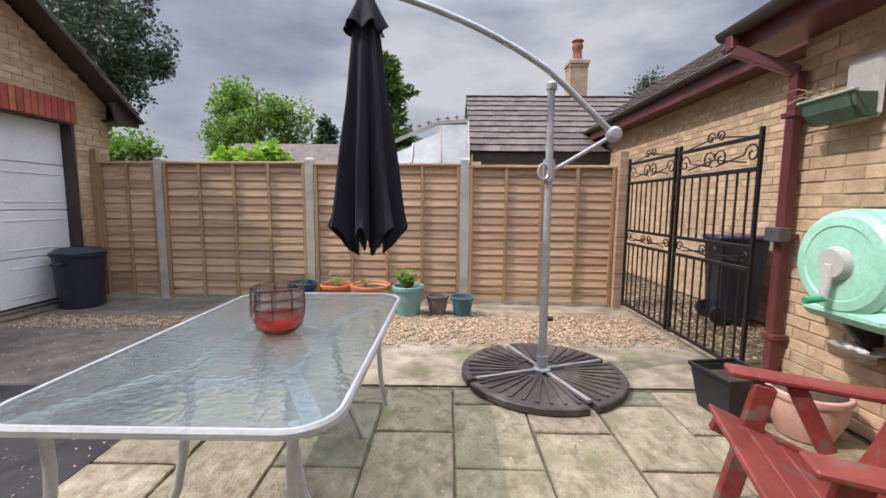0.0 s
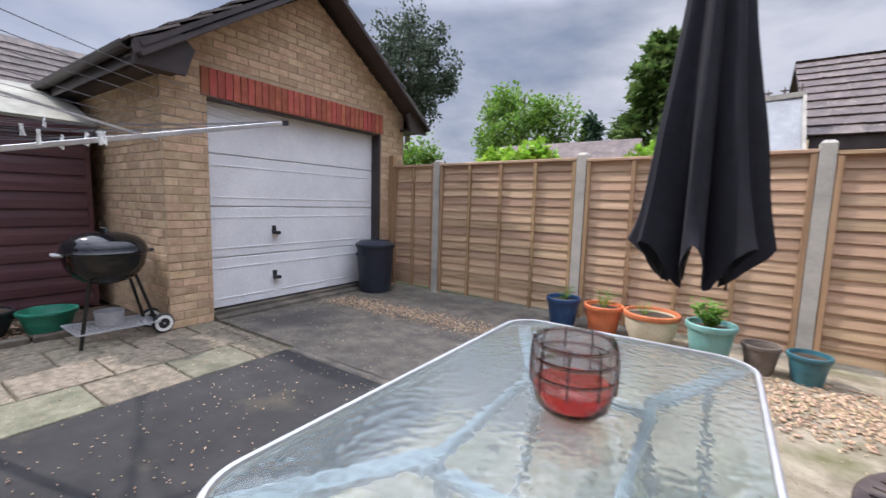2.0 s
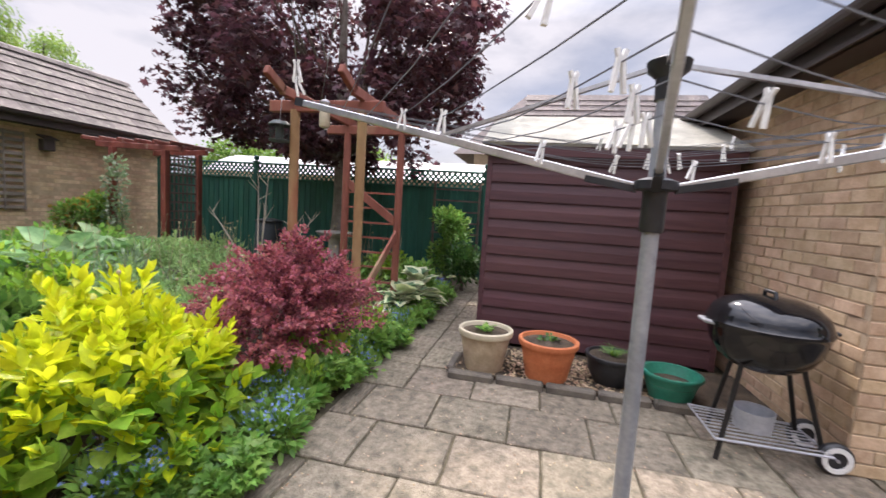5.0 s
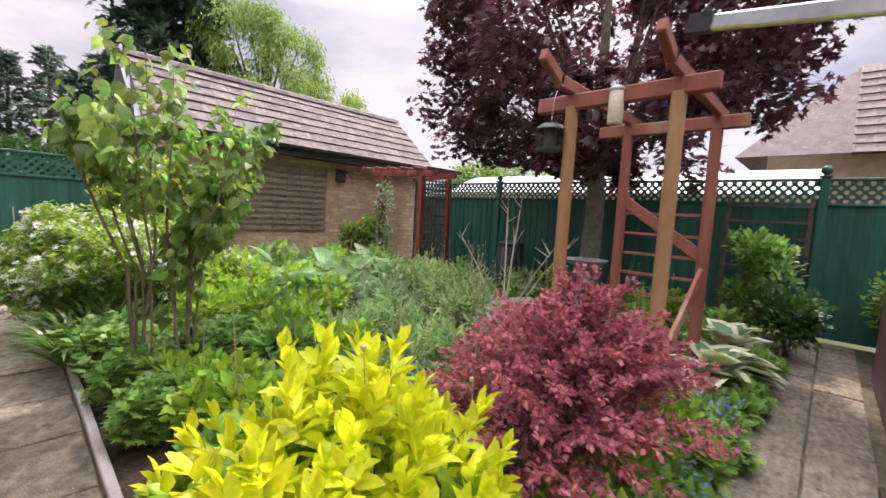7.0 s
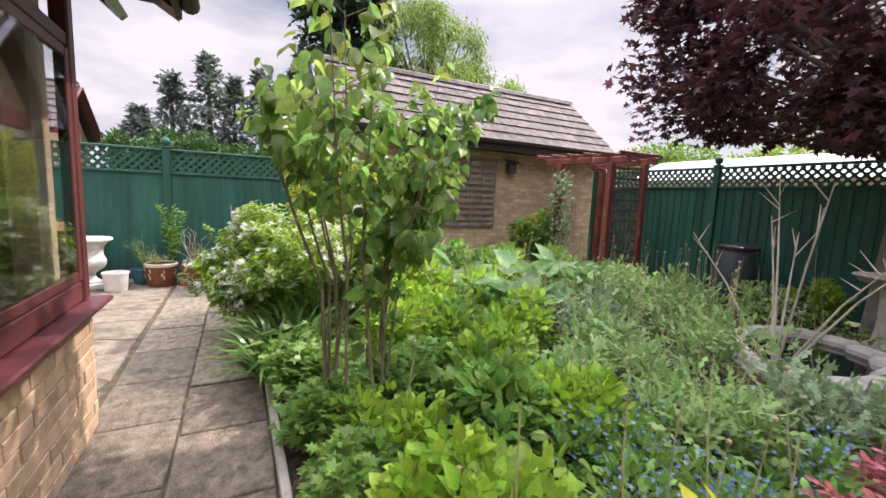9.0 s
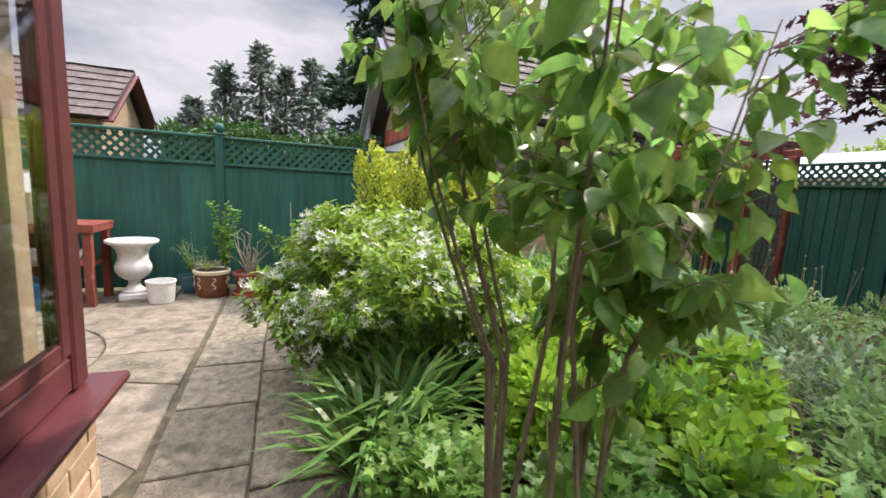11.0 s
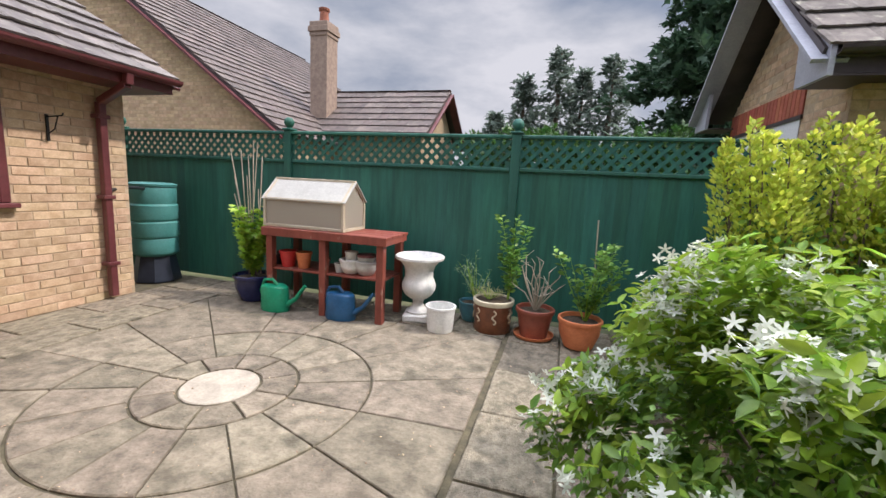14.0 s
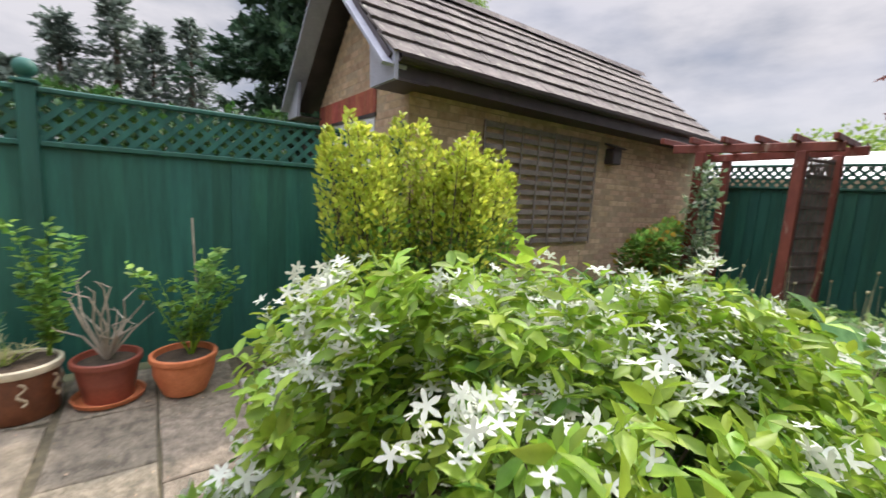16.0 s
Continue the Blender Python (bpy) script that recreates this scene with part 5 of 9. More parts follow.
# ---- iron gates ----
def gate(y0, y1, label):
    """One leaf along y at the passage mouth, hinged at y0."""
    th = thing("iron_gate", (2.03, y0, 0), -90 if y1 < y0 else 90, label, "gate", "iron gates")
    L = abs(y1 - y0)
    for x in (0.015, L - 0.015):
        part("stile", G().box(x - 0.013, -0.013, 0.06, x + 0.013, 0.013, 1.72), M_BLACKMET, th, bev=0.003)
    for z in (0.09, 0.78, 0.93, 1.45, 1.66):
        part("rail", G().box(0.03, -0.012, z - 0.014, L - 0.03, 0.012, z + 0.014), M_BLACKMET, th, bev=0.003)
    n = round(L / 0.105)
    for k in range(1, n):
        x = L * k / n
        part("bar", G().tube([(x, 0, 0.1), (x, 0, 0.77)], 0.008, 6), M_BLACKMET, th)
        part("bar", G().tube([(x, 0, 0.94), (x, 0, 1.44)], 0.008, 6), M_BLACKMET, th)
    def scroll(cx, cz, r, sgn, tail):
        pts = [(cx + sgn * r * (1 - k / 16) * math.cos(k * 0.62), 0, cz + r * (1 - k / 16) * math.sin(k * 0.62)) for k in range(14)]
        return [tail] + pts
    for cz, h in ((0.855, 0.05), (1.555, 0.075)):
        for cx, sg in ((L * 0.5 - 0.07, 1), (L * 0.5 + 0.07, -1), (0.09, 1), (L - 0.09, -1)):
            tail = (L * 0.5 - sg * 0.02 if abs(cx - L / 2) > 0.1 else (0.14 if sg > 0 else L - 0.14), 0, cz - h * 0.7)
            part("scroll", G().tube(scroll(cx, cz, h, sg, tail), 0.006, 6), M_BLACKMET, th)
    for cx, sg in ((L * 0.5 - 0.06, 1), (L * 0.5 + 0.06, -1)):
        part("crest_scroll", G().tube(scroll(cx, 1.72, 0.05, sg, (cx - sg * 0.28, 0, 1.675)), 0.006, 6), M_BLACKMET, th)
    return th


gate(4.68, 3.72, "black wrought iron gate leaf with scrolls, closed")
gate(2.72, 3.68, "black wrought iron gate leaf with scrolls, closed")

# ---- by the hose wall ----
reel = thing("hose_reel", (2.0, 2.04, 0.925), 0, "pale mint green wall-mounted hose reel with grey crank", "hose reel")
M_MINT = shade("mint_plastic", (0.30, 0.62, 0.48), (0.40, 0.72, 0.58), scale=5, rough=0.4, bump=0.06)
M_GREYP = shade("grey_plastic", (0.42, 0.42, 0.40), (0.52, 0.52, 0.50), rough=0.45, bump=0.05)
rot = Matrix.Rotation(radians(-90), 4, "Y")
part("drum", G().lathe([(0.02, -0.17), (0.24, -0.17), (0.265, -0.15), (0.27, -0.02), (0.265, 0.03), (0.24, 0.05), (0.235, 0.055), (0.19, 0.06), (0.185, 0.054), (0.14, 0.056), (0.02, 0.06)], 40, rot), M_MINT, reel, smooth=True)
part("casing", G().box(-0.02, -0.30, -0.24, 0.18, 0.10, 0.27), M_MINT, reel, bev=0.05)
part("foot", G().box(-0.05, -0.26, -0.30, 0.17, 0.22, -0.2), M_MINT, reel, bev=0.04)
part("hub", G().lathe([(0.001, 0.1), (0.07, 0.095), (0.085, 0.07), (0.085, 0.05)][::-1], 24, rot), M_GREYP, reel, "grey crank hub", smooth=True)
part("crank", G().beam((-0.09, 0, 0), (-0.10, 0.015, -0.19), 0.05, 0.025, (1, 0, 0)), M_GREYP, reel, "grey crank arm", bev=0.008)
part("crank_grip", G().tube([(-0.10, 0.01, -0.18), (-0.2, 0.0, -0.19)], 0.018, 12), shade("green_grip", (0.03, 0.3, 0.13), (0.05, 0.4, 0.18), rough=0.4, bump=0), reel, "green plastic grip", smooth=True)
part("bracket", G().box(0.1, -0.03, -0.42, 0.19, 0.03, -0.28).beam((0.02, 0, -0.3), (0.15, 0, -0.45), 0.03, 0.03), M_BLACK, reel, bev=0.004)
planter = thing("wall_planter", (2.13, 2.28, 1.66), 0, "green plastic half-trough planter fixed to the brick wall", "planter")
M_DKGREEN = shade("dull_green_plastic", (0.06, 0.12, 0.085), (0.10, 0.17, 0.125), scale=7, rough=0.55, bump=0.1)
prof2 = [(0, 0.0), (-0.06, 0.0), (-0.11, 0.05), (-0.135, 0.12), (-0.12, 0.12), (-0.095, 0.055), (-0.055, 0.015), (0, 0.015)]
vs = [(x, -0.17 + 0.05 * (0.12 - z), z) for x, z in prof2] + [(x, 0.15, z) for x, z in prof2]
part("trough", G().add(vs, [(i, (i + 1) % 8, (i + 1) % 8 + 8, i + 8) for i in range(8)] + [tuple(range(7, -1, -1)), tuple(range(8, 16))]), M_DKGREEN, planter)
part("trough_end", G().prism([(0, 0), (-0.06, 0), (-0.11, 0.05), (-0.135, 0.12), (0, 0.12)], Matrix(((1, 0, 0, 0), (0, 0, -1, -0.15), (0, 1, 0, 0), (0, 0, 0, 1))), 0.015), M_DKGREEN, planter)
part("trough_end", G().prism([(0, 0), (-0.06, 0), (-0.11, 0.05), (-0.135, 0.12), (0, 0.12)], Matrix(((1, 0, 0, 0), (0, 0, -1, 0.135), (0, 1, 0, 0), (0, 0, 0, 1))), 0.015), M_DKGREEN, planter)
part("rim", G().beam((-0.13, -0.18, 0.125), (-0.13, 0.16, 0.125), 0.03, 0.012), shade("pale_green_plastic", (0.34, 0.42, 0.36), (0.44, 0.52, 0.45), rough=0.5, bump=0), planter, "pale green rim", bev=0.003)
part("soil", G().box(-0.10, -0.14, 0.08, 0, 0.13, 0.1), M_SOIL, planter)
part("back_plate", G().box(0.005, -0.16, 0.0, 0.04, 0.04, 0.32), M_GREYP, planter, "grey moulded back plate", bev=0.02)
M_TWIG = shade("dry_twig", (0.30, 0.23, 0.15), (0.42, 0.34, 0.24), rough=0.9, bump=0)
r = random.Random(21)
for k in range(16):
    a, b = Vector((r.uniform(-0.08, -0.02), r.uniform(-0.1, 0.16), 0.1)), Vector((r.uniform(-0.2, 0.0), r.uniform(0.0, 0.38), r.uniform(0.05, 0.26)))
    part("dry_stem", G().tube([a, a.lerp(b, 0.5) + Vector((0, 0, 0.06)), b], [0.003, 0.0025, 0.001], 4), M_TWIG, planter)
solid("junction_box", G().box(-0.03, -0.06, -0.045, 0.05, 0.06, 0.045), shade("dark_grey_plastic", (0.05, 0.055, 0.05), (0.08, 0.085, 0.08), rough=0.5, bump=0.05), "small dark grey box on the downpipe", "box", at=(2.07, 2.6, 1.03), bev=0.006)
dish = thing("wall_dish", (2.1, 2.05, 0.47), 0, "small grey shell dish with white pebbles on the wall", "dish")
part("dish", G().lathe([(0.001, -0.02), (0.06, -0.012), (0.1, 0.02), (0.095, 0.02), (0.055, -0.004), (0.001, -0.01)], 20, Matrix.Diagonal((0.9, 1.3, 1, 1))), M_GREYP, dish, smooth=True)
part("bracket", G().box(0.03, -0.03, -0.06, 0.085, 0.03, 0.0), M_GREYP, dish, bev=0.006)
for k in range(4):
    part("pebble", G().lathe([(0.001, -0.014), (0.02, -0.006), (0.022, 0.006), (0.001, 0.016)], 10, Matrix.Translation((-0.02 + 0.015 * (k % 2), -0.055 + 0.035 * k, 0.015))), M_WHITE, dish, smooth=True)

chair = thing("garden_chair", (1.36, 1.17, 0), -19, "worn red-painted slatted wooden garden chair", "chair")
M_CHAIR = shade("worn_red_paint", (0.16, 0.026, 0.02), (0.27, 0.05, 0.038), scale=5, rough=0.55, bump=0.4, fine=40, spots=((0.15, 0.10, 0.085), 0.56, 0.66, 14.0))
# the chair faces -x locally; its seat slopes to the back
for sy in (-1, 1):
    y = sy * 0.29
    part("front_leg", G().beam((-0.34, y, 0.0), (-0.24, y, 0.52), 0.04, 0.075, (1, 0, 0)), M_CHAIR, chair, bev=0.006)
    part("arm_post", G().beam((-0.02, y + sy * 0.02, 0.28), (-0.14, y + sy * 0.02, 0.53), 0.035, 0.06, (1, 0, 0)), M_CHAIR, chair, bev=0.006)
    part("side_rail", G().beam((-0.40, y, 0.355), (0.20, y, 0.12), 0.03, 0.09, (0, 0, 1)), M_CHAIR, chair, bev=0.006)
    part("armrest", G().beam((-0.36, y + sy * 0.03, 0.555), (0.16, y + sy * 0.03, 0.52), 0.10, 0.026, (0, 0, 1)), M_CHAIR, chair, bev=0.008)
    part("back_post", G().beam((0.02, y, 0.02), (0.30, y, 0.86), 0.035, 0.06, (1, 0, 0)), M_CHAIR, chair, bev=0.006)
for k in range(4):
    x = -0.37 + k * 0.115
    z = 0.395 - 0.395 * (x + 0.40) / 0.82 * 0.98
    part("seat_slat", G().beam((x, -0.31, z), (x, 0.31, z), 0.105, 0.02, (0.37, 0, 0.93)), M_CHAIR, chair, bev=0.005)
for k in range(5):
    y = -0.24 + k * 0.12
    h = 0.95 - 0.05 * abs(k - 2) ** 1.5
    part("back_slat", G().beam((0.04, y, 0.20), (0.04 + 0.27 * (h - 0.20) / 0.72, y, h - 0.03), 0.105, 0.02, (1, 0, -0.3)), M_CHAIR, chair, bev=0.006)
part("back_rail", G().beam((0.13, -0.31, 0.33), (0.13, 0.31, 0.33), 0.03, 0.06, (1, 0, 0)).beam((0.28, -0.31, 0.76), (0.28, 0.31, 0.76), 0.03, 0.06, (1, 0, 0)), M_CHAIR, chair, bev=0.004)

tub = thing("square_planter", (1.66, 2.30, 0), 8, "black square tapered plastic planter with soil", "planter")


def taper_box(g, a, b, z0, z1, t=0.012):
    o = [(-a, -a, z0), (a, -a, z0), (a, a, z0), (-a, a, z0), (-b, -b, z1), (b, -b, z1), (b, b, z1), (-b, b, z1)]
    c = b - t
    i = [(-c, -c, z1), (c, -c, z1), (c, c, z1), (-c, c, z1), (-a + t, -a + t, z0 + 0.05), (a - t, -a + t, z0 + 0.05), (a - t, a - t, z0 + 0.05), (-a + t, a - t, z0 + 0.05)]
    return g.add(o + i, [(0, 1, 5, 4), (1, 2, 6, 5), (2, 3, 7, 6), (3, 0, 4, 7), (0, 3, 2, 1), (4, 5, 9, 8), (5, 6, 10, 9), (6, 7, 11, 10), (7, 4, 8, 11), (8, 9, 13, 12), (9, 10, 14, 13), (10, 11, 15, 14), (11, 8, 12, 15), (12, 13, 14, 15)])


part("pot", taper_box(G(), 0.11, 0.15, 0, 0.245), M_BLACK, tub)
part("rim", G().box(-0.16, -0.16, 0.24, 0.16, -0.148, 0.268).box(-0.16, 0.148, 0.24, 0.16, 0.16, 0.268).box(-0.16, -0.148, 0.24, -0.148, 0.148, 0.268).box(0.148, -0.148, 0.24, 0.16, 0.148, 0.268), M_BLACK, tub, bev=0.003)
part("soil", G().box(-0.133, -0.133, 0.18, 0.133, 0.133, 0.21), M_SOIL, tub)


# ---- round pots ----
def pot(at, r, h, material, label, style="plain", rim_mat=None, soil=0.86, name="flower_pot", group=""):
    th = thing(name, at, 0, label, "plant pot", group)
    b = r * 0.70
    if style == "bowl":
        prof = [(b * 0.8, 0), (b, 0.01), (r * 0.97, h * 0.5), (r, h * 0.8), (r * 1.0, h * 0.9)]
    elif style == "straight":
        prof = [(r * 0.9, 0), (r * 0.93, 0.01), (r * 0.97, h * 0.9)]
    else:
        prof = [(b, 0), (b * 1.02, 0.008), (b + (r - b) * 0.45, h * 0.45), (b + (r - b) * 0.49, h * 0.47), (b + (r - b) * 0.5, h * 0.5), (b + (r - b) * 0.88, h * 0.86)]
    tip = prof[-1][0]
    body = prof + [(tip * 0.93, h * 0.9), (b * 0.9, h * 0.3)]
    part("body", G().lathe(body, 32), material, th, smooth=True)
    part("rim", G().lathe([(tip * 0.93, h * 0.84), (tip * 1.06, h * 0.85), (tip * 1.09, h * 0.90), (tip * 1.08, h * 0.98), (tip * 1.03, h), (tip * 0.96, h * 0.99), (tip * 0.93, h * 0.9)], 32, closed=False), rim_mat or material, th, smooth=True)
    sg = G()
    sg.lathe([(0.001, h * soil + 0.012), (tip * 0.5, h * soil + 0.008), (tip * 0.935, h * soil)][::-1], 20, closed=False)
    part("soil", sg, M_SOIL, th)
    return th


M_CREAM = shade("cream_glaze", (0.50, 0.44, 0.30), (0.62, 0.56, 0.42), scale=6, rough=0.5, bump=0.15)
M_STONEPOT = shade("mottled_buff_pot", (0.34, 0.26, 0.16), (0.50, 0.40, 0.28), scale=6, rough=0.7, bump=0.3)
M_BLUEP = shade("blue_glaze", (0.018, 0.05, 0.13), (0.035, 0.09, 0.20), scale=6, rough=0.3, bump=0.1)
M_TEAL = shade("pale_teal_glaze", (0.14, 0.32, 0.30), (0.22, 0.42, 0.38), scale=6, rough=0.4, bump=0.1)
M_TEALD = shade("deep_teal_glaze", (0.03, 0.11, 0.14), (0.05, 0.16, 0.19), scale=6, rough=0.35, bump=0.1)
M_GREYB = shade("grey_brown_clay", (0.12, 0.095, 0.08), (0.19, 0.155, 0.13), scale=6, rough=0.7, bump=0.2)
M_GRNP = shade("green_bucket_plastic", (0.015, 0.16, 0.10), (0.03, 0.23, 0.15), scale=6, rough=0.4, bump=0.05)
M_PINK = shade("faded_pink_clay", (0.52, 0.28, 0.23), (0.64, 0.38, 0.32), scale=6, rough=0.7, bump=0.2)
M_ORANGE = shade("orange_plastic", (0.55, 0.14, 0.05), (0.66, 0.20, 0.08), scale=6, rough=0.5, bump=0.1)
GP = "pots along the fence"
pot((-1.66, 4.62, 0), 0.16, 0.30, M_BLUEP, "dark blue glazed pot of shoots beside the fence", group=GP)
pot((-1.27, 4.60, 0), 0.17, 0.29, M_ORANGE, "orange plastic pot with green shoots", group=GP)
pot((-0.86, 4.55, 0), 0.21, 0.30, M_CREAM, "cream bellied pot with terracotta-coloured rim", "bowl", M_TERRA, group=GP)
pot((-0.42, 4.40, 0), 0.17, 0.32, M_TEAL, "pale teal glazed pot with leafy seedlings", group=GP)
pot((-0.10, 4.40, 0), 0.12, 0.22, M_GREYB, "grey-brown clay pot of bare soil", group=GP)
pot((0.17, 4.38, 0), 0.125, 0.21, M_TEALD, "small deep teal glazed pot", group=GP)
GQ = "pots before the shed"
pot((-5.08, 0.20, 0.03), 0.205, 0.32, M_STONEPOT, "large buff pot with a pale cream rim", "plain", M_CREAM, 0.9, group=GQ)
pot((-5.06, 0.68, 0.03), 0.215, 0.30, M_TERRA, "large terracotta-coloured pot of soil", "plain", None, 0.9, group=GQ)
pot((-5.14, 1.16, 0.03), 0.185, 0.22, M_BLACK, "black plastic pot of thin grass", "bowl", None, 0.92, group=GQ)
pot((-5.02, 1.53, 0.03), 0.19, 0.19, M_GRNP, "green plastic tub half filled", "plain", None, 0.6, group=GQ)
pot((1.90, 2.08, 0), 0.17, 0.26, M_PINK, "wide faded pink pot behind the chair", "bowl", None, 0.95)

# raised strip before the shed
solid("gravel_bed_soil", G().box(-5.68, -0.02, -0.03, -4.92, 2.19, 0.03), M_SOIL, "gravelly soil strip before the shed", "soil", "structure")
gravel("shed_gravel", -5.6, -4.94, 0.0, 1.5, 1300, "pale gravel around the pots", 17, 0.032)
for k in range(6):
    solid("edging_stone", G().box(-0.04, 0.01, 0, 0.04, 0.35, 0.065), M_CONC, "small grey concrete edging stone", "edging", at=(-4.88 + rng.uniform(-0.008, 0.008), -0.05 + k * 0.36, -0.012), bev=0.012, group="edging stones")
solid("edging_stone", G().box(-0.35, -0.03, 0, 0.0, 0.03, 0.065), M_CONC, "small grey concrete edging stone", "edging", at=(-4.94, -0.04, -0.012), bev=0.012, group="edging stones")

# ---- bins ----
bin1 = thing("dustbin", (-4.22, 4.61, 0), 0, "dark navy plastic dustbin with lid by the garage", "bin")
M_NAVY = shade("navy_black_plastic", (0.010, 0.014, 0.026), (0.020, 0.026, 0.042), scale=8, rough=0.45, bump=0.1)
part("body", G().lathe([(0.20, 0), (0.21, 0.01), (0.225, 0.3), (0.24, 0.6), (0.225, 0.6)], 32), M_NAVY, bin1, smooth=True)
part("lid", G().lathe([(0.255, 0.585), (0.26, 0.60), (0.258, 0.63), (0.235, 0.64), (0.2, 0.67), (0.05, 0.685), (0.001, 0.685)], 32, closed=False), M_NAVY, bin1, smooth=True)
for s in (-1, 1):
    part("handle", G().box(-0.05, s * 0.24 - 0.02, 0.5, 0.05, s * 0.30 + 0.02 * 0, 0.53) if s > 0 else G().box(-0.05, -0.31, 0.5, 0.05, -0.22, 0.53), M_NAVY, bin1, bev=0.006)
part("lid_grip", G().box(-0.06, -0.015, 0.68, 0.06, 0.015, 0.71), M_NAVY, bin1, bev=0.006)
wb = thing("wheelie_bin", (2.98, 4.25, 0), 80, "dark wheeled refuse bin behind the gate", "bin")
wb.matrix_world = wb.matrix_world @ Matrix.Diagonal((0.88, 0.88, 0.96, 1))
part("body", taper_box(G(), 0.19, 0.235, 0.08, 0.90), M_NAVY, wb)
part("lid", G().box(-0.25, -0.25, 0.90, 0.25, 0.28, 0.95), shade("blue_black_lid", (0.012, 0.02, 0.06), (0.02, 0.03, 0.09), rough=0.4, bump=0.05), wb, bev=0.02)
for s in (-1, 1):
    part("wheel", G().lathe([(0.03, -0.025), (0.1, -0.025), (0.1, 0.025), (0.03, 0.025)], 20, Matrix.Translation((s * 0.19, 0.2, 0.1)) @ Matrix.Rotation(radians(90), 4, "Y")), M_BLACK, wb, smooth=True)

# ---- kettle barbecue ----
bbq = thing("kettle_barbecue", (-4.48, 1.79, 0), 0, "black enamel kettle barbecue on a tripod with wire shelf", "barbecue")
BOWL = Matrix.Diagonal((1.07, 1.07, 1, 1))
part("bowl", G().lathe([(0.001, 0.475), (0.08, 0.482), (0.15, 0.51), (0.20, 0.555), (0.238, 0.62), (0.256, 0.70), (0.26, 0.72), (0.267, 0.728), (0.25, 0.735)], 36, BOWL), M_ENAMEL, bbq, smooth=True)
part("lid", G().lathe([(0.268, 0.728), (0.27, 0.742), (0.262, 0.752), (0.257, 0.775), (0.238, 0.818), (0.195, 0.856), (0.13, 0.882), (0.065, 0.893), (0.001, 0.896)], 36, BOWL, closed=False), M_ENAMEL, bbq, "glossy black domed lid", smooth=True)
part("lid_handle", G().tube([(-0.06, 0, 0.889), (-0.05, 0, 0.918), (0.05, 0, 0.918), (0.06, 0, 0.889)], 0.01, 8), M_BLACK, bbq, smooth=True)
for s in (-1, 1):
    part("side_handle", G().tube([(0.05, s * 0.25, 0.72), (0.04, s * 0.315, 0.73), (-0.04, s * 0.315, 0.73), (-0.05, s * 0.25, 0.72)], 0.012, 8), M_GREYMET if s < 0 else M_BLACK, bbq, smooth=True)
LEGS = [(0.19, -0.24), (-0.24, -0.12), (0.08, 0.30), (-0.12, 0.28)]
for x, y in LEGS:
    part("leg", G().tube([(x * 0.55, y * 0.55, 0.58), (x, y, 0.02 if y < 0 else 0.1)], 0.013, 10), M_BLACKMET, bbq, smooth=True)
for k in range(9):
    part("shelf_wire", G().tube([(0.20 - 0.045 * k, -0.26, 0.14), (0.16 - 0.04 * k, 0.30, 0.12)], 0.004, 6), M_GREYMET, bbq)
part("shelf_frame", G().tube([(0.21, -0.26, 0.14), (-0.2, -0.26, 0.14), (-0.18, 0.30, 0.12), (0.17, 0.30, 0.12), (0.21, -0.26, 0.14)], 0.006, 6), M_GREYMET, bbq)
for x, nm in ((0.10, "wheel"), (-0.16, "wheel")):
    wh = part(nm, G().lathe([(0.03, -0.02), (0.075, -0.022), (0.085, -0.01), (0.085, 0.01), (0.075, 0.022), (0.03, 0.02)], 24, Matrix.Translation((x, 0.345, 0.085)) @ Matrix.Rotation(radians(90), 4, "Y")), M_BLACK, bbq, smooth=True)
    part("wheel_ring", G().lathe([(0.045, 0.02), (0.045, 0.026), (0.07, 0.026), (0.07, 0.02)], 24, Matrix.Translation((x, 0.345, 0.085)) @ Matrix.Rotation(radians(90), 4, "Y"), closed=False), M_WHITE, wh, "white wheel ring")
part("axle", G().tube([(-0.2, 0.345, 0.085), (0.13, 0.345, 0.085)], 0.008, 8).tube([(0.08, 0.30, 0.1), (0.10, 0.345, 0.085)], 0.01, 6), M_GREYMET, bbq)
part("ash_pan", G().lathe([(0.09, 0.14), (0.1, 0.25), (0.096, 0.25), (0.085, 0.15)], 20), M_GREYMET, bbq, "dull metal ash pan", smooth=True)

# ---- rotary clothes dryer ----
dryer = thing("rotary_dryer", (-3.25, 0.85, 0), 0, "grey rotary clothes dryer with pegs on its lines", "clothes dryer")
M_DPOLE = shade("dull_grey_metal", (0.26, 0.28, 0.30), (0.36, 0.38, 0.40), scale=9, rough=0.45, metal=0.4, bump=0.1)
part("pole", G().tube([(0, 0, 0), (0, 0, 1.70)], 0.024, 16), M_DPOLE, dryer, smooth=True)
part("hub", G().lathe([(0.03, 1.22), (0.034, 1.23), (0.034, 1.34), (0.06, 1.345), (0.06, 1.37), (0.03, 1.38)], 16), M_BLACK, dryer, "black plastic hub", smooth=True)
part("top_cap", G().lathe([(0.03, 1.60), (0.032, 1.66), (0.055, 1.68), (0.06, 1.705), (0.03, 1.72), (0.001, 1.722)], 16), M_BLACK, dryer, "black plastic cap", smooth=True)
ANG = [radians(a) for a in (81, 165, 256, 347)]
ARM = [1.60, 1.46, 1.44, 1.44]
tips = []
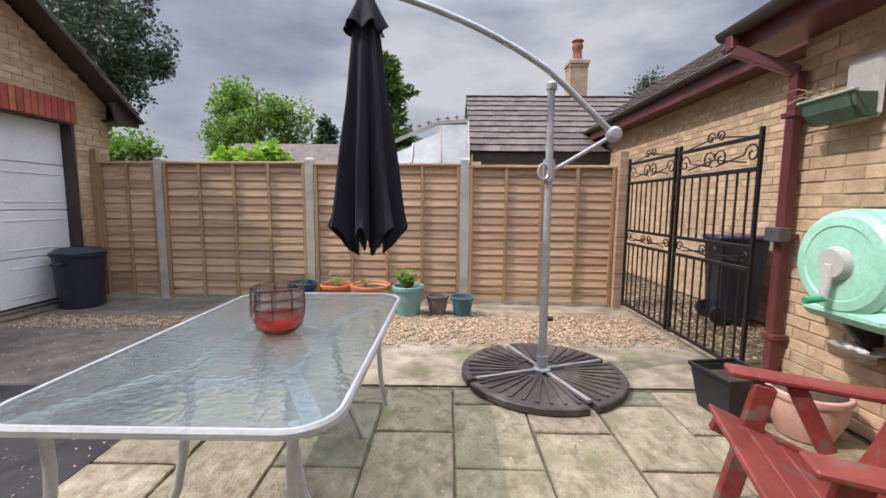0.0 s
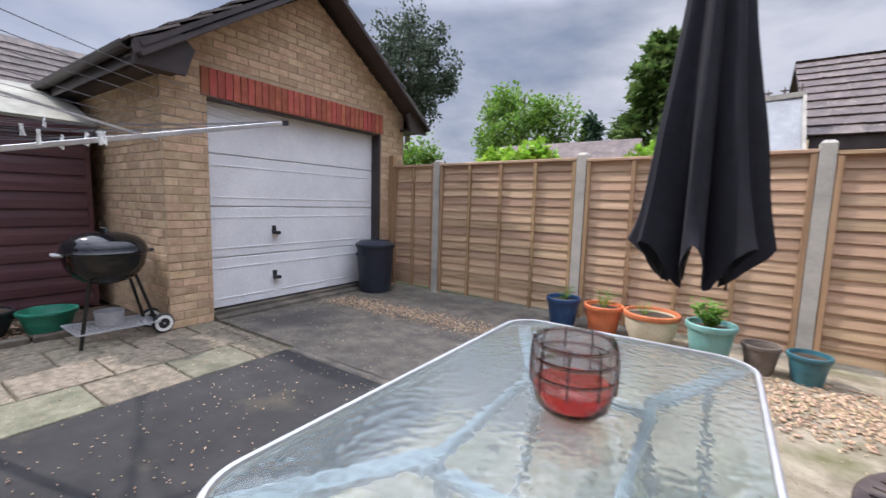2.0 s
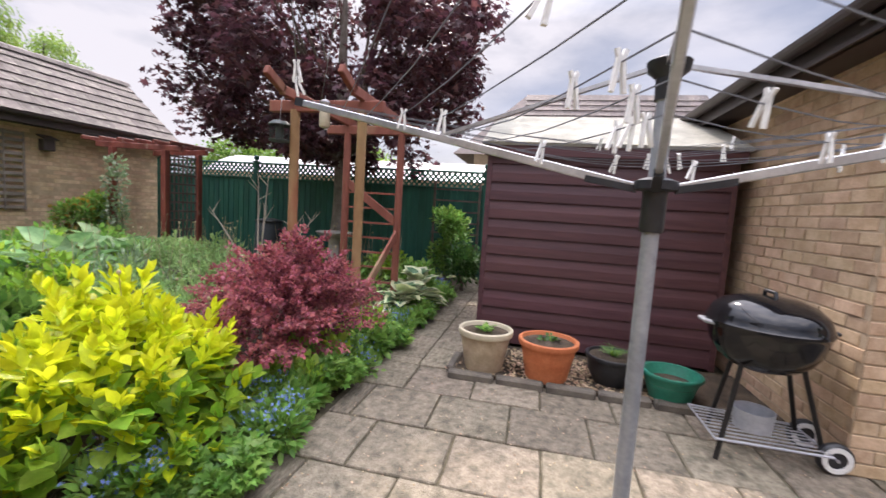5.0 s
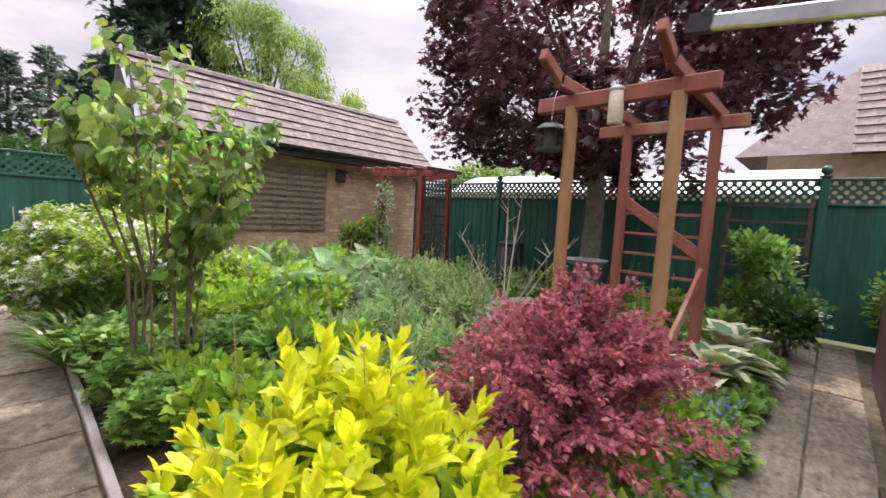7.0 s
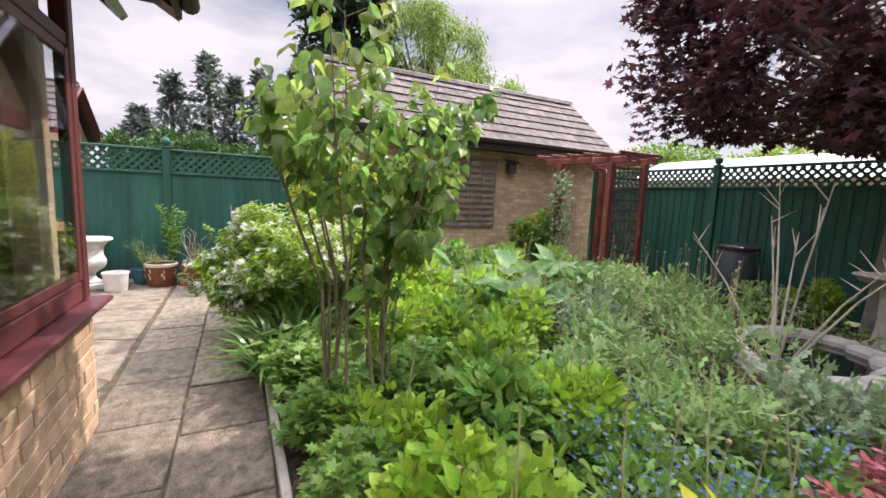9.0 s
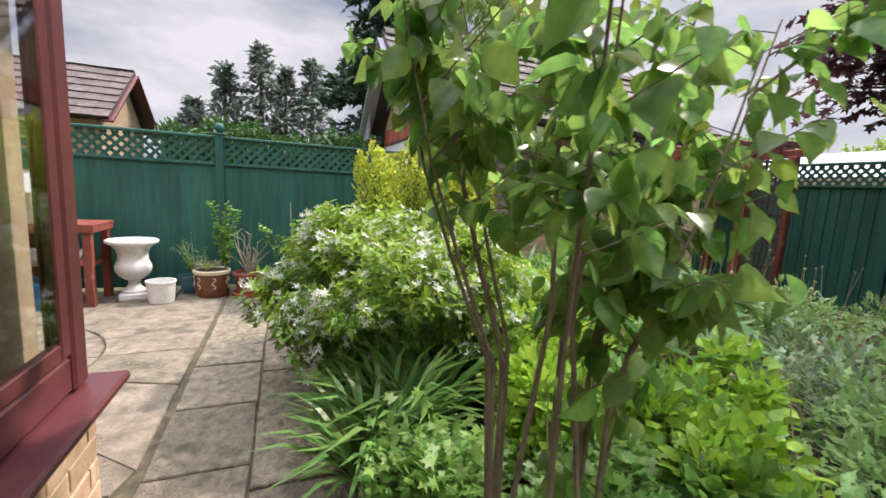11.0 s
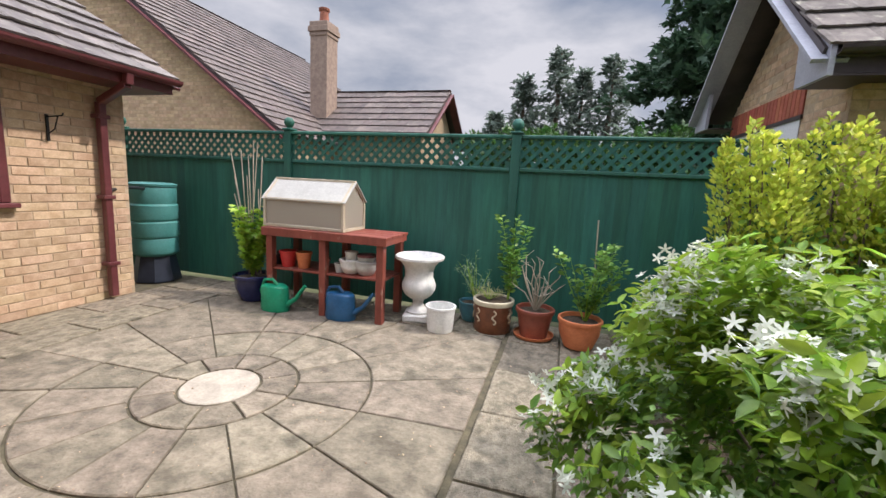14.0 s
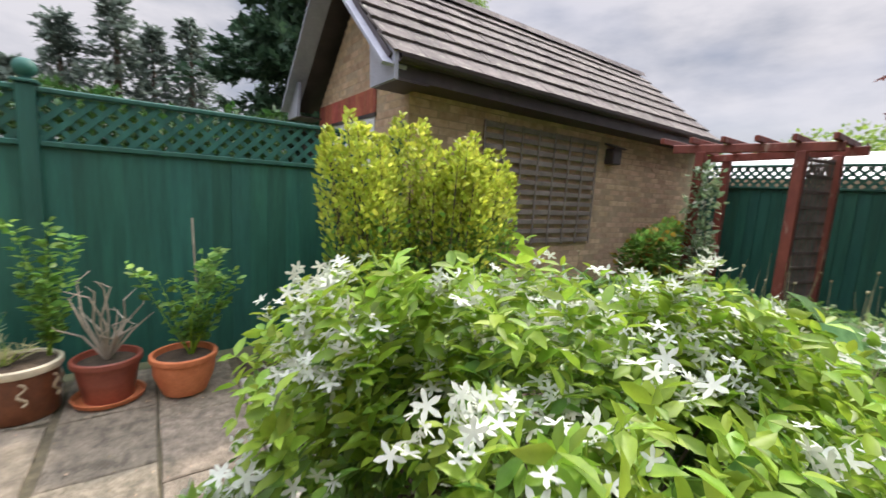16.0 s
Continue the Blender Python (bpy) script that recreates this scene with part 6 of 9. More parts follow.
for a, l in zip(ANG, ARM):
    c, s = math.cos(a), math.sin(a)
    tip = Vector((l * c, l * s, 1.72 if l > 1.5 else 1.68))
    tips.append(tip)
    part("arm", G().beam((0.05 * c, 0.05 * s, 1.35), tip, 0.017, 0.028), M_ALU, dryer, bev=0.003)
    part("strut", G().beam((0.05 * c, 0.05 * s, 1.69), (l * 0.52 * c, l * 0.52 * s, 1.51), 0.016, 0.012), M_ALU, dryer)
    part("arm_tip", G().beam(tip - Vector((0.03 * c, 0.03 * s, 0.006)), tip + Vector((0.015 * c, 0.015 * s, 0.003)), 0.022, 0.034), M_BLACK, dryer)
    part("arm_bracket", G().beam((0.05 * c, 0.05 * s, 1.345), (0.2 * c, 0.2 * s, 1.375), 0.024, 0.02), M_BLACK, dryer)
M_LINE = shade("grey_line", (0.10, 0.105, 0.12), (0.16, 0.165, 0.18), rough=0.6, bump=0)
NL = 9
for k in range(NL):
    f = 0.30 + 0.70 * k / (NL - 1)
    for q in range(4):
        a, b = (Vector((0, 0, 1.35)).lerp(tips[i % 4], f) + Vector((0, 0, 0.015)) for i in (q, q + 1))
        sag = a.lerp(b, 0.5) - Vector((0, 0, 0.015 + 0.01 * (k % 3)))
        part("line", G().tube([a, a.lerp(sag, 0.5) - Vector((0, 0, 0.004)), sag, sag.lerp(b, 0.5) - Vector((0, 0, 0.004)), b], 0.0017, 4), M_LINE, dryer)
r = random.Random(33)


def peg_mesh():
    g = G()
    for s in (-1, 1):
        g.beam((s * 0.004, 0, 0.02), (s * 0.014, 0, -0.045), 0.009, 0.008, (0, 1, 0))
        g.beam((s * 0.004, 0, 0.018), (s * 0.010, 0, 0.034), 0.009, 0.007, (0, 1, 0))
    return g.mesh("peg", M_WHITE)


PEG = peg_mesh()
for k in range(28):
    q = r.choice((0, 1, 2, 2, 3))
    f = 0.30 + 0.70 * r.choice((0, 0, 1, 1, 2, 3, 4, 8)) / (NL - 1)
    a, b = (Vector((0, 0, 1.35)).lerp(tips[i % 4], f) for i in (q, q + 1))
    t = r.choice((r.uniform(0.02, 0.3), r.uniform(0.7, 0.98)))
    p = a.lerp(b, t)
    d = b - a
    piece("peg", PEG, dryer, Matrix.Translation(p - Vector((0, 0, 0.004))) @ Matrix.Rotation(math.atan2(d.y, d.x) + 1.57 + r.uniform(-0.3, 0.3), 4, "Z") @ Matrix.Rotation(r.uniform(-0.35, 0.35), 4, "Y") @ Matrix.Scale(0.9, 4))

# ---- garden arch ----
arch = thing("garden_arch", (-5.83, -1.35, 0), 0, "red-brown stained timber garden arch with braces", "arch")
M_ARCH = shade("faded_red_stain", (0.19, 0.056, 0.036), (0.265, 0.09, 0.056), scale=3, rough=0.75, bump=0.5, fine=26, grain=(1, 1, 0.25), spots=((0.29, 0.19, 0.10), 0.54, 0.68, 2.2))
M_ARCHY = shade("weathered_tan_stain", (0.27, 0.15, 0.062), (0.38, 0.26, 0.12), scale=2, rough=0.75, bump=0.5, fine=26, grain=(1, 1, 0.35), spots=((0.30, 0.08, 0.04), 0.5, 0.66, 1.8))
HXA, HYA = 0.525, 0.325
for sx in (-1, 1):
    for sy in (-1, 1):
        part("post", G().tube([(sx * HXA, sy * HYA, -0.05), (sx * HXA, sy * HYA, 2.05)], 0.042, 14), M_ARCHY if sx > 0 else M_ARCH, arch, smooth=True)
    part("cross_beam", G().box(sx * HXA - 0.03, -HYA - 0.25, 2.03, sx * HXA + 0.03, HYA + 0.2, 2.13), M_ARCH, arch, bev=0.008)
for sy in (-1, 1):
    part("side_beam", G().beam((-HXA - 0.25, sy * HYA, 2.17), (HXA + 0.22, sy * HYA, 2.17), 0.05, 0.085), M_ARCH, arch, bev=0.008)
    part("side_beam_end", G().beam((HXA + 0.18, sy * HYA, 2.17), (HXA + 0.42, sy * HYA, 2.27), 0.05, 0.08), M_ARCH, arch, bev=0.008)
part("brace", G().beam((-HXA, -HYA, 1.5), (-HXA, HYA, 1.05), 0.03, 0.09), M_ARCH, arch, bev=0.005)
part("brace", G().beam((-HXA, HYA, 0.95), (HXA, HYA, 0.30), 0.03, 0.09), M_ARCH, arch, bev=0.005)
for k in range(7):
    z = 0.35 + 0.17 * k
    part("ladder_rail", G().box(-HXA - 0.01, -HYA, z, -HXA + 0.01, HYA, z + 0.022), M_ARCH, arch)
hf = thing("seed_feeder", (-5.26, -1.80, 1.76), 0, "dull green domed seed feeder hanging below the arch beam", "bird feeder")
hf.matrix_world = hf.matrix_world @ Matrix.Diagonal((0.78, 0.78, 0.82, 1))
M_FEED = shade("dull_green_metal", (0.035, 0.045, 0.04), (0.065, 0.08, 0.07), scale=9, rough=0.5, bump=0.1)
part("roof", G().lathe([(0.125, 0.17), (0.128, 0.178), (0.11, 0.20), (0.07, 0.225), (0.001, 0.238)], 24, closed=False), M_FEED, hf, smooth=True)
part("tray", G().lathe([(0.001, 0.0), (0.11, 0.0), (0.118, 0.02), (0.112, 0.022), (0.104, 0.008), (0.001, 0.008)], 24, closed=False), M_FEED, hf, smooth=True)
for k in range(18):
    a = TAU * k / 18
    part("wire", G().tube([(0.105 * math.cos(a), 0.105 * math.sin(a), 0.01), (0.105 * math.cos(a), 0.105 * math.sin(a), 0.185)], 0.0025, 5), M_FEED, hf)
part("seed_tube", G().lathe([(0.045, 0.01), (0.045, 0.19)], 14, closed=False), M_FEED, hf, smooth=True)
part("hanger", G().tube([(0, 0, 0.235), (-0.02, 0.005, 0.44), (-0.05, 0.01, 0.50)], 0.004, 6), M_GREYMET, hf)
feeder = thing("bird_feeder", (-5.28, -1.37, 1.90), 0, "cream tubular bird feeder hanging from the arch", "bird feeder")
part("tube", G().lathe([(0.04, 0), (0.045, 0.01), (0.045, 0.2), (0.04, 0.21)], 16), M_CREAM, feeder, smooth=True)
part("hanger", G().tube([(0, 0, 0.2), (0, 0, 0.27)], 0.004, 6), M_GREYMET, feeder)
part("cap", G().lathe([(0.05, 0.205), (0.05, 0.215), (0.02, 0.235)], 16), M_GREYMET, feeder, smooth=True)

bath = thing("bird_bath", (-8.35, -2.85, 0.02), 0, "weathered stone bird bath on a pedestal", "bird bath")
part("pedestal", G().lathe([(0.16, 0), (0.16, 0.05), (0.10, 0.09), (0.08, 0.3), (0.09, 0.55), (0.12, 0.62)], 20), M_CONPOST, bath, smooth=True)
part("bowl", G().lathe([(0.10, 0.62), (0.25, 0.66), (0.31, 0.72), (0.30, 0.73), (0.22, 0.68), (0.001, 0.67)], 28), M_CONPOST, bath, smooth=True)
trough = thing("stone_pond_edge", (-7.2, -3.0, 0.02), 20, "low ring of grey stones round a small pond", "pond")
for k in range(14):
    a = TAU * k / 14
    part("stone", G().box(-0.13, -0.09, 0, 0.13, 0.09, 0.12), M_CONPOST, trough, bev=0.03)
    trough.children[-1].matrix_basis = pose(0.75 * math.cos(a), 0.5 * math.sin(a), 0, 0, 0, math.degrees(a) + 90 + rng.uniform(-12, 12))
part("water", G().lathe([(0.68, 0.05), (0.001, 0.055)], 28, Matrix.Diagonal((1, 0.66, 1, 1)), closed=False), shade("dark_pond_water", (0.006, 0.008, 0.007), (0.012, 0.014, 0.012), rough=0.05, bump=0.05), trough, "still dark water")

# ---- pergola ----
perg = thing("corner_pergola", (-8.65, -6.75, 0), 0, "red-brown timber pergola with trellis in the corner", "pergola")
for x, y in ((0.67, -0.38), (0.42, 0.52), (-0.15, 0.70), (-0.55, -0.55)):
    part("post", G().box(x - 0.05, y - 0.05, -0.05, x + 0.05, y + 0.05, 2.0), M_WOODRED, perg, bev=0.008)
part("beam", G().beam((0.72, -0.70, 2.04), (0.36, 0.85, 2.04), 0.05, 0.1), M_WOODRED, perg, bev=0.008)
part("beam", G().beam((-0.58, -0.85, 2.04), (-0.10, 0.95, 2.04), 0.05, 0.1), M_WOODRED, perg, bev=0.008)
for k in range(6):
    y = -0.75 + k * 0.31
    part("rafter", G().beam((0.92 - 0.07 * k, y, 2.125), (-0.72 + 0.06 * k, y, 2.125), 0.045, 0.07), M_WOODRED, perg, bev=0.006)
tr = part("trellis_panel", G(), M_DARKWOOD, perg, "square brown trellis")
for k in range(7):
    f = k / 6
    part("lath", G().beam((0.36 - 0.46 * f, 0.56 + 0.12 * f, 0.3), (0.36 - 0.46 * f, 0.56 + 0.12 * f, 1.95), 0.03, 0.012, (1, 0, 0)), M_DARKWOOD, tr)
for k in range(10):
    z = 0.38 + 0.17 * k
    part("lath", G().beam((0.375, 0.572, z), (-0.095, 0.692, z), 0.012, 0.03), M_DARKWOOD, tr)
M_GREYWOOD = shade("silvered_trellis_wood", (0.15, 0.12, 0.10), (0.27, 0.225, 0.19), scale=5, rough=0.85, bump=0.4, fine=40)
wt_ = thing("wall_trellis", (-6.25, -8.085, 0), 0, "weathered brown slatted trellis panel on the wall", "trellis")
for k in range(12):
    z = 0.80 + k * 0.112
    part("slat", G().box(-0.96, 0.012, z, 0.96, 0.03, z + 0.055), M_GREYWOOD, wt_, bev=0.003)
for k in range(8):
    x = -0.96 + k * 0.274
    part("upright", G().box(x - 0.012, 0.031, 0.78, x + 0.012, 0.042, 2.10), M_GREYWOOD, wt_)
lan = thing("wall_nest_box", (-7.54, -8.02, 1.83), 0, "small dark brown box on the brick wall", "nest box")
part("body", G().box(-0.09, -0.08, 0, 0.09, 0.06, 0.2), M_FASCIA, lan, bev=0.01)
part("roof", G().beam((0, -0.09, 0.27), (0, 0.1, 0.20), 0.24, 0.02), M_FASCIA, lan)
lt = thing("ladder_trellis", (-9.38, -0.95, 0), 0, "weathered grey ladder trellis against the green fence", "trellis")
for y in (-0.42, 0.42):
    part("upright", G().box(0, y - 0.02, 0, 0.03, y + 0.02, 1.75), M_DARKWOOD, lt)
for k in range(8):
    part("rung", G().box(0.03, -0.45, 0.2 + 0.2 * k, 0.045, 0.45, 0.23 + 0.2 * k), M_DARKWOOD, lt)
cb = thing("compost_bin", (-8.95, -4.55, 0), 0, "dark plastic barrel beside the green fence", "bin")
part("body", G().lathe([(0.26, 0), (0.27, 0.02), (0.24, 0.75), (0.2, 0.8)], 24), shade("dark_slate_plastic", (0.03, 0.04, 0.045), (0.05, 0.06, 0.065), rough=0.5, bump=0.05), cb, smooth=True)
part("lid", G().lathe([(0.25, 0.78), (0.25, 0.82), (0.1, 0.86), (0.001, 0.86)], 24, closed=False), M_BLACK, cb, smooth=True)

# ---- patio ----
bench = thing("potting_bench", (-0.27, -7.68, 0), 0, "red-brown wooden potting bench with lower shelf", "potting bench")
BW, BD = 0.62, 0.24
for x, nm in ((-BW + 0.03, "leg"), (0.0, "leg"), (BW - 0.03, "leg")):
    for y in (-BD + 0.03, BD - 0.03):
        part(nm, G().box(x - 0.035, y - 0.035, 0, x + 0.035, y + 0.035, 0.78), M_WOODRED, bench, bev=0.005)
for k in range(4):
    y = -BD - 0.02 + k * 0.13
    part("top_board", G().box(-BW - 0.04, y, 0.79, BW + 0.04, y + 0.122, 0.815), M_WOODRED, bench, bev=0.004)
part("front_rail", G().box(-BW - 0.04, BD + 0.0, 0.735, BW + 0.04, BD + 0.03, 0.815), M_WOODRED, bench, bev=0.004)
part("back_rail", G().box(-BW, -BD - 0.03, 0.7, BW, -BD, 0.79), M_WOODRED, bench, bev=0.004)
for s in (-1, 1):
    part("end_rail", G().box(s * (BW + 0.02) - 0.015, -BD, 0.735, s * (BW + 0.02) + 0.015, BD, 0.788), M_WOODRED, bench, bev=0.004)
for k in range(3):
    y = -BD + 0.02 + k * 0.15
    part("shelf_board", G().box(-BW, y, 0.40, BW, y + 0.14, 0.42), M_WOODRED, bench, bev=0.003)
frame_ = thing("cold_frame", (-0.02, -7.70, 0.817), 0, "small wooden cold frame with clear sheet roof on the bench", "cold frame")
frame_.matrix_world = frame_.matrix_world @ Matrix.Diagonal((1.02, 1.0, 1.14, 1))
M_CFW = shade("pale_frame_wood", (0.42, 0.36, 0.25), (0.55, 0.48, 0.36), scale=5, rough=0.7, bump=0.3)
M_SHEET = glassy("scuffed_clear_sheet", (0.62, 0.57, 0.47), 0.3, 1.3, 0.0, 25.0, 0.55)
M_SHEETW = shade("bleached_sheet", (0.44, 0.43, 0.39), (0.54, 0.53, 0.48), scale=5, rough=0.4, bump=0.05, leaf=0.25)
FW, FD = 0.42, 0.2
for x in (-FW, FW):
    for y in (-FD, FD):
        part("post", G().box(x - 0.015, y - 0.015, 0, x + 0.015, y + 0.015, 0.24), M_CFW, frame_, bev=0.003)
    for y in (-FD, FD):
        part("gable_bar", G().beam((x, y, 0.24), (x, 0, 0.40), 0.025, 0.025), M_CFW, frame_)
    part("sill_bar", G().beam((x, -FD, 0.012), (x, FD, 0.012), 0.025, 0.025), M_CFW, frame_)
    part("end_sheet", G().prism([(-FD, 0.02), (FD, 0.02), (FD, 0.24), (0, 0.395), (-FD, 0.24)], plane((x, 0, 0), (0, 1, 0)), 0.004), M_SHEET, frame_)
for y in (-FD, FD):
    part("side_sheet", G().box(-FW + 0.015, y - 0.002, 0.02, FW - 0.015, y + 0.002, 0.23), M_SHEET, frame_)
    part("eave_bar", G().box(-FW, y - 0.015, 0.225, FW, y + 0.015, 0.25).box(-FW, y - 0.015, 0, FW, y + 0.015, 0.025), M_CFW, frame_, bev=0.003)
    part("roof_sheet", G().beam((0, y * 1.08, 0.235), (0, 0, 0.408), 2 * FW + 0.06, 0.008), M_SHEETW, frame_, "bleached white roof sheet")
part("ridge", G().box(-FW - 0.02, -0.015, 0.40, FW + 0.02, 0.015, 0.42), M_CFW, frame_, bev=0.003)
M_RED = shade("red_plastic", (0.42, 0.02, 0.02), (0.55, 0.04, 0.035), rough=0.4, bump=0.05)
solid("seed_tray", G().box(0.1, -0.08, 0.0, 0.26, 0.08, 0.06), M_RED, "small red tray inside the cold frame", "tray", at=(-0.02, -7.70, 0.82), bev=0.006)
shelf_z = 0.422
for x, rr, h, mt, lb in ((0.24, 0.085, 0.16, M_RED, "small red pot on the shelf"), (0.06, 0.075, 0.16, M_TERRA, "small terracotta pot on the shelf"), (-0.34, 0.055, 0.09, M_GREYP, "small grey pot on the shelf"), (-0.32, 0.06, 0.10, M_WHITE, "small white pot stacked on the shelf")):
    pot((-0.05 + x, -7.56 if mt is not M_WHITE else -7.70, shelf_z), rr, h, mt, lb, group="pots on the bench shelf")
for x, lb, mt in ((-0.50, "white bowl with dark rim on the shelf", M_WHITE), (-0.66, "pale grey dish on the shelf", M_GREYP)):
    pot((0.0 + x, -7.58, shelf_z), 0.105, 0.14, mt, lb, "bowl", None, 0.8, group="pots on the bench shelf")


pot((-0.50, -7.58, shelf_z + 0.125), 0.062, 0.085, M_WHITE, "small white cup stacked on a bowl", "straight", None, 0.3, group="pots on the bench shelf")
tubr = thing("lidded_tub", (-0.66, -7.58, shelf_z + 0.125), 0, "pale tub with a dark red lid stacked on the shelf", "tub")
part("body", G().lathe([(0.075, 0), (0.082, 0.01), (0.088, 0.05), (0.07, 0.05)], 24), M_GREYP, tubr, smooth=True)
part("lid", G().lathe([(0.092, 0.05), (0.094, 0.06), (0.09, 0.072), (0.001, 0.074)], 24, closed=False), M_OXBLOOD, tubr, "dark red lid", smooth=True)
pot((0.36, -7.60, shelf_z), 0.07, 0.12, M_BLACK, "small black pot on the shelf", group="pots on the bench shelf")
pot((-0.16, -7.66, shelf_z), 0.06, 0.10, M_GREYB, "small brown pot on the shelf", group="pots on the bench shelf")


def watering_can(at, rz, mt, label):
    th = thing("watering_can", at, rz, label, "watering can", "watering cans")
    big = Matrix.Scale(1.17, 4)
    part("body", G().lathe([(0.11, 0), (0.115, 0.01), (0.105, 0.2), (0.09, 0.215), (0.06, 0.22)], 24, Matrix.Diagonal((1.15, 0.75, 1, 1))), mt, th, smooth=True).matrix_basis = big
    part("spout", G().tube([(0.10, 0, 0.05), (0.2, 0, 0.12), (0.29, 0, 0.24)], [0.028, 0.018, 0.014], 10), mt, th, smooth=True).matrix_basis = big
    part("handle", G().tube([(0.03, 0, 0.21), (-0.02, 0, 0.26), (-0.1, 0, 0.25), (-0.14, 0, 0.15), (-0.11, 0, 0.06)], 0.013, 8), mt, th, smooth=True).matrix_basis = big


watering_can((0.24, -7.42, 0), 180, shade("green_can", (0.0, 0.24, 0.12), (0.01, 0.32, 0.17), rough=0.35, bump=0.04), "bright green plastic watering can under the bench")
watering_can((-0.46, -7.46, 0), 180, shade("blue_can", (0.012, 0.075, 0.17), (0.02, 0.11, 0.24), rough=0.35, bump=0.04), "blue plastic watering can under the bench")
urn = thing("stone_urn", (-1.13, -7.76, 0), 12, "white painted classical garden urn on a square plinth", "urn")
M_URN = shade("white_painted_stone", (0.58, 0.57, 0.54), (0.74, 0.73, 0.70), scale=8, rough=0.7, bump=0.3)
part("plinth", G().box(-0.13, -0.13, 0, 0.13, 0.13, 0.07), M_URN, urn, bev=0.012)
part("bowl", G().lathe([(0.11, 0.07), (0.115, 0.09), (0.07, 0.12), (0.05, 0.16), (0.055, 0.20), (0.085, 0.215), (0.13, 0.25), (0.16, 0.30), (0.165, 0.35), (0.15, 0.39), (0.135, 0.42), (0.135, 0.48), (0.15, 0.53), (0.185, 0.575), (0.225, 0.595), (0.235, 0.605), (0.235, 0.625), (0.22, 0.635), (0.2, 0.625), (0.16, 0.56), (0.1, 0.5)], 36), M_URN, urn, smooth=True)
bucket = thing("white_bucket", (-1.42, -7.56, 0), 0, "round white plastic bucket beside the urn", "bucket")
part("body", G().lathe([(0.112, 0), (0.116, 0.01), (0.13, 0.205), (0.139, 0.21), (0.139, 0.23), (0.126, 0.23), (0.112, 0.03)], 30), M_WHITE, bucket, smooth=True)
GT = "pots beside the green fence"
dp = pot((-1.86, -7.78, 0), 0.18, 0.30, shade("brown_glaze", (0.10, 0.035, 0.018), (0.20, 0.07, 0.03), scale=8, rough=0.35, bump=0.1), "brown glazed pot with pale scroll pattern", "straight", M_CREAM, 0.95, group=GT)
for k in range(7):
    a = TAU * k / 7
    pts = [(0.179 * math.cos(a + 0.10 * math.sin(q * 1.1)), 0.179 * math.sin(a + 0.10 * math.sin(q * 1.1)), 0.10 + 0.014 * q) for q in range(10)]
    part("scroll_relief", G().tube(pts, 0.008, 6), M_STONEPOT, dp)
M_REDPOT = shade("red_brown_plastic", (0.20, 0.05, 0.03), (0.30, 0.085, 0.05), scale=6, rough=0.5, bump=0.1)
p2 = pot((-2.24, -7.75, 0), 0.165, 0.27, M_REDPOT, "red-brown pot on a saucer with dry stems", group=GT)
part("saucer", G().lathe([(0.13, 0), (0.17, 0.01), (0.18, 0.035), (0.172, 0.035), (0.16, 0.015), (0.1, 0.012)], 28), M_TERRA, p2, smooth=True)
pot((-2.62, -7.65, 0), 0.17, 0.26, M_TERRA, "terracotta pot with leafy shoots", "bowl", group=GT)
pot((-1.62, -7.95, 0), 0.12, 0.2, M_TEALD, "small dark green pot behind the bucket", "bowl", group=GT)
pot((0.66, -7.62, 0), 0.19, 0.28, shade("navy_glaze", (0.01, 0.014, 0.06), (0.02, 0.025, 0.10), rough=0.25, bump=0.05), "navy glazed pot with a leafy plant", "bowl", group=GT)
butt = thing("water_butt", (2.24, -7.81, 0), 0, "teal green ribbed plastic water butt on a stand", "water butt")
M_BUTT = shade("teal_plastic", (0.045, 0.19, 0.18), (0.075, 0.25, 0.23), scale=5, rough=0.5, bump=0.06)
part("stand", G().lathe([(0.25, 0), (0.25, 0.02), (0.2, 0.28), (0.2, 0.302)], 8), M_NAVY, butt)
rp = [(0.19, 0.30)]
for k in range(4):
    z = 0.33 + k * 0.20
    rp += [(0.232 + 0.012 * (k in (1, 2)), z), (0.238 + 0.012 * (k in (1, 2)), z + 0.015), (0.238 + 0.012 * (k in (1, 2)), z + 0.165), (0.23, z + 0.185)]
part("barrel", G().lathe(rp + [(0.22, 1.13)], 32), M_BUTT, butt, smooth=True)
part("lid", G().lathe([(0.245, 1.115), (0.25, 1.14), (0.2, 1.155), (0.001, 1.16)], 32, closed=False), M_BUTT, butt, smooth=True)
part("filler_pipe", G().tube([(1.86 - 2.24, 0.74, 1.08), (-0.24, 0.5, 1.11), (-0.12, 0.2, 1.09)], 0.018, 10), M_BLACK, butt, smooth=True)
hb = thing("hanging_bracket", (1.875, -6.62, 1.62), 0, "black iron hanging basket bracket on brick", "bracket")
part("back_bar", G().box(0, -0.01, -0.12, 0.012, 0.01, 0.1), M_BLACKMET, hb)
part("arm", G().tube([(0, 0, 0.08), (-0.18, 0, 0.09), (-0.2, 0, 0.11)], 0.006, 6).tube([(0, 0, -0.06), (-0.08, 0, -0.02), (-0.13, 0, 0.085)], 0.005, 6), M_BLACKMET, hb)

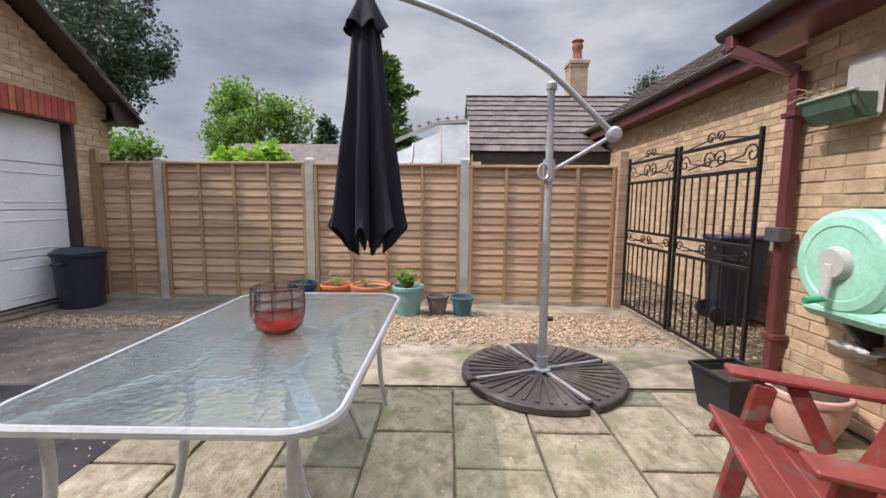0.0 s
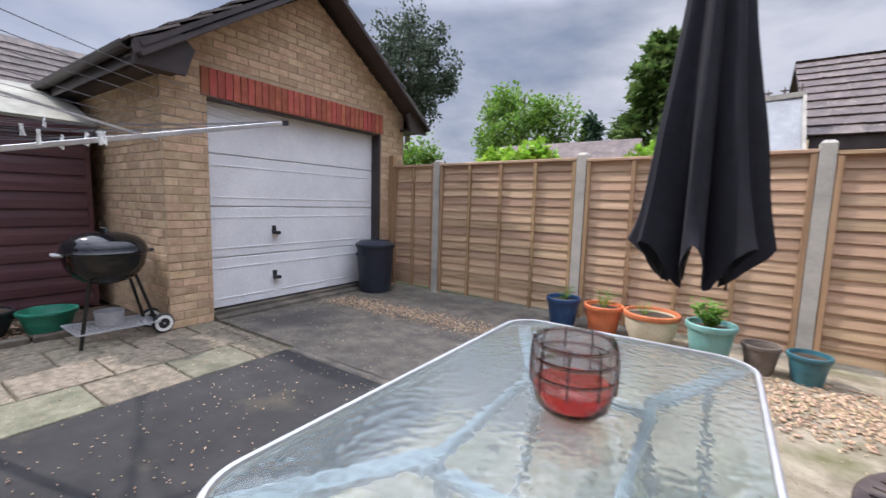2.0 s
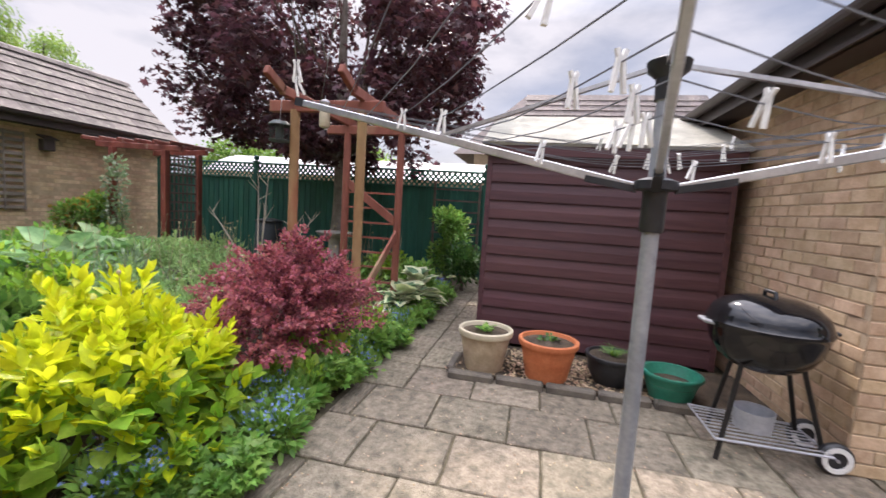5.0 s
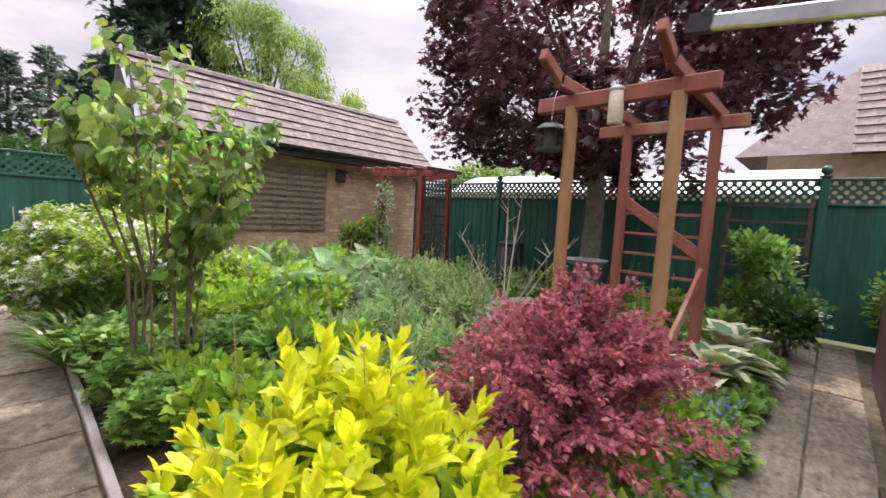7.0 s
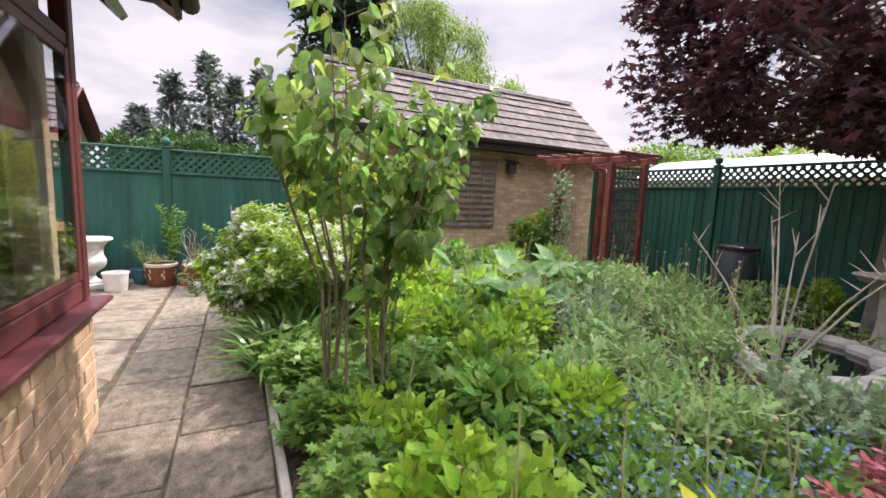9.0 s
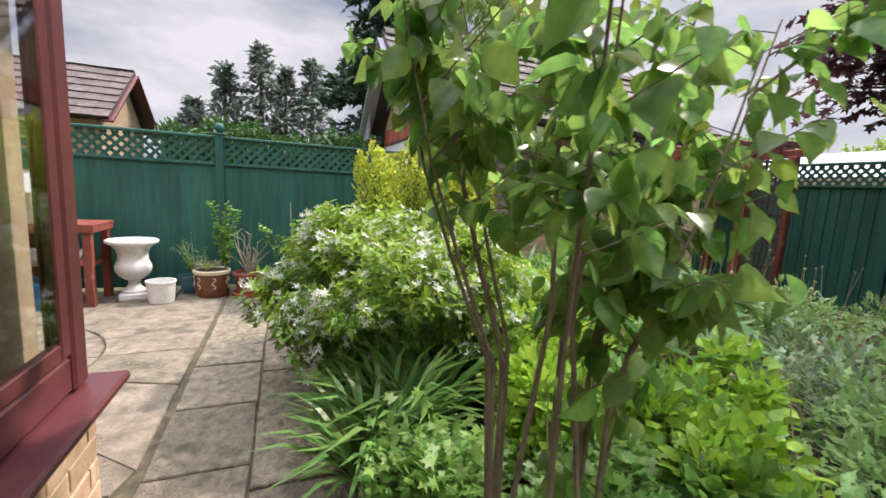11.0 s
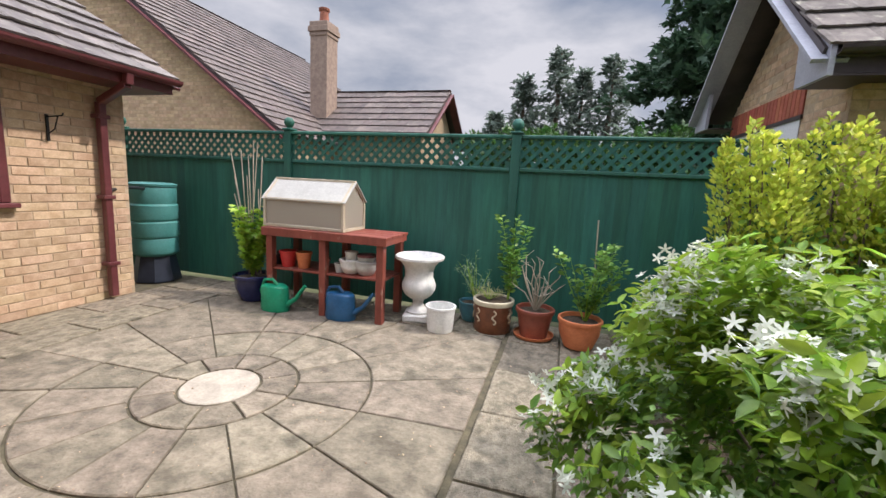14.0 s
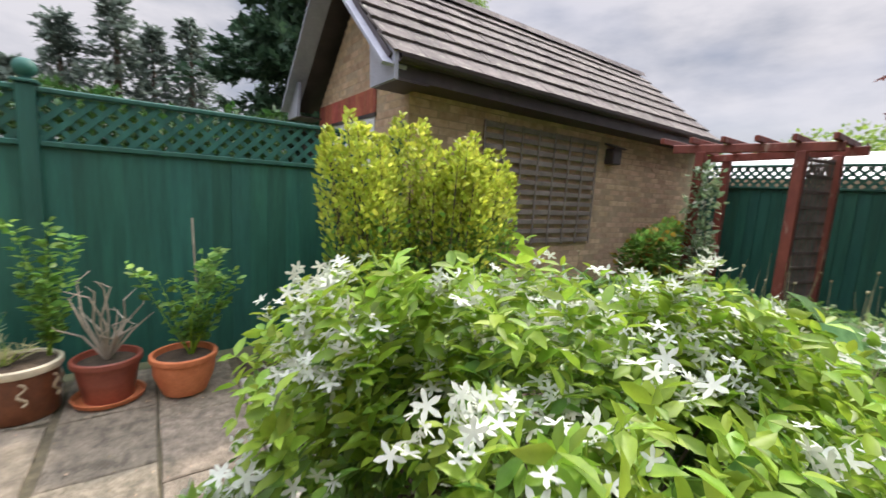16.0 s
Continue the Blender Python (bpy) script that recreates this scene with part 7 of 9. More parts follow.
# ---- planting ----
OVAL = (np.array([(0, 0, 0), (0.35, -0.5, 0.08), (0.35, 0, -0.02), (0.35, 0.5, 0.08), (0.72, -0.36, 0.05), (0.72, 0, -0.03), (0.72, 0.36, 0.05), (1, 0, -0.08)]),
        [(0, 2, 1), (0, 3, 2), (1, 2, 5), (1, 5, 4), (2, 3, 6), (2, 6, 5), (4, 5, 7), (5, 6, 7)])
HEART = (np.array([(0.06, 0, 0), (-0.06, -0.3, 0.05), (0.25, -0.52, 0.10), (0.25, 0, -0.03), (0.25, 0.52, 0.10), (-0.06, 0.3, 0.05), (0.65, -0.30, 0.02), (0.65, 0, -0.08), (0.65, 0.30, 0.02), (1, 0, -0.2)]),
         [(0, 3, 2), (0, 2, 1), (0, 4, 3), (0, 5, 4), (2, 3, 7), (2, 7, 6), (3, 4, 8), (3, 8, 7), (6, 7, 9), (7, 8, 9)])
MAPLE = (np.array([(0, 0, 0), (0.05, -0.62, 0.0), (0.30, -0.25, 0.03), (0.62, -0.52, -0.06), (0.60, -0.16, 0.02), (1.0, 0, -0.08), (0.60, 0.16, 0.02), (0.62, 0.52, -0.06), (0.30, 0.25, 0.03), (0.05, 0.62, 0.0), (0.4, 0, 0.04)]),
         [(0, 10, 2), (0, 2, 1), (10, 3, 2), (10, 4, 3), (10, 5, 4), (10, 6, 5), (10, 7, 6), (10, 8, 7), (0, 8, 10), (0, 9, 8)])
BLADE = (np.array([(0, -0.03, 0), (0, 0.03, 0), (0.35, -0.035, 0.10), (0.35, 0.035, 0.10), (0.7, -0.025, 0.06), (0.7, 0.025, 0.06), (1.0, 0, -0.18)]),
         [(0, 1, 3), (0, 3, 2), (2, 3, 5), (2, 5, 4), (4, 5, 6)])
SPRAY = (np.array([(0, 0, 0), (0.3, -0.16, 0.02), (0.45, -0.05, 0), (0.6, -0.2, -0.05), (0.75, -0.05, -0.03), (1, 0, -0.12), (0.75, 0.05, -0.03), (0.6, 0.2, -0.05), (0.45, 0.05, 0), (0.3, 0.16, 0.02)]),
         [(0, 2, 1), (0, 8, 2), (0, 9, 8), (2, 4, 3), (2, 8, 6), (2, 6, 4), (8, 7, 6), (4, 6, 5)])
STAR = (np.array([(0.0, 0, 0)] + [(r_ * math.cos(a_), r_ * math.sin(a_), 0.12 * r_) for k_ in range(5) for r_, a_ in ((0.13, TAU * k_ / 5 - 0.6), (0.40, TAU * k_ / 5 - 0.27), (0.57, TAU * k_ / 5), (0.40, TAU * k_ / 5 + 0.27))]),
        [t_ for k_ in range(5) for t_ in ((0, 1 + 4 * k_, 2 + 4 * k_), (0, 2 + 4 * k_, 3 + 4 * k_), (0, 3 + 4 * k_, 4 + 4 * k_), (0, 4 + 4 * k_, 1 + 4 * ((k_ + 1) % 5)))])


OVATE = (np.array([(0, 0, 0), (0.08, -0.26, 0.05), (0.08, 0.26, 0.05), (0.08, 0, -0.01), (0.27, -0.43, 0.10), (0.27, 0.43, 0.10), (0.27, 0, -0.03), (0.5, -0.42, 0.08), (0.5, 0.42, 0.08), (0.5, 0, -0.06),
                   (0.72, -0.27, 0.0), (0.72, 0.27, 0.0), (0.72, 0, -0.11), (0.9, -0.08, -0.13), (0.9, 0.08, -0.13), (1.04, 0, -0.22)]),
         [(0, 3, 1), (0, 2, 3), (1, 3, 6), (1, 6, 4), (3, 2, 5), (3, 5, 6), (4, 6, 9), (4, 9, 7), (6, 5, 8), (6, 8, 9), (7, 9, 12), (7, 12, 10), (9, 8, 11), (9, 11, 12), (10, 12, 13), (12, 14, 13), (12, 11, 14), (13, 14, 15)])


def unit(a):
    return a / np.maximum(np.linalg.norm(a, axis=1, keepdims=True), 1e-9)


def leaf_mesh(name, mat, P, D, size, shape, seed, roll=0.5, width=1.0):
    """Leaves of one shape at the places P, pointing along D."""
    rs = np.random.RandomState(seed)
    T, tris = shape
    P, D = np.asarray(P, float), unit(np.asarray(D, float))
    n = len(P)
    ref = np.tile((0.0, 0.0, 1.0), (n, 1)) + rs.normal(0, roll, (n, 3))
    S = unit(np.cross(ref, D))
    N = np.cross(D, S)
    s = np.asarray(size, float) * np.ones(n)
    V = P[:, None, :] + s[:, None, None] * (T[None, :, 0:1] * D[:, None, :] + width * T[None, :, 1:2] * S[:, None, :] + T[None, :, 2:3] * N[:, None, :])
    m = len(T)
    F = (np.array(tris)[None] + (np.arange(n) * m)[:, None, None]).reshape(-1)
    me = bpy.data.meshes.new(name)
    me.vertices.add(n * m)
    me.vertices.foreach_set("co", V.reshape(-1))
    me.loops.add(len(F))
    me.loops.foreach_set("vertex_index", F.astype(np.int32))
    k = len(F) // 3
    me.polygons.add(k)
    me.polygons.foreach_set("loop_start", np.arange(0, len(F), 3, dtype=np.int32))
    me.polygons.foreach_set("use_smooth", np.ones(k, dtype=bool))
    me.materials.append(mat)
    me.update(calc_edges=True)
    return me


def leaves(name, parent, mat, P, D, size, shape, seed, roll=0.5, width=1.0, label=""):
    ob = new(name, leaf_mesh(name, mat, P, D, size, shape, seed, roll, width))
    ob.parent = parent
    return tagged(ob, label, kind="stuff")


def cloud(rs, n, centre, radii, blobs, blob_r, shell=0.55, flat=0.0):
    """Places and outward ways on clumps packed into an ellipsoid; an uneven outline with gaps."""
    c = unit(rs.normal(0, 1, (blobs, 3))) * (rs.uniform(0.35, 1.0, (blobs, 1)) ** 0.5)
    c = c * (np.array(radii) - blob_r * 0.8)
    k = rs.randint(0, blobs, n)
    d = unit(rs.normal(0, 1, (n, 3)))
    d[:, 2] = d[:, 2] * (1 - flat) + flat * np.abs(d[:, 2])
    br = blob_r * rs.uniform(0.7, 1.25, blobs)
    p = c[k] + d * (br[k] * rs.uniform(shell, 1.0, n))[:, None]
    return p + np.array(centre), d, c + np.array(centre)


def leafmat(name, c1, c2, trans=0.35, rough=0.45, vary=0.3):
    return shade(name, c1, c2, scale=7, rough=rough, bump=0.15, fine=50, vary=vary, by="island", leaf=trans)


def limbs(parent, base, targets, r0, seed, mat=M_BARK, name="stem", fork=0.35):
    """Stems from a base to each target, tapered and slightly bent."""
    r = random.Random(seed)
    for t in targets:
        a, b = Vector(base) + Vector((r.uniform(-1, 1), r.uniform(-1, 1), 0)) * r0 * 2, Vector(t)
        mid = a.lerp(b, fork) + Vector((r.uniform(-0.1, 0.1), r.uniform(-0.1, 0.1), 0.12)) * (b - a).length * 0.5
        part(name, G().tube([a, a.lerp(mid, 0.5), mid, mid.lerp(b, 0.5) + Vector((0, 0, 0.02)), b], [r0, r0 * 0.85, r0 * 0.65, r0 * 0.4, r0 * 0.15], 7), mat, parent, smooth=True)


def shrub(name, at, radii, height, blobs, blob_r, n, size, shape, mat, label, seed, width=1.0, stems=7, up=0.35, jitter=0.6, category="shrub", low=0.1, shell=0.5):
    """A leafy bush: radii across, foliage from low to height."""
    rs = np.random.RandomState(seed)
    th = thing(name, at, 0, label, category)
    rz = (height - low) / 2
    P, D, C = cloud(rs, n, (0, 0, low + rz), (radii[0], radii[1], rz), blobs, blob_r, shell)
    keep = P[:, 2] > 0.03
    P, D = P[keep], D[keep]
    D = D + np.array((0, 0, up)) + rs.normal(0, jitter, D.shape) * 0.6
    leaves("foliage", th, mat, P, D, size * rs.uniform(0.6, 1.2, len(P)), shape, seed, width=width)
    limbs(th, (0, 0, 0), [tuple(c) for c in C[:stems]], 0.012, seed)
    return th, P, D, rs


M_CHOISYA = leafmat("choisya_leaf", (0.095, 0.20, 0.028), (0.235, 0.385, 0.058), 0.4, 0.42)
M_CHOTIP = leafmat("choisya_young_leaf", (0.20, 0.335, 0.028), (0.33, 0.47, 0.055), 0.44, 0.5)
M_PETAL = shade("white_petal", (0.56, 0.59, 0.50), (0.70, 0.73, 0.64), scale=12, rough=0.6, bump=0.05, leaf=0.3)
M_YELLOW = leafmat("golden_leaf", (0.56, 0.63, 0.015), (0.80, 0.84, 0.035), 0.5, 0.38, 0.2)
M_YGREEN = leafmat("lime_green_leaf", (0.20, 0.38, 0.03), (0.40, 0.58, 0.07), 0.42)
M_PURPLE = leafmat("wine_leaf", (0.23, 0.065, 0.08), (0.45, 0.155, 0.17), 0.5, 0.55, 0.4)
M_PURPTIP = leafmat("pink_wine_leaf", (0.34, 0.085, 0.10), (0.53, 0.18, 0.195), 0.48, 0.5, 0.35)
M_COPPER = leafmat("copper_maple_leaf", (0.058, 0.026, 0.033), (0.15, 0.058, 0.066), 0.52, 0.45, 0.45)
M_LILAC = leafmat("lilac_leaf", (0.12, 0.235, 0.06), (0.31, 0.48, 0.11), 0.72, 0.27, 0.4)
M_LILACY = leafmat("lilac_young_leaf", (0.19, 0.27, 0.045), (0.31, 0.38, 0.075), 0.5, 0.35)
M_EUON = leafmat("golden_euonymus_leaf", (0.44, 0.53, 0.055), (0.68, 0.73, 0.13), 0.5, 0.4)
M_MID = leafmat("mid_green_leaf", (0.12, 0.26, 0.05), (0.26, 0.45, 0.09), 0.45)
M_SAGE = leafmat("grey_green_leaf", (0.17, 0.26, 0.13), (0.32, 0.43, 0.24), 0.35, 0.6)
M_CRAMBE = leafmat("sea_green_leaf", (0.12, 0.25, 0.085), (0.26, 0.42, 0.16), 0.45, 0.6)
M_DEEP = leafmat("deep_green_leaf", (0.03, 0.09, 0.018), (0.08, 0.18, 0.04), 0.3)
M_BLADE = leafmat("strap_leaf", (0.08, 0.19, 0.04), (0.18, 0.32, 0.08), 0.3, 0.35)
M_HOSTA = leafmat("hosta_leaf", (0.07, 0.17, 0.07), (0.16, 0.27, 0.12), 0.3)
M_HOSTAW = leafmat("cream_edged_leaf", (0.60, 0.63, 0.38), (0.76, 0.77, 0.52), 0.35)
M_BLUEFL = shade("blue_petal", (0.14, 0.22, 0.52), (0.25, 0.34, 0.64), rough=0.6, bump=0.0, leaf=0.3)
M_CONIF = leafmat("dark_conifer", (0.03, 0.07, 0.04), (0.075, 0.14, 0.075), 0.25, 0.7)
M_CONIFL = leafmat("olive_conifer", (0.075, 0.14, 0.035), (0.17, 0.25, 0.065), 0.3, 0.7)
# distance haze is put into this leaf colour: lighter and greyer
M_CONIFD = leafmat("haze_paled_conifer", (0.11, 0.15, 0.125), (0.20, 0.25, 0.20), 0.35, 0.8)
M_FEATH = leafmat("feathery_leaf", (0.19, 0.33, 0.10), (0.37, 0.53, 0.20), 0.45, 0.6)
M_WILLOW = leafmat("willow_leaf", (0.17, 0.30, 0.05), (0.33, 0.45, 0.10), 0.4, 0.5)
M_GUM = leafmat("grey_tree_leaf", (0.06, 0.085, 0.055), (0.12, 0.15, 0.10), 0.25, 0.6)
M_BIRCH = leafmat("fresh_tree_leaf", (0.11, 0.23, 0.035), (0.24, 0.38, 0.06), 0.4, 0.5)

# the white-flowered bush by the path: shoots with whorls of narrow leaflets
ch_ = thing("choisya_bush", (-3.30, -5.36, 0), 0, "rounded glossy green bush covered in white star flowers", "shrub")
rs = np.random.RandomState(41)
C0, _, CC = cloud(rs, 3000, (-0.16, -0.08, 0.62), (1.19, 1.12, 0.63), 105, 0.21, 0.55)
C0 = C0[(C0[:, 2] > 0.04) & (np.linalg.norm((C0 - np.array((-0.16, -0.08, 0.62))) / np.array((1.19, 1.12, 0.63)), axis=1) < 1.06)]
AX = unit((C0 - np.array((0, 0, 0.35))) * np.array((1, 1, 1.1)) + np.array((0, 0, 0.35)) + rs.normal(0, 0.22, C0.shape))
P, D, S, Y = [], [], [], []
hgt_ = C0[:, 2] + 0.35 * np.linalg.norm(C0[:, :2], axis=1) + rs.uniform(-0.25, 0.25, len(C0))
for c, ax, hh in zip(C0, AX, hgt_):
    e1 = unit(np.cross(ax, (0.3, 0.2, 0.9))[None])[0]
    e2 = np.cross(ax, e1)
    ph = rs.uniform(0, TAU)
    for k in range(9):
        a = ph + TAU * k / 9 + rs.uniform(-0.25, 0.25)
        f = rs.uniform(0.05, 0.75)
        P.append(c - ax * 0.035 * (k % 3))
        D.append(ax * f + e1 * math.cos(a) + e2 * math.sin(a))
        S.append(0.064 * rs.uniform(0.7, 1.2))
        Y.append(hh > 0.96)
P, D, S, Y = np.array(P), np.array(D), np.array(S), np.array(Y)
leaves("foliage", ch_, M_CHOISYA, P[~Y], D[~Y], S[~Y], OVAL, 41, width=0.43)
leaves("young_foliage", ch_, M_CHOTIP, P[Y], D[Y], S[Y] * 0.95, OVAL, 42, width=0.42, label="fresh yellow-green leaf tips")
limbs(ch_, (0, 0, 0), [tuple(c) for c in CC[:16]], 0.012, 41)
out_ = np.where(((np.linalg.norm(C0[:, :2], axis=1) > 0.55) | (C0[:, 2] > 0.85)) & (C0[:, 2] > 0.22))[0]
FP, FD = [], []
for i in rs.choice(out_, min(600, len(out_)), replace=False):
    for _ in range(rs.randint(4, 10)):
        FP.append(C0[i] + AX[i] * 0.02 + rs.normal(0, 0.026, 3))
        FD.append(np.cross(AX[i] + rs.normal(0, 0.4, 3), rs.normal(0, 1, 3)))
leaves("blossom", ch_, M_PETAL, FP, FD, 0.045 * rs.uniform(0.8, 1.25, len(FP)), STAR, 43, roll=0.7, label="clusters of white five-petalled flowers")

# golden shrub: leaves in whorls at shoot ends
def whorled(name, at, r, height, shoots, per, size, mat, under, label, seed):
    rs = np.random.RandomState(seed)
    th = thing(name, at, 0, label, "shrub")
    d = unit(rs.normal(0, 1, (shoots, 3)))
    d[:, 2] = np.abs(d[:, 2]) * 1.1 - 0.12
    tip = d * np.array((r, r, height)) * rs.uniform(0.72, 1.03, (shoots, 1)) + np.array((0, 0, 0.03))
    tip = tip[tip[:, 2] > 0.06]
    P, D, S = [], [], []
    for t in tip:
        axis = unit((t * np.array((1, 1, 0.6)) + np.array((0, 0, 0.55)))[None])[0]
        for k in range(per):
            a = rs.uniform(0, TAU)
            side = unit(np.cross(axis, (math.cos(a), math.sin(a), 0.3))[None])[0]
            f = rs.uniform(0, 1)
            P.append(t - axis * 0.20 * (1 - f))
            D.append(axis * (0.25 + 1.1 * f) + side * (1.0 - 0.55 * f))
            S.append(size * (1.15 - 0.5 * f) * rs.uniform(0.75, 1.15))
    P, D, S = np.array(P), np.array(D), np.array(S)
    # most leaves below half the height take the greener material
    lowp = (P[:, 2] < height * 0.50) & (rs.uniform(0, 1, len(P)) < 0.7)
    leaves("foliage", th, mat, P[~lowp], D[~lowp], S[~lowp], OVAL, seed, width=0.47)
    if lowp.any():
        leaves("lower_foliage", th, under, P[lowp], D[lowp], S[lowp], OVAL, seed + 1, width=0.72, label="greener leaves low on the shrub")
    limbs(th, (0, 0, 0), [tuple(t * 0.9) for t in tip[:18]], 0.008, seed)
    return th


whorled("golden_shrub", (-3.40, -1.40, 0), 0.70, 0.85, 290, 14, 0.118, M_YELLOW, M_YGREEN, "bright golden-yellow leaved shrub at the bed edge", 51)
# feathery wine-purple shrub: arching shoots set with tiny leaves
pu = thing("purple_barberry", (-4.62, -1.22, 0), 0, "loose feathery wine-purple shrub with arching leafy shoots", "shrub")
rs = np.random.RandomState(52)
P, D, S, Q = [], [], [], []
for k in range(280):
    a = rs.uniform(0, TAU)
    reach = rs.uniform(0.0, 1.0) ** 0.6
    zt = (1.0 - 0.62 * reach ** 2.2) * rs.uniform(0.84, 1.06) * (0.94 + 0.10 * math.cos(a * 3 + 1))
    tip = np.array((math.cos(a) * reach * 0.98, math.sin(a) * reach * 0.74, zt))
    ctl = tip * np.array((0.55, 0.55, 0.0)) + np.array((0, 0, zt * 1.08 + 0.03))
    m = 78
    f = 0.42 + 0.58 * rs.uniform(0, 1, m) ** 0.8
    f1 = f[:, None]
    pos = 2 * f1 * (1 - f1) * ctl * 0.8 + f1 ** 2 * tip
    tan = unit(2 * (1 - f1) * ctl * 0.8 + 2 * f1 * (tip - ctl * 0.8))
    side = unit(rs.normal(0, 1, (m, 3)))
    fan = (0.085 * (1.05 - f) + 0.012)[:, None]
    P.append(pos + side * fan * rs.uniform(0.2, 1, (m, 1)))
    D.append(tan * 0.8 + side * 0.9)
    S.append((0.042 - 0.014 * f) * rs.uniform(0.7, 1.25, m))
    Q.append(f + rs.uniform(-0.18, 0.18, m) > 0.78)
    if k < 26:
        part("stem", G().tube([(0, 0, 0), tuple(ctl * 0.42), tuple(0.25 * tip + 0.4 * ctl), tuple(tip * 0.99)], [0.009, 0.007, 0.005, 0.0015], 5), M_BARK, pu, smooth=True)
P, D, S, Q = np.concatenate(P), np.concatenate(D), np.concatenate(S), np.concatenate(Q)
keep = P[:, 2] > 0.03
P, D, S, Q = P[keep], D[keep], S[keep], Q[keep]
leaves("foliage", pu, M_PURPLE, P[~Q], D[~Q], S[~Q], OVAL, 52, width=0.7)
leaves("young_foliage", pu, M_PURPTIP, P[Q], D[Q], S[Q], OVAL, 53, width=0.6, label="pinker young shoot tips")
eu = thing("golden_euonymus", (-4.40, -7.5, 0), 0, "tall golden-green variegated evergreen shrub by the fence", "shrub")
rs = np.random.RandomState(53)
P, D = [], []
for lx, ly, lr, lt in ((0.82, 0.05, 0.28, 1.84), (0.25, -0.08, 0.33, 1.95), (-0.25, 0.06, 0.30, 1.86), (-0.58, -0.05, 0.25, 1.80), (-0.05, 0.22, 0.26, 1.72)):
    for k in range(26):
        a, q = rs.uniform(0, TAU), rs.uniform(0, 1) ** 0.5
        x, y = lx + math.cos(a) * lr * q, ly + math.sin(a) * lr * 0.8 * q
        zt = lt - 0.34 * q * q * rs.uniform(0.6, 1.3) - 0.10 * rs.uniform(0, 1)
        m = 140
        g_ = rs.uniform(0, 1, m) ** 1.25
        z = zt - (zt - 0.5) * g_
        draw = (0.72 + 0.28 * z / zt)
        rad = 0.10 * np.clip((zt - z) / 0.30, 0.10, 1) * rs.uniform(0.4, 1.2, m)
        b = rs.uniform(0, TAU, m)
        P.append(np.stack([x * draw + np.cos(b) * rad, y * draw + np.sin(b) * rad, z], 1))
        D.append(np.stack([np.cos(b), np.sin(b), rs.uniform(0.5, 2.0, m)], 1))
        if k < 9:
            part("stem", G().tube([(x * 0.3, y * 0.3, 0), (x * 0.8, y * 0.8, 0.6), (x, y, zt)], [0.014, 0.01, 0.003], 6), M_BARK, eu, smooth=True)
P, D = np.concatenate(P), np.concatenate(D)
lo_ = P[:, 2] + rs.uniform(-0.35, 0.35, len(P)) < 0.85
leaves("foliage", eu, M_EUON, P[~lo_], D[~lo_], 0.050 * rs.uniform(0.7, 1.2, (~lo_).sum()), OVAL, 53, width=0.62)
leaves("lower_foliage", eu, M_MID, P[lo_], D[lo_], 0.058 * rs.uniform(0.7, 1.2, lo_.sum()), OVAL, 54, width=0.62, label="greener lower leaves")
for at, rr, h, n, mt, lb, sd in (((-7.75, -7.40, 0), (0.62, 0.48), 1.22, 3600, M_MID, "rounded green shrub with orange-tinted tips by the wall", 55),
                                 ((-7.93, -7.02, 0), (0.2, 0.22), 1.95, 750, M_SAGE, "climber with pale flowers on the pergola post", 56),
                                 ((-8.7, -0.95, 0), (0.5, 0.45), 1.35, 2400, M_MID, "leafy green shrub before the trellis", 57),
                                 ((-8.2, -0.55, 0), (0.4, 0.3), 0.75, 1500, M_DEEP, "low dark green fern clump beside the path", 58),
                                 ((-9.0, 0.35, 0), (0.4, 0.4), 1.0, 1400, M_MID, "leafy shrub behind the shed", 59)):
    s_, P, D, rs = shrub("climber" if sd == 56 else "garden_shrub", at, rr, h, 18, 0.2, n, 0.075, OVAL, mt, lb, sd, width=0.6)
    if sd == 56:
        q = rs.choice(len(P), 70, replace=False)
        leaves("blossom", s_, M_PETAL, P[q] + D[q] * 0.03, rs.normal(0, 1, (70, 3)), 0.07, STAR, 60)
    if sd == 55:
        q = rs.choice(len(P), 500, replace=False)
        leaves("tinted_foliage", s_, leafmat("orange_tinted_leaf", (0.30, 0.16, 0.02), (0.40, 0.30, 0.05)), P[q] + D[q] * 0.02, D[q], 0.07, OVAL, 61, label="orange-tinted young leaves")

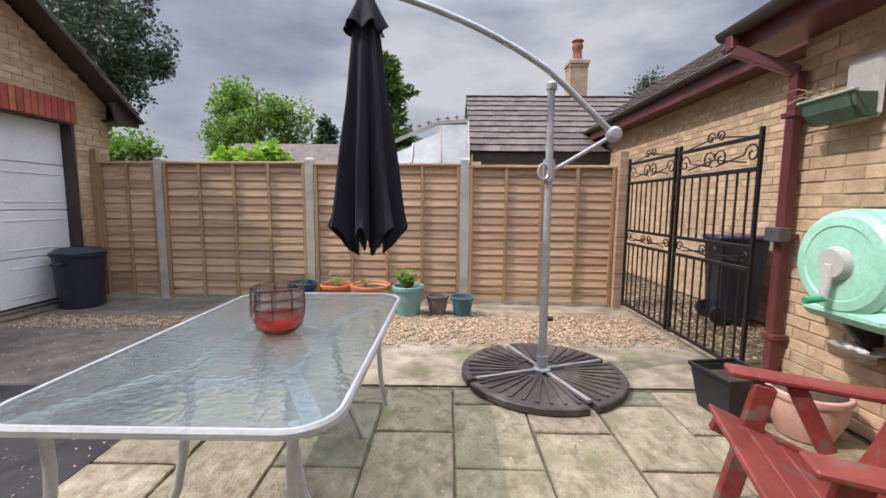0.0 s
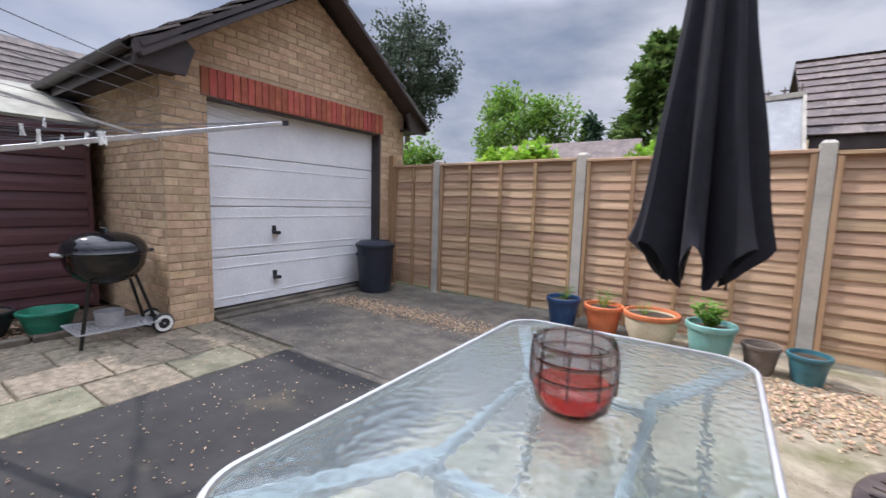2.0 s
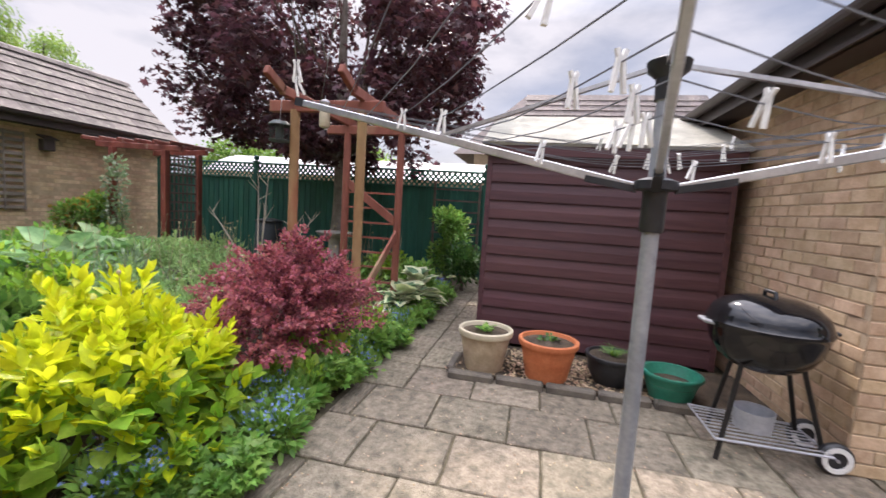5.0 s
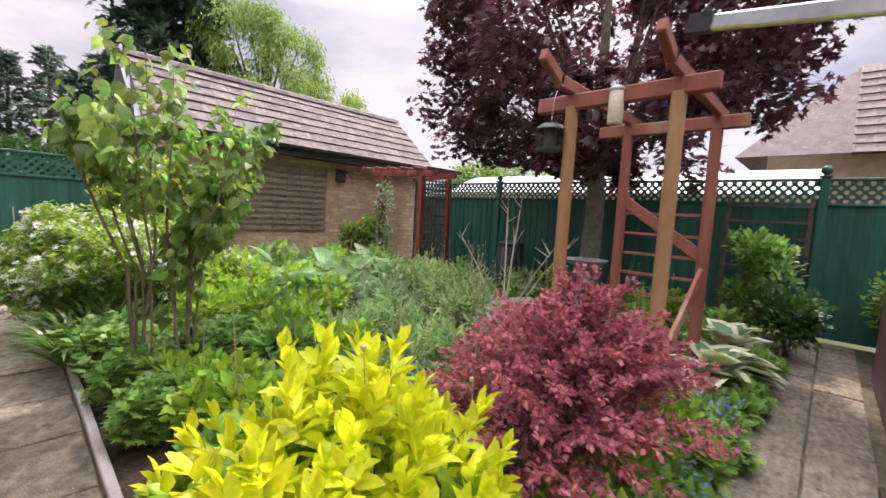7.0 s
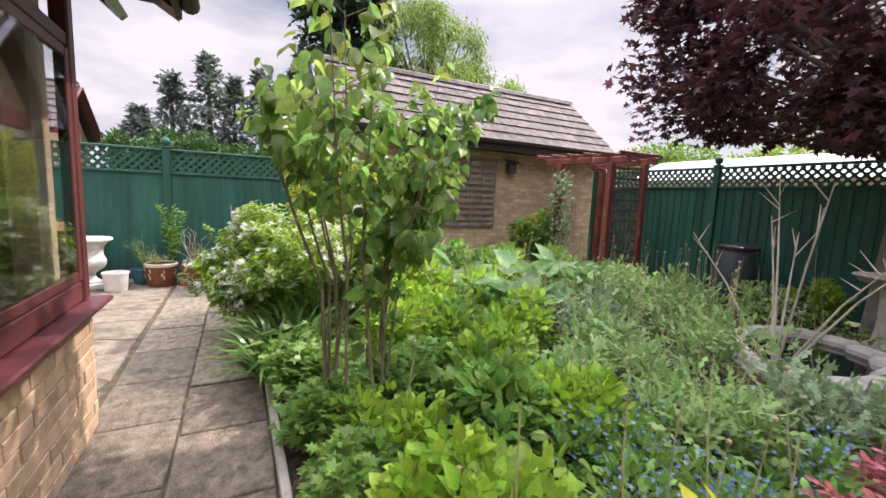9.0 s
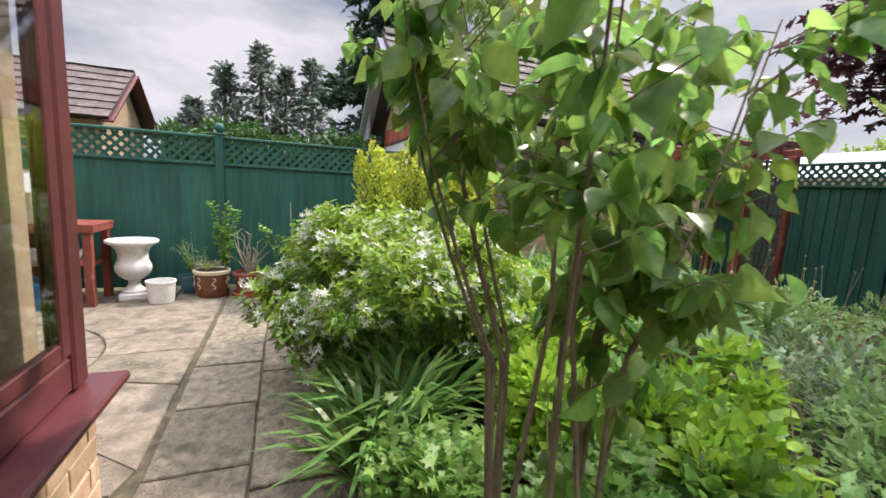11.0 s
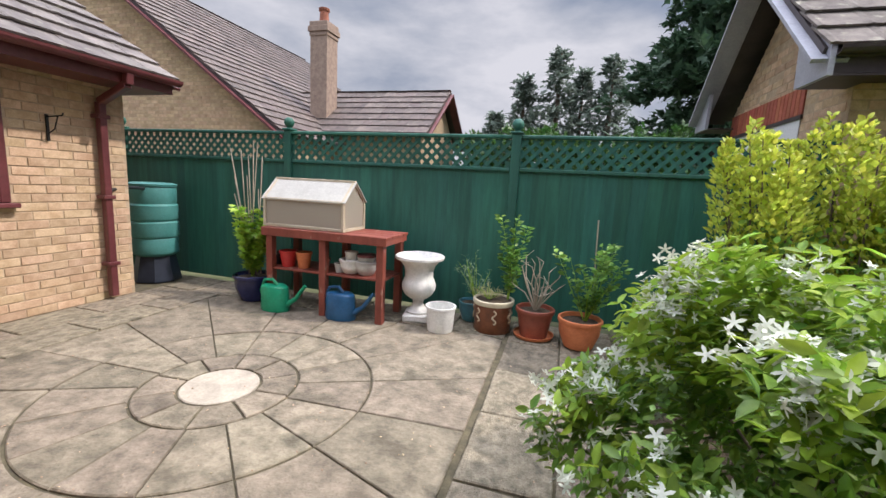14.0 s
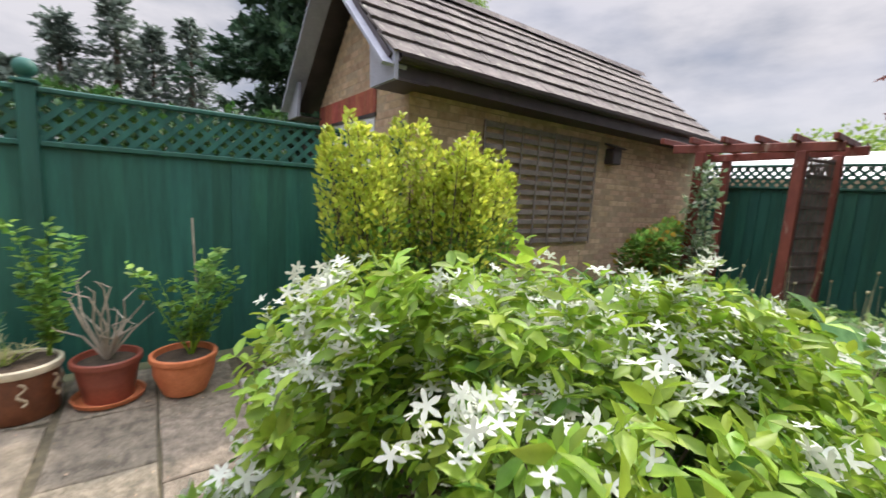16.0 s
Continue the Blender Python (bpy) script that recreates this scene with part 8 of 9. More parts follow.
# multi-stemmed lilac by the path
lil = thing("lilac_tree", (-3.36, -3.54, 0), 0, "young multi-stemmed lilac with large heart-shaped leaves", "tree")
M_LILBARK = shade("lilac_bark", (0.13, 0.10, 0.065), (0.24, 0.19, 0.13), scale=9, rough=0.9, bump=0.8, fine=40)
rl = np.random.RandomState(71)
LP, LD, LS = [], [], []
for k in (0, 1, 3, 4, 5, 7, 8, 10, 12, 13, 14, 15, 16, 17):
    a = TAU * k / 8 + rl.uniform(-0.25, 0.25)
    reach, hgt = rl.uniform(0.34, 0.56), rl.uniform(1.74, 2.06)
    if k % 3 == 0:
        reach, hgt = rl.uniform(0.05, 0.22), rl.uniform(2.0, 2.24)
    if k == 8:
        reach, hgt, a = 0.50, 1.84, radians(-15)
    if k > 15:
        reach, hgt, a = (0.40, 0.44)[k - 16], (1.80, 1.86)[k - 16], radians((-30, -62)[k - 16])
    elif k > 11:
        reach, hgt, a = (0.62, 0.50, 0.66, 0.42)[k - 12], (1.86, 2.0, 1.78, 1.7)[k - 12], radians((172, 190, 205, 150)[k - 12])
    elif k > 8:
        reach, hgt, a = (0.60, 0.54, 0.48)[k - 9], (1.84, 1.80, 2.0)[k - 9], radians((-38, -68, -50)[k - 9])
    base_ = Vector((0.15 * math.cos(a), 0.15 * math.sin(a), 0))
    p1 = Vector((0.38 * reach * math.cos(a), 0.38 * reach * math.sin(a), hgt * 0.45))
    p2 = Vector((0.80 * reach * math.cos(a), 0.80 * reach * math.sin(a), hgt * 0.76))
    p3 = Vector((reach * math.cos(a), reach * math.sin(a), hgt))
    part("stem", G().tube([base_, base_.lerp(p1, 0.5), p1, p1.lerp(p2, 0.5) + Vector((0.01, 0.01, 0)), p2, p3], [0.0095, 0.0085, 0.0075, 0.006, 0.0042, 0.0025], 8), M_LILBARK, lil, smooth=True)
    western = math.cos(a) < -0.1
    # side twigs, each with a few pairs of hanging leaves
    for j in range(17 if k > 15 else 19 if k > 11 else 12 if k > 7 else 16):
        z0 = 0.14 if western and j % (3 if k > 11 else 2) == 0 else 0.80 if k > 15 else 0.60
        f = z0 + (1 - z0) * rl.uniform(0, 1) ** 0.75
        q = base_.lerp(p1, f / 0.45) if f < 0.45 else (p1.lerp(p2, (f - 0.45) / 0.4) if f < 0.85 else p2.lerp(p3, (f - 0.85) / 0.15))
        b = rl.uniform(0, TAU)
        way = Vector((math.cos(b), math.sin(b), rl.uniform(0.1, 0.9)))
        long_ = rl.uniform(0.10, 0.29)
        end = q + way * long_
        if end.x > 0.60 or (end.x > 0.02 and end.z < 1.2) or (end.x > 0.3 and end.z < 1.45) or (end.x > 0.42 and (end.z < 1.55 or (j % 3 and k < 9))):
            continue
        part("twig", G().tube([q, q + way * long_ * 0.6, q + way * long_], [0.003, 0.0022, 0.0012], 4), M_LILBARK, lil)
        for i in range(7):
            c = b + (1.3 if i % 2 else -1.3) * rl.uniform(0.4, 1.2)
            LP.append(q + way * long_ * (0.25 + 0.125 * i) + Vector((rl.uniform(-0.03, 0.03), rl.uniform(-0.03, 0.03), rl.uniform(-0.03, 0.02))))
            LD.append((math.cos(c), math.sin(c), rl.uniform(-2.2, -0.1)))
            LS.append(rl.uniform(0.072, 0.128) * (1.0 if i < 5 else 0.75))
LP, LD, LS = np.array(LP), np.array(LD), np.array(LS)
ok = ((LP[:, 0] < 0.30) | (LP[:, 2] > 1.45)) & ((LP[:, 0] < 0.46) | (LP[:, 2] > 1.6)) & (LP[:, 0] < 0.56) & ((LP[:, 2] > 1.12) | (LP[:, 0] < 0.02))
LP, LD, LS = LP[ok], LD[ok], LS[ok]
thin = (LP[:, 0] > -0.25) & (LP[:, 1] < -0.12) & (LP[:, 2] < 1.46) & (rl.uniform(0, 1, len(LP)) < 0.6)
LP, LD, LS = LP[~thin], LD[~thin], LS[~thin]
yng = (LP[:, 2] > 1.9) & (rl.uniform(0, 1, len(LP)) < 0.6) | (rl.uniform(0, 1, len(LP)) < 0.12)
leaves("foliage", lil, M_LILAC, LP[~yng], LD[~yng], LS[~yng], OVATE, 72, roll=0.6, width=0.76)
leaves("young_foliage", lil, M_LILACY, LP[yng], LD[yng], LS[yng] * 0.85, OVATE, 73, roll=0.6, width=0.7, label="lighter bronze-green young leaves")

# copper maple
mp_ = thing("copper_maple", (-8.82, -3.0, 0), 0, "large copper-purple maple with a spreading crown", "tree")
rm = np.random.RandomState(81)
part("trunk", G().tube([(0, 0, -0.05), (0.02, 0, 0.6), (0.0, 0.02, 1.4), (0.05, 0, 2.4), (0.1, 0, 3.6), (0.1, 0, 5.0)], [0.19, 0.15, 0.135, 0.12, 0.08, 0.03], 14), shade("maple_bark", (0.16, 0.135, 0.11), (0.27, 0.235, 0.20), scale=8, rough=0.9, bump=0.8, fine=35), mp_, smooth=True)
MP, MD, MC = cloud(rm, 27000, (0.35, 0.05, 3.68), (2.7, 3.05, 2.5), 178, 0.42, 0.25)
ok = MP[:, 2] > 1.85 - 0.28 * np.clip(MP[:, 1], -1, 1.6)
leaves("crown", mp_, M_COPPER, MP[ok], MD[ok] * np.array((1, 1, 0.3)) + np.array((0, 0, -0.35)) + rm.normal(0, 0.4, MP[ok].shape), 0.115 * rm.uniform(0.6, 1.2, ok.sum()), MAPLE, 82)
limbs(mp_, (0.03, 0, 2.0), [tuple(c) for c in MC[:34] if c[2] > 2.2], 0.05, 83, name="limb")

# clumps that fill the bed
bed_rng = random.Random(91)


def clump(kind, at, r, h, seed):
    rs = np.random.RandomState(seed)
    if kind == "strap":
        th = thing("daylily_clump", at, 0, "arching strap-leaved clump in the bed", "plant", "strap-leaved clumps")
        n = 90
        a = rs.uniform(0, TAU, n)
        D = np.stack([np.cos(a), np.sin(a), rs.uniform(0.5, 1.8, n)], 1)
        base = np.stack([np.cos(a) * 0.08, np.sin(a) * 0.08, np.zeros(n)], 1)
        size, steep = h * 1.35 * rs.uniform(0.6, 1.1, n), D[:, 2] > 1.1
        leaves("inner_foliage", th, M_BLADE, base[steep], D[steep], size[steep], BLADE, seed, roll=0.1)
        leaves("outer_foliage", th, M_BLADE, base[~steep], D[~steep], size[~steep], BLADE, seed + 1, roll=0.1)
    elif kind == "geranium":
        th = thing("geranium_mound", at, 0, "low mound of divided green leaves", "plant", "leafy mounds")
        P, D, _ = cloud(rs, 1500, (0, 0, h * 0.45), (r, r, h * 0.5), 14, r * 0.4, 0.5)
        k = P[:, 2] > 0.02
        leaves("foliage", th, M_MID, P[k], D[k] * np.array((1, 1, 0.2)) + np.array((0, 0, 0.12)), 0.05 * rs.uniform(0.6, 1.3, k.sum()), MAPLE, seed)
        limbs(th, (0, 0, 0), [tuple(p) for p in P[:10]], 0.004, seed)
    elif kind == "feather":
        th = thing("feathery_perennial", at, 0, "grey-green feathery perennial clump", "plant", "feathery perennials")
        P, D, _ = cloud(rs, 620, (0, 0, h * 0.40), (r * 1.2, r * 1.2, h * 0.5), 13, r * 0.42, 0.1)
        k = P[:, 2] > 0.02
        leaves("foliage", th, M_FEATH if seed % 4 else M_SAGE, P[k], D[k] * 1.0 + np.array((0, 0, 0.5)) + rs.normal(0, 0.35, (k.sum(), 3)), 0.10 * rs.uniform(0.6, 1.3, k.sum()), SPRAY, seed)
        limbs(th, (0, 0, 0), [tuple(p) for p in P[:14]], 0.004, seed)
    elif kind == "forget":
        th = thing("forget_me_nots", at, 0, "low leafy patch with tiny blue flowers", "plant", "blue-flowered patches")
        P, D, _ = cloud(rs, 700, (0, 0, h * 0.4), (r, r, h * 0.5), 12, r * 0.4, 0.5)
        k = P[:, 2] > 0.01
        P, D = P[k], D[k]
        leaves("foliage", th, M_MID, P, D + np.array((0, 0, 0.4)), 0.06 * rs.uniform(0.6, 1.2, len(P)), OVAL, seed, width=0.5)
        q = rs.choice(np.where(P[:, 2] > h * 0.35)[0], 220)
        leaves("blossom", th, M_BLUEFL, P[q] + np.array((0, 0, 0.06)) + rs.normal(0, 0.03, (220, 3)), rs.normal(0, 1, (220, 3)), 0.019, STAR, seed + 1, label="tiny sky-blue flowers")
    elif kind == "broad":
        th = thing("broad_leaved_plant", at, 0, "upright bright green broad-leaved perennial", "plant", "broad-leaved perennials")
        P, D, _ = cloud(rs, 640, (0, 0, h * 0.5), (r, r, h * 0.5), 14, r * 0.35, 0.3)
        k = P[:, 2] > 0.03
        leaves("foliage", th, M_YGREEN if seed % 3 == 0 else M_MID, P[k], D[k] + np.array((0, 0, 0.35)), 0.085 * rs.uniform(0.55, 1.25, k.sum()), OVAL, seed, width=0.62)
        limbs(th, (0, 0, 0), [tuple(p) for p in P[:12]], 0.005, seed)
    elif kind == "lime":
        th = thing("lime_leaved_plant", at, 0, "bright lime-green leafy perennial in the bed", "plant", "lime-green perennials")
        P, D, _ = cloud(rs, 780, (0, 0, h * 0.5), (r, r, h * 0.55), 14, r * 0.4, 0.3)
        k = P[:, 2] > 0.03
        leaves("foliage", th, M_YGREEN, P[k], D[k] + np.array((0, 0, 0.35)), 0.08 * rs.uniform(0.55, 1.25, k.sum()), OVAL, seed, width=0.66)
        limbs(th, (0, 0, 0), [tuple(p) for p in P[:12]], 0.005, seed, M_YGREEN)
    elif kind == "giant":
        th = thing("crambe_plant", at, 0, "large grey-green plant with huge wavy leaves", "plant", "giant-leaved plants")
        n = 15
        a = np.linspace(0, TAU, n, endpoint=False) + rs.uniform(-0.2, 0.2, n)
        rad, z = rs.uniform(0.08, 0.3, n), h * rs.uniform(0.25, 0.72, n)
        P = np.stack([np.cos(a) * rad, np.sin(a) * rad, z], 1)
        leaves("foliage", th, M_CRAMBE, P, np.stack([np.cos(a), np.sin(a), rs.uniform(0.2, 1.3, n)], 1), 0.30 * rs.uniform(0.7, 1.15, n), HEART, seed, roll=0.3, width=0.9)
        limbs(th, (0, 0, 0), [tuple(p) for p in P], 0.010, seed, M_YGREEN)
    elif kind == "hosta":
        th = thing("hosta", at, 0, "variegated hosta with cream-edged leaves", "plant", "hostas")
        n = 34
        a = rs.uniform(0, TAU, n)
        lv = rs.uniform(0, 1, n)
        D = np.stack([np.cos(a), np.sin(a), 0.9 * lv - 0.1], 1)
        P = np.stack([np.cos(a) * 0.15 * (1 - lv), np.sin(a) * 0.15 * (1 - lv), h * (0.25 + 0.7 * lv)], 1)
        sz = 0.27 * rs.uniform(0.7, 1.1, n)
        leaves("foliage", th, M_HOSTAW, P, D, sz, HEART, seed, roll=0.15, width=0.85)
        leaves("leaf_centre", th, M_HOSTA, P + np.array((0, 0, 0.006)) + unit(D) * 0.02, D, sz * 0.74, HEART, seed, roll=0.15, width=0.62, label="green leaf centres")
        limbs(th, (0, 0, 0), [tuple(p) for p in P[:12]], 0.006, seed, M_HOSTA)
    return th


EDGE = [(("geranium", "forget", "broad")[k % 3], -3.35 - 0.33 * k, -0.72 + 0.05 * math.sin(k * 2.3), 0.20, 0.15 + 0.05 * (k % 2)) for k in range(14)]
LIME = [("lime", x, y, 0.32, h) for x, y, h in ((-3.72, -4.12, 0.5), (-4.05, -4.75, 0.62), (-4.2, -3.85, 0.5), (-4.35, -4.75, 0.55), (-4.55, -5.2, 0.6), (-4.75, -5.9, 0.6), (-3.95, -4.35, 0.42), (-4.3, -3.55, 0.45), (-5.0, -4.9, 0.55), (-3.45, -3.15, 0.34), (-4.4, -2.9, 0.4), (-3.7, -2.45, 0.32), (-6.0, -5.7, 0.6), (-5.3, -0.95, 0.2), (-4.6, -0.95, 0.22))]
PLAN = EDGE + LIME + [("strap", -3.12, -4.50, 0.3, 0.42), ("strap", -3.35, -4.62, 0.3, 0.45), ("strap", -2.98, -4.28, 0.3, 0.36), ("geranium", -3.18, -4.0, 0.36, 0.40), ("geranium", -3.22, -3.45, 0.34, 0.38), ("geranium", -3.75, -3.6, 0.36, 0.42), ("geranium", -3.2, -2.9, 0.28, 0.3),
        ("broad", -3.45, -2.55, 0.26, 0.42), ("broad", -3.9, -2.95, 0.3, 0.5), ("broad", -3.3, -2.05, 0.22, 0.34), ("forget", -3.75, -2.1, 0.35, 0.24), ("forget", -4.2, -2.5, 0.4, 0.26), ("forget", -4.6, -2.1, 0.36, 0.26), ("forget", -3.9, -0.98, 0.28, 0.2), ("forget", -3.15, -0.98, 0.22, 0.2), ("forget", -3.2, -1.75, 0.25, 0.2),
        ("broad", -4.15, -0.92, 0.2, 0.24), ("broad", -4.5, -0.85, 0.22, 0.2), ("geranium", -4.75, -0.82, 0.22, 0.2), ("geranium", -5.1, -0.85, 0.24, 0.2), ("geranium", -5.45, -0.86, 0.2, 0.18),
        ("hosta", -6.60, -0.82, 0.3, 0.42), ("hosta", -6.22, -0.90, 0.26, 0.36), ("forget", -4.5, -2.75, 0.4, 0.3), ("forget", -4.0, -2.0, 0.36, 0.28), ("forget", -5.1, -2.2, 0.36, 0.28), ("broad", -7.1, -0.95, 0.28, 0.4), ("broad", -7.6, -1.1, 0.3, 0.5),
        ("giant", -5.7, -4.95, 0.5, 0.85), ("giant", -5.0, -5.4, 0.5, 0.8), ("giant", -6.5, -5.2, 0.5, 0.78), ("giant", -5.2, -4.5, 0.4, 0.66),
        ("broad", -4.4, -5.6, 0.35, 0.65), ("broad", -4.3, -4.0, 0.35, 0.55), ("broad", -4.9, -4.0, 0.35, 0.6), ("broad", -5.3, -6.2, 0.4, 0.75), ("broad", -6.3, -6.3, 0.4, 0.7),
        ("feather", -5.2, -3.3, 0.42, 0.62), ("feather", -5.9, -3.0, 0.42, 0.66), ("feather", -5.6, -3.9, 0.42, 0.7), ("feather", -6.5, -3.9, 0.45, 0.72), ("feather", -4.7, -3.2, 0.4, 0.5), ("feather", -5.0, -2.5, 0.4, 0.5), ("feather", -5.75, -2.3, 0.36, 0.52), ("feather", -6.7, -4.7, 0.4, 0.7),
        ("feather", -7.4, -4.3, 0.4, 0.66), ("feather", -7.6, -5.2, 0.4, 0.6), ("geranium", -8.2, -5.9, 0.4, 0.45), ("broad", -7.3, -6.3, 0.38, 0.6), ("broad", -6.8, -7.2, 0.36, 0.55), ("strap", -5.9, -7.3, 0.3, 0.6), ("strap", -6.3, -7.0, 0.3, 0.6), ("strap", -5.4, -7.0, 0.3, 0.62), ("feather", -8.3, -3.9, 0.36, 0.5),
        ("geranium", -8.9, -2.2, 0.36, 0.4), ("broad", -8.3, -1.8, 0.36, 0.5), ("broad", -7.1, -1.8, 0.3, 0.42), ("geranium", -6.5, -2.0, 0.32, 0.36), ("geranium", -3.9, -6.6, 0.4, 0.45), ("broad", -3.4, -6.9, 0.36, 0.5), ("broad", -3.6, -7.5, 0.3, 0.5), ("broad", -8.9, -3.6, 0.3, 0.5), ("broad", -4.05, -3.35, 0.28, 0.42)]
for i, (k, x, y, r_, h_) in enumerate(PLAN):
    clump(k, (x, y, 0.02), r_, h_, 300 + i)
# low fill between the clumps
rf = np.random.RandomState(95)
n = 15000
fx, fy = rf.uniform(-9.2, -3.0, n), rf.uniform(-7.9, -0.85, n)
dens = np.array([noise.noise((a * 0.9, b * 0.9, 4)) for a, b in zip(fx, fy)])
k = dens > -0.12
fx, fy = fx[k], fy[k]
fz = 0.04 + 0.16 * rf.uniform(0, 1, len(fx)) ** 2
solid_ob = new("low_ground_cover", leaf_mesh("low_ground_cover", M_MID, np.stack([fx, fy, fz], 1), rf.normal(0, 1, (len(fx), 3)) * np.array((1, 1, 0.4)) + np.array((0, 0, 0.35)), 0.06 * rf.uniform(0.5, 1.4, len(fx)), OVAL, 96, width=0.7))
tagged(solid_ob, "low green seedlings and weeds over the soil", "ground cover", kind="stuff")

# dry stalks standing among the plants
rk = random.Random(97)
stalks = G()
for _ in range(260):
    x, y = rk.uniform(-8.8, -3.2), rk.uniform(-7.2, -1.2)
    h_ = rk.uniform(0.35, 0.95)
    tip = Vector((x + rk.uniform(-0.15, 0.15), y + rk.uniform(-0.15, 0.15), h_))
    stalks.tube([(x, y, 0.02), Vector((x, y, 0.02)).lerp(tip, 0.6) + Vector((0.02, 0, 0)), tip], [0.0035, 0.003, 0.0015], 4)
    if rk.random() < 0.5:
        stalks.lathe([(0.001, -0.014), (0.010, -0.004), (0.010, 0.006), (0.001, 0.014)], 6, Matrix.Translation(tip))
solid("dry_stalks", stalks, shade("dry_stalk", (0.28, 0.24, 0.12), (0.46, 0.40, 0.24), rough=0.9, bump=0), "thin dry stalks and seed heads among the plants", "stalks", "stuff")

# a dead twiggy shrub
dead = thing("dead_shrub", (-6.45, -2.9, 0.02), 0, "leafless pale twiggy shrub in the bed", "shrub")
M_PALETW = shade("pale_dead_wood", (0.30, 0.26, 0.20), (0.44, 0.39, 0.31), scale=9, rough=0.9, bump=0.4)
rd = random.Random(7)
for b in range(7):
    a = rd.uniform(0, TAU)
    tip = Vector((math.cos(a) * rd.uniform(0.25, 0.8), math.sin(a) * rd.uniform(0.25, 0.8), rd.uniform(1.0, 1.65)))
    mid = tip * 0.55 + Vector((0, 0, 0.08))
    part("branch", G().tube([(0, 0, 0), mid * 0.5, mid, tip], [0.011, 0.009, 0.007, 0.003], 7), M_PALETW, dead, smooth=True)
    for _ in range(3):
        f = rd.uniform(0.3, 0.9)
        p = mid.lerp(tip, f)
        part("twig", G().tube([p, p + Vector((rd.uniform(-0.15, 0.15), rd.uniform(-0.15, 0.15), rd.uniform(0.05, 0.25)))], [0.007, 0.002], 5), M_PALETW, dead)

# ---- plants in pots ----
def pot_plant(name, at, n, spread, h, size, shape, mat, label, seed, stems=6, width=0.6):
    rs = np.random.RandomState(seed)
    th = thing(name, at, 0, label, "plant")
    P, D, T = [], [], []
    for s in range(stems):
        a = rs.uniform(0, TAU)
        tip = np.array((math.cos(a) * spread * rs.uniform(0.2, 1), math.sin(a) * spread * rs.uniform(0.2, 1), h * rs.uniform(0.6, 1.0)))
        T.append(tuple(tip))
        for _ in range(max(1, n // stems)):
            f = rs.uniform(0.15, 1)
            b = rs.uniform(0, TAU)
            o = np.array((math.cos(b), math.sin(b), 0.4))
            P.append(tip * f + o * 0.012)
            D.append(o)
    limbs(th, (0, 0, 0), T, 0.005, seed, M_YGREEN)
    leaves("foliage", th, mat, P, D, size * rs.uniform(0.6, 1.2, len(P)), shape, seed, width=width)
    return th


pot_plant("pot_seedlings", (-1.66, 4.62, 0.25), 40, 0.12, 0.14, 0.10, BLADE, M_BLADE, "thin green shoots in the blue pot", 201, 8)
pot_plant("pot_seedlings", (-1.27, 4.60, 0.24), 60, 0.14, 0.16, 0.12, BLADE, M_BLADE, "thin green shoots in the orange pot", 202, 8)
pot_plant("pot_seedlings", (-0.92, 4.55, 0.25), 40, 0.12, 0.12, 0.09, BLADE, M_BLADE, "a few green shoots in the cream pot", 203, 6)
pot_plant("pot_herbs", (-0.42, 4.40, 0.27), 220, 0.16, 0.22, 0.055, OVAL, M_MID, "leafy green seedlings in the teal pot", 204, 12)
pot_plant("pot_seedlings", (-5.08, 0.2, 0.31), 30, 0.10, 0.05, 0.06, OVAL, M_MID, "low weeds in the buff pot", 205, 5)
pot_plant("pot_seedlings", (-5.06, 0.68, 0.29), 24, 0.12, 0.05, 0.05, OVAL, M_DEEP, "low weeds in the terracotta pot", 206, 5)
pot_plant("pot_grass", (-5.14, 1.16, 0.225), 140, 0.12, 0.08, 0.09, BLADE, M_BLADE, "thin grass in the black pot", 207, 12)
pot_plant("pot_shrub", (-1.98, -7.84, 0.27), 380, 0.17, 0.80, 0.06, OVAL, M_MID, "upright leafy shoots in the brown pot", 208, 4)
pot_plant("pot_grass", (-1.82, -7.74, 0.28), 120, 0.16, 0.12, 0.11, BLADE, leafmat("dry_blade", (0.35, 0.33, 0.14), (0.48, 0.45, 0.22)), "dry tufted grass in the brown pot", 209, 10)
pot_plant("pot_lavender", (-1.66, -7.92, 0.22), 240, 0.26, 0.46, 0.05, BLADE, M_SAGE, "grey-green straggly lavender behind the bucket", 210, 12, 2.0)
pot_plant("pot_shrub", (-2.66, -7.66, 0.22), 560, 0.33, 0.68, 0.06, OVAL, M_MID, "bushy leafy shoots in the terracotta pot", 211, 12)
pot_plant("pot_shrub", (0.68, -7.62, 0.25), 900, 0.25, 0.74, 0.085, MAPLE, M_YGREEN, "bushy light green plant in the navy pot", 212, 18, 0.9)
dryp = thing("dry_pot_stems", (-2.24, -7.75, 0.235), 0, "bare twisting dry stems in the red-brown pot", "plant")
for b in range(18):
    a = rd.uniform(0, TAU)
    tip = Vector((math.cos(a) * rd.uniform(0.05, 0.22), math.sin(a) * rd.uniform(0.05, 0.2), rd.uniform(0.18, 0.48)))
    part("stem", G().tube([(0, 0, 0), tip * 0.5 + Vector((rd.uniform(-0.05, 0.05), rd.uniform(-0.05, 0.05), 0.04)), tip, tip + Vector((rd.uniform(-0.1, 0.1), rd.uniform(-0.1, 0.1), 0.05))], [0.007, 0.006, 0.004, 0.002], 5), M_PALETW, dryp)
canes = thing("garden_canes", (0.76, -7.72, 0.25), 0, "pale dry canes standing in the navy pot", "canes")
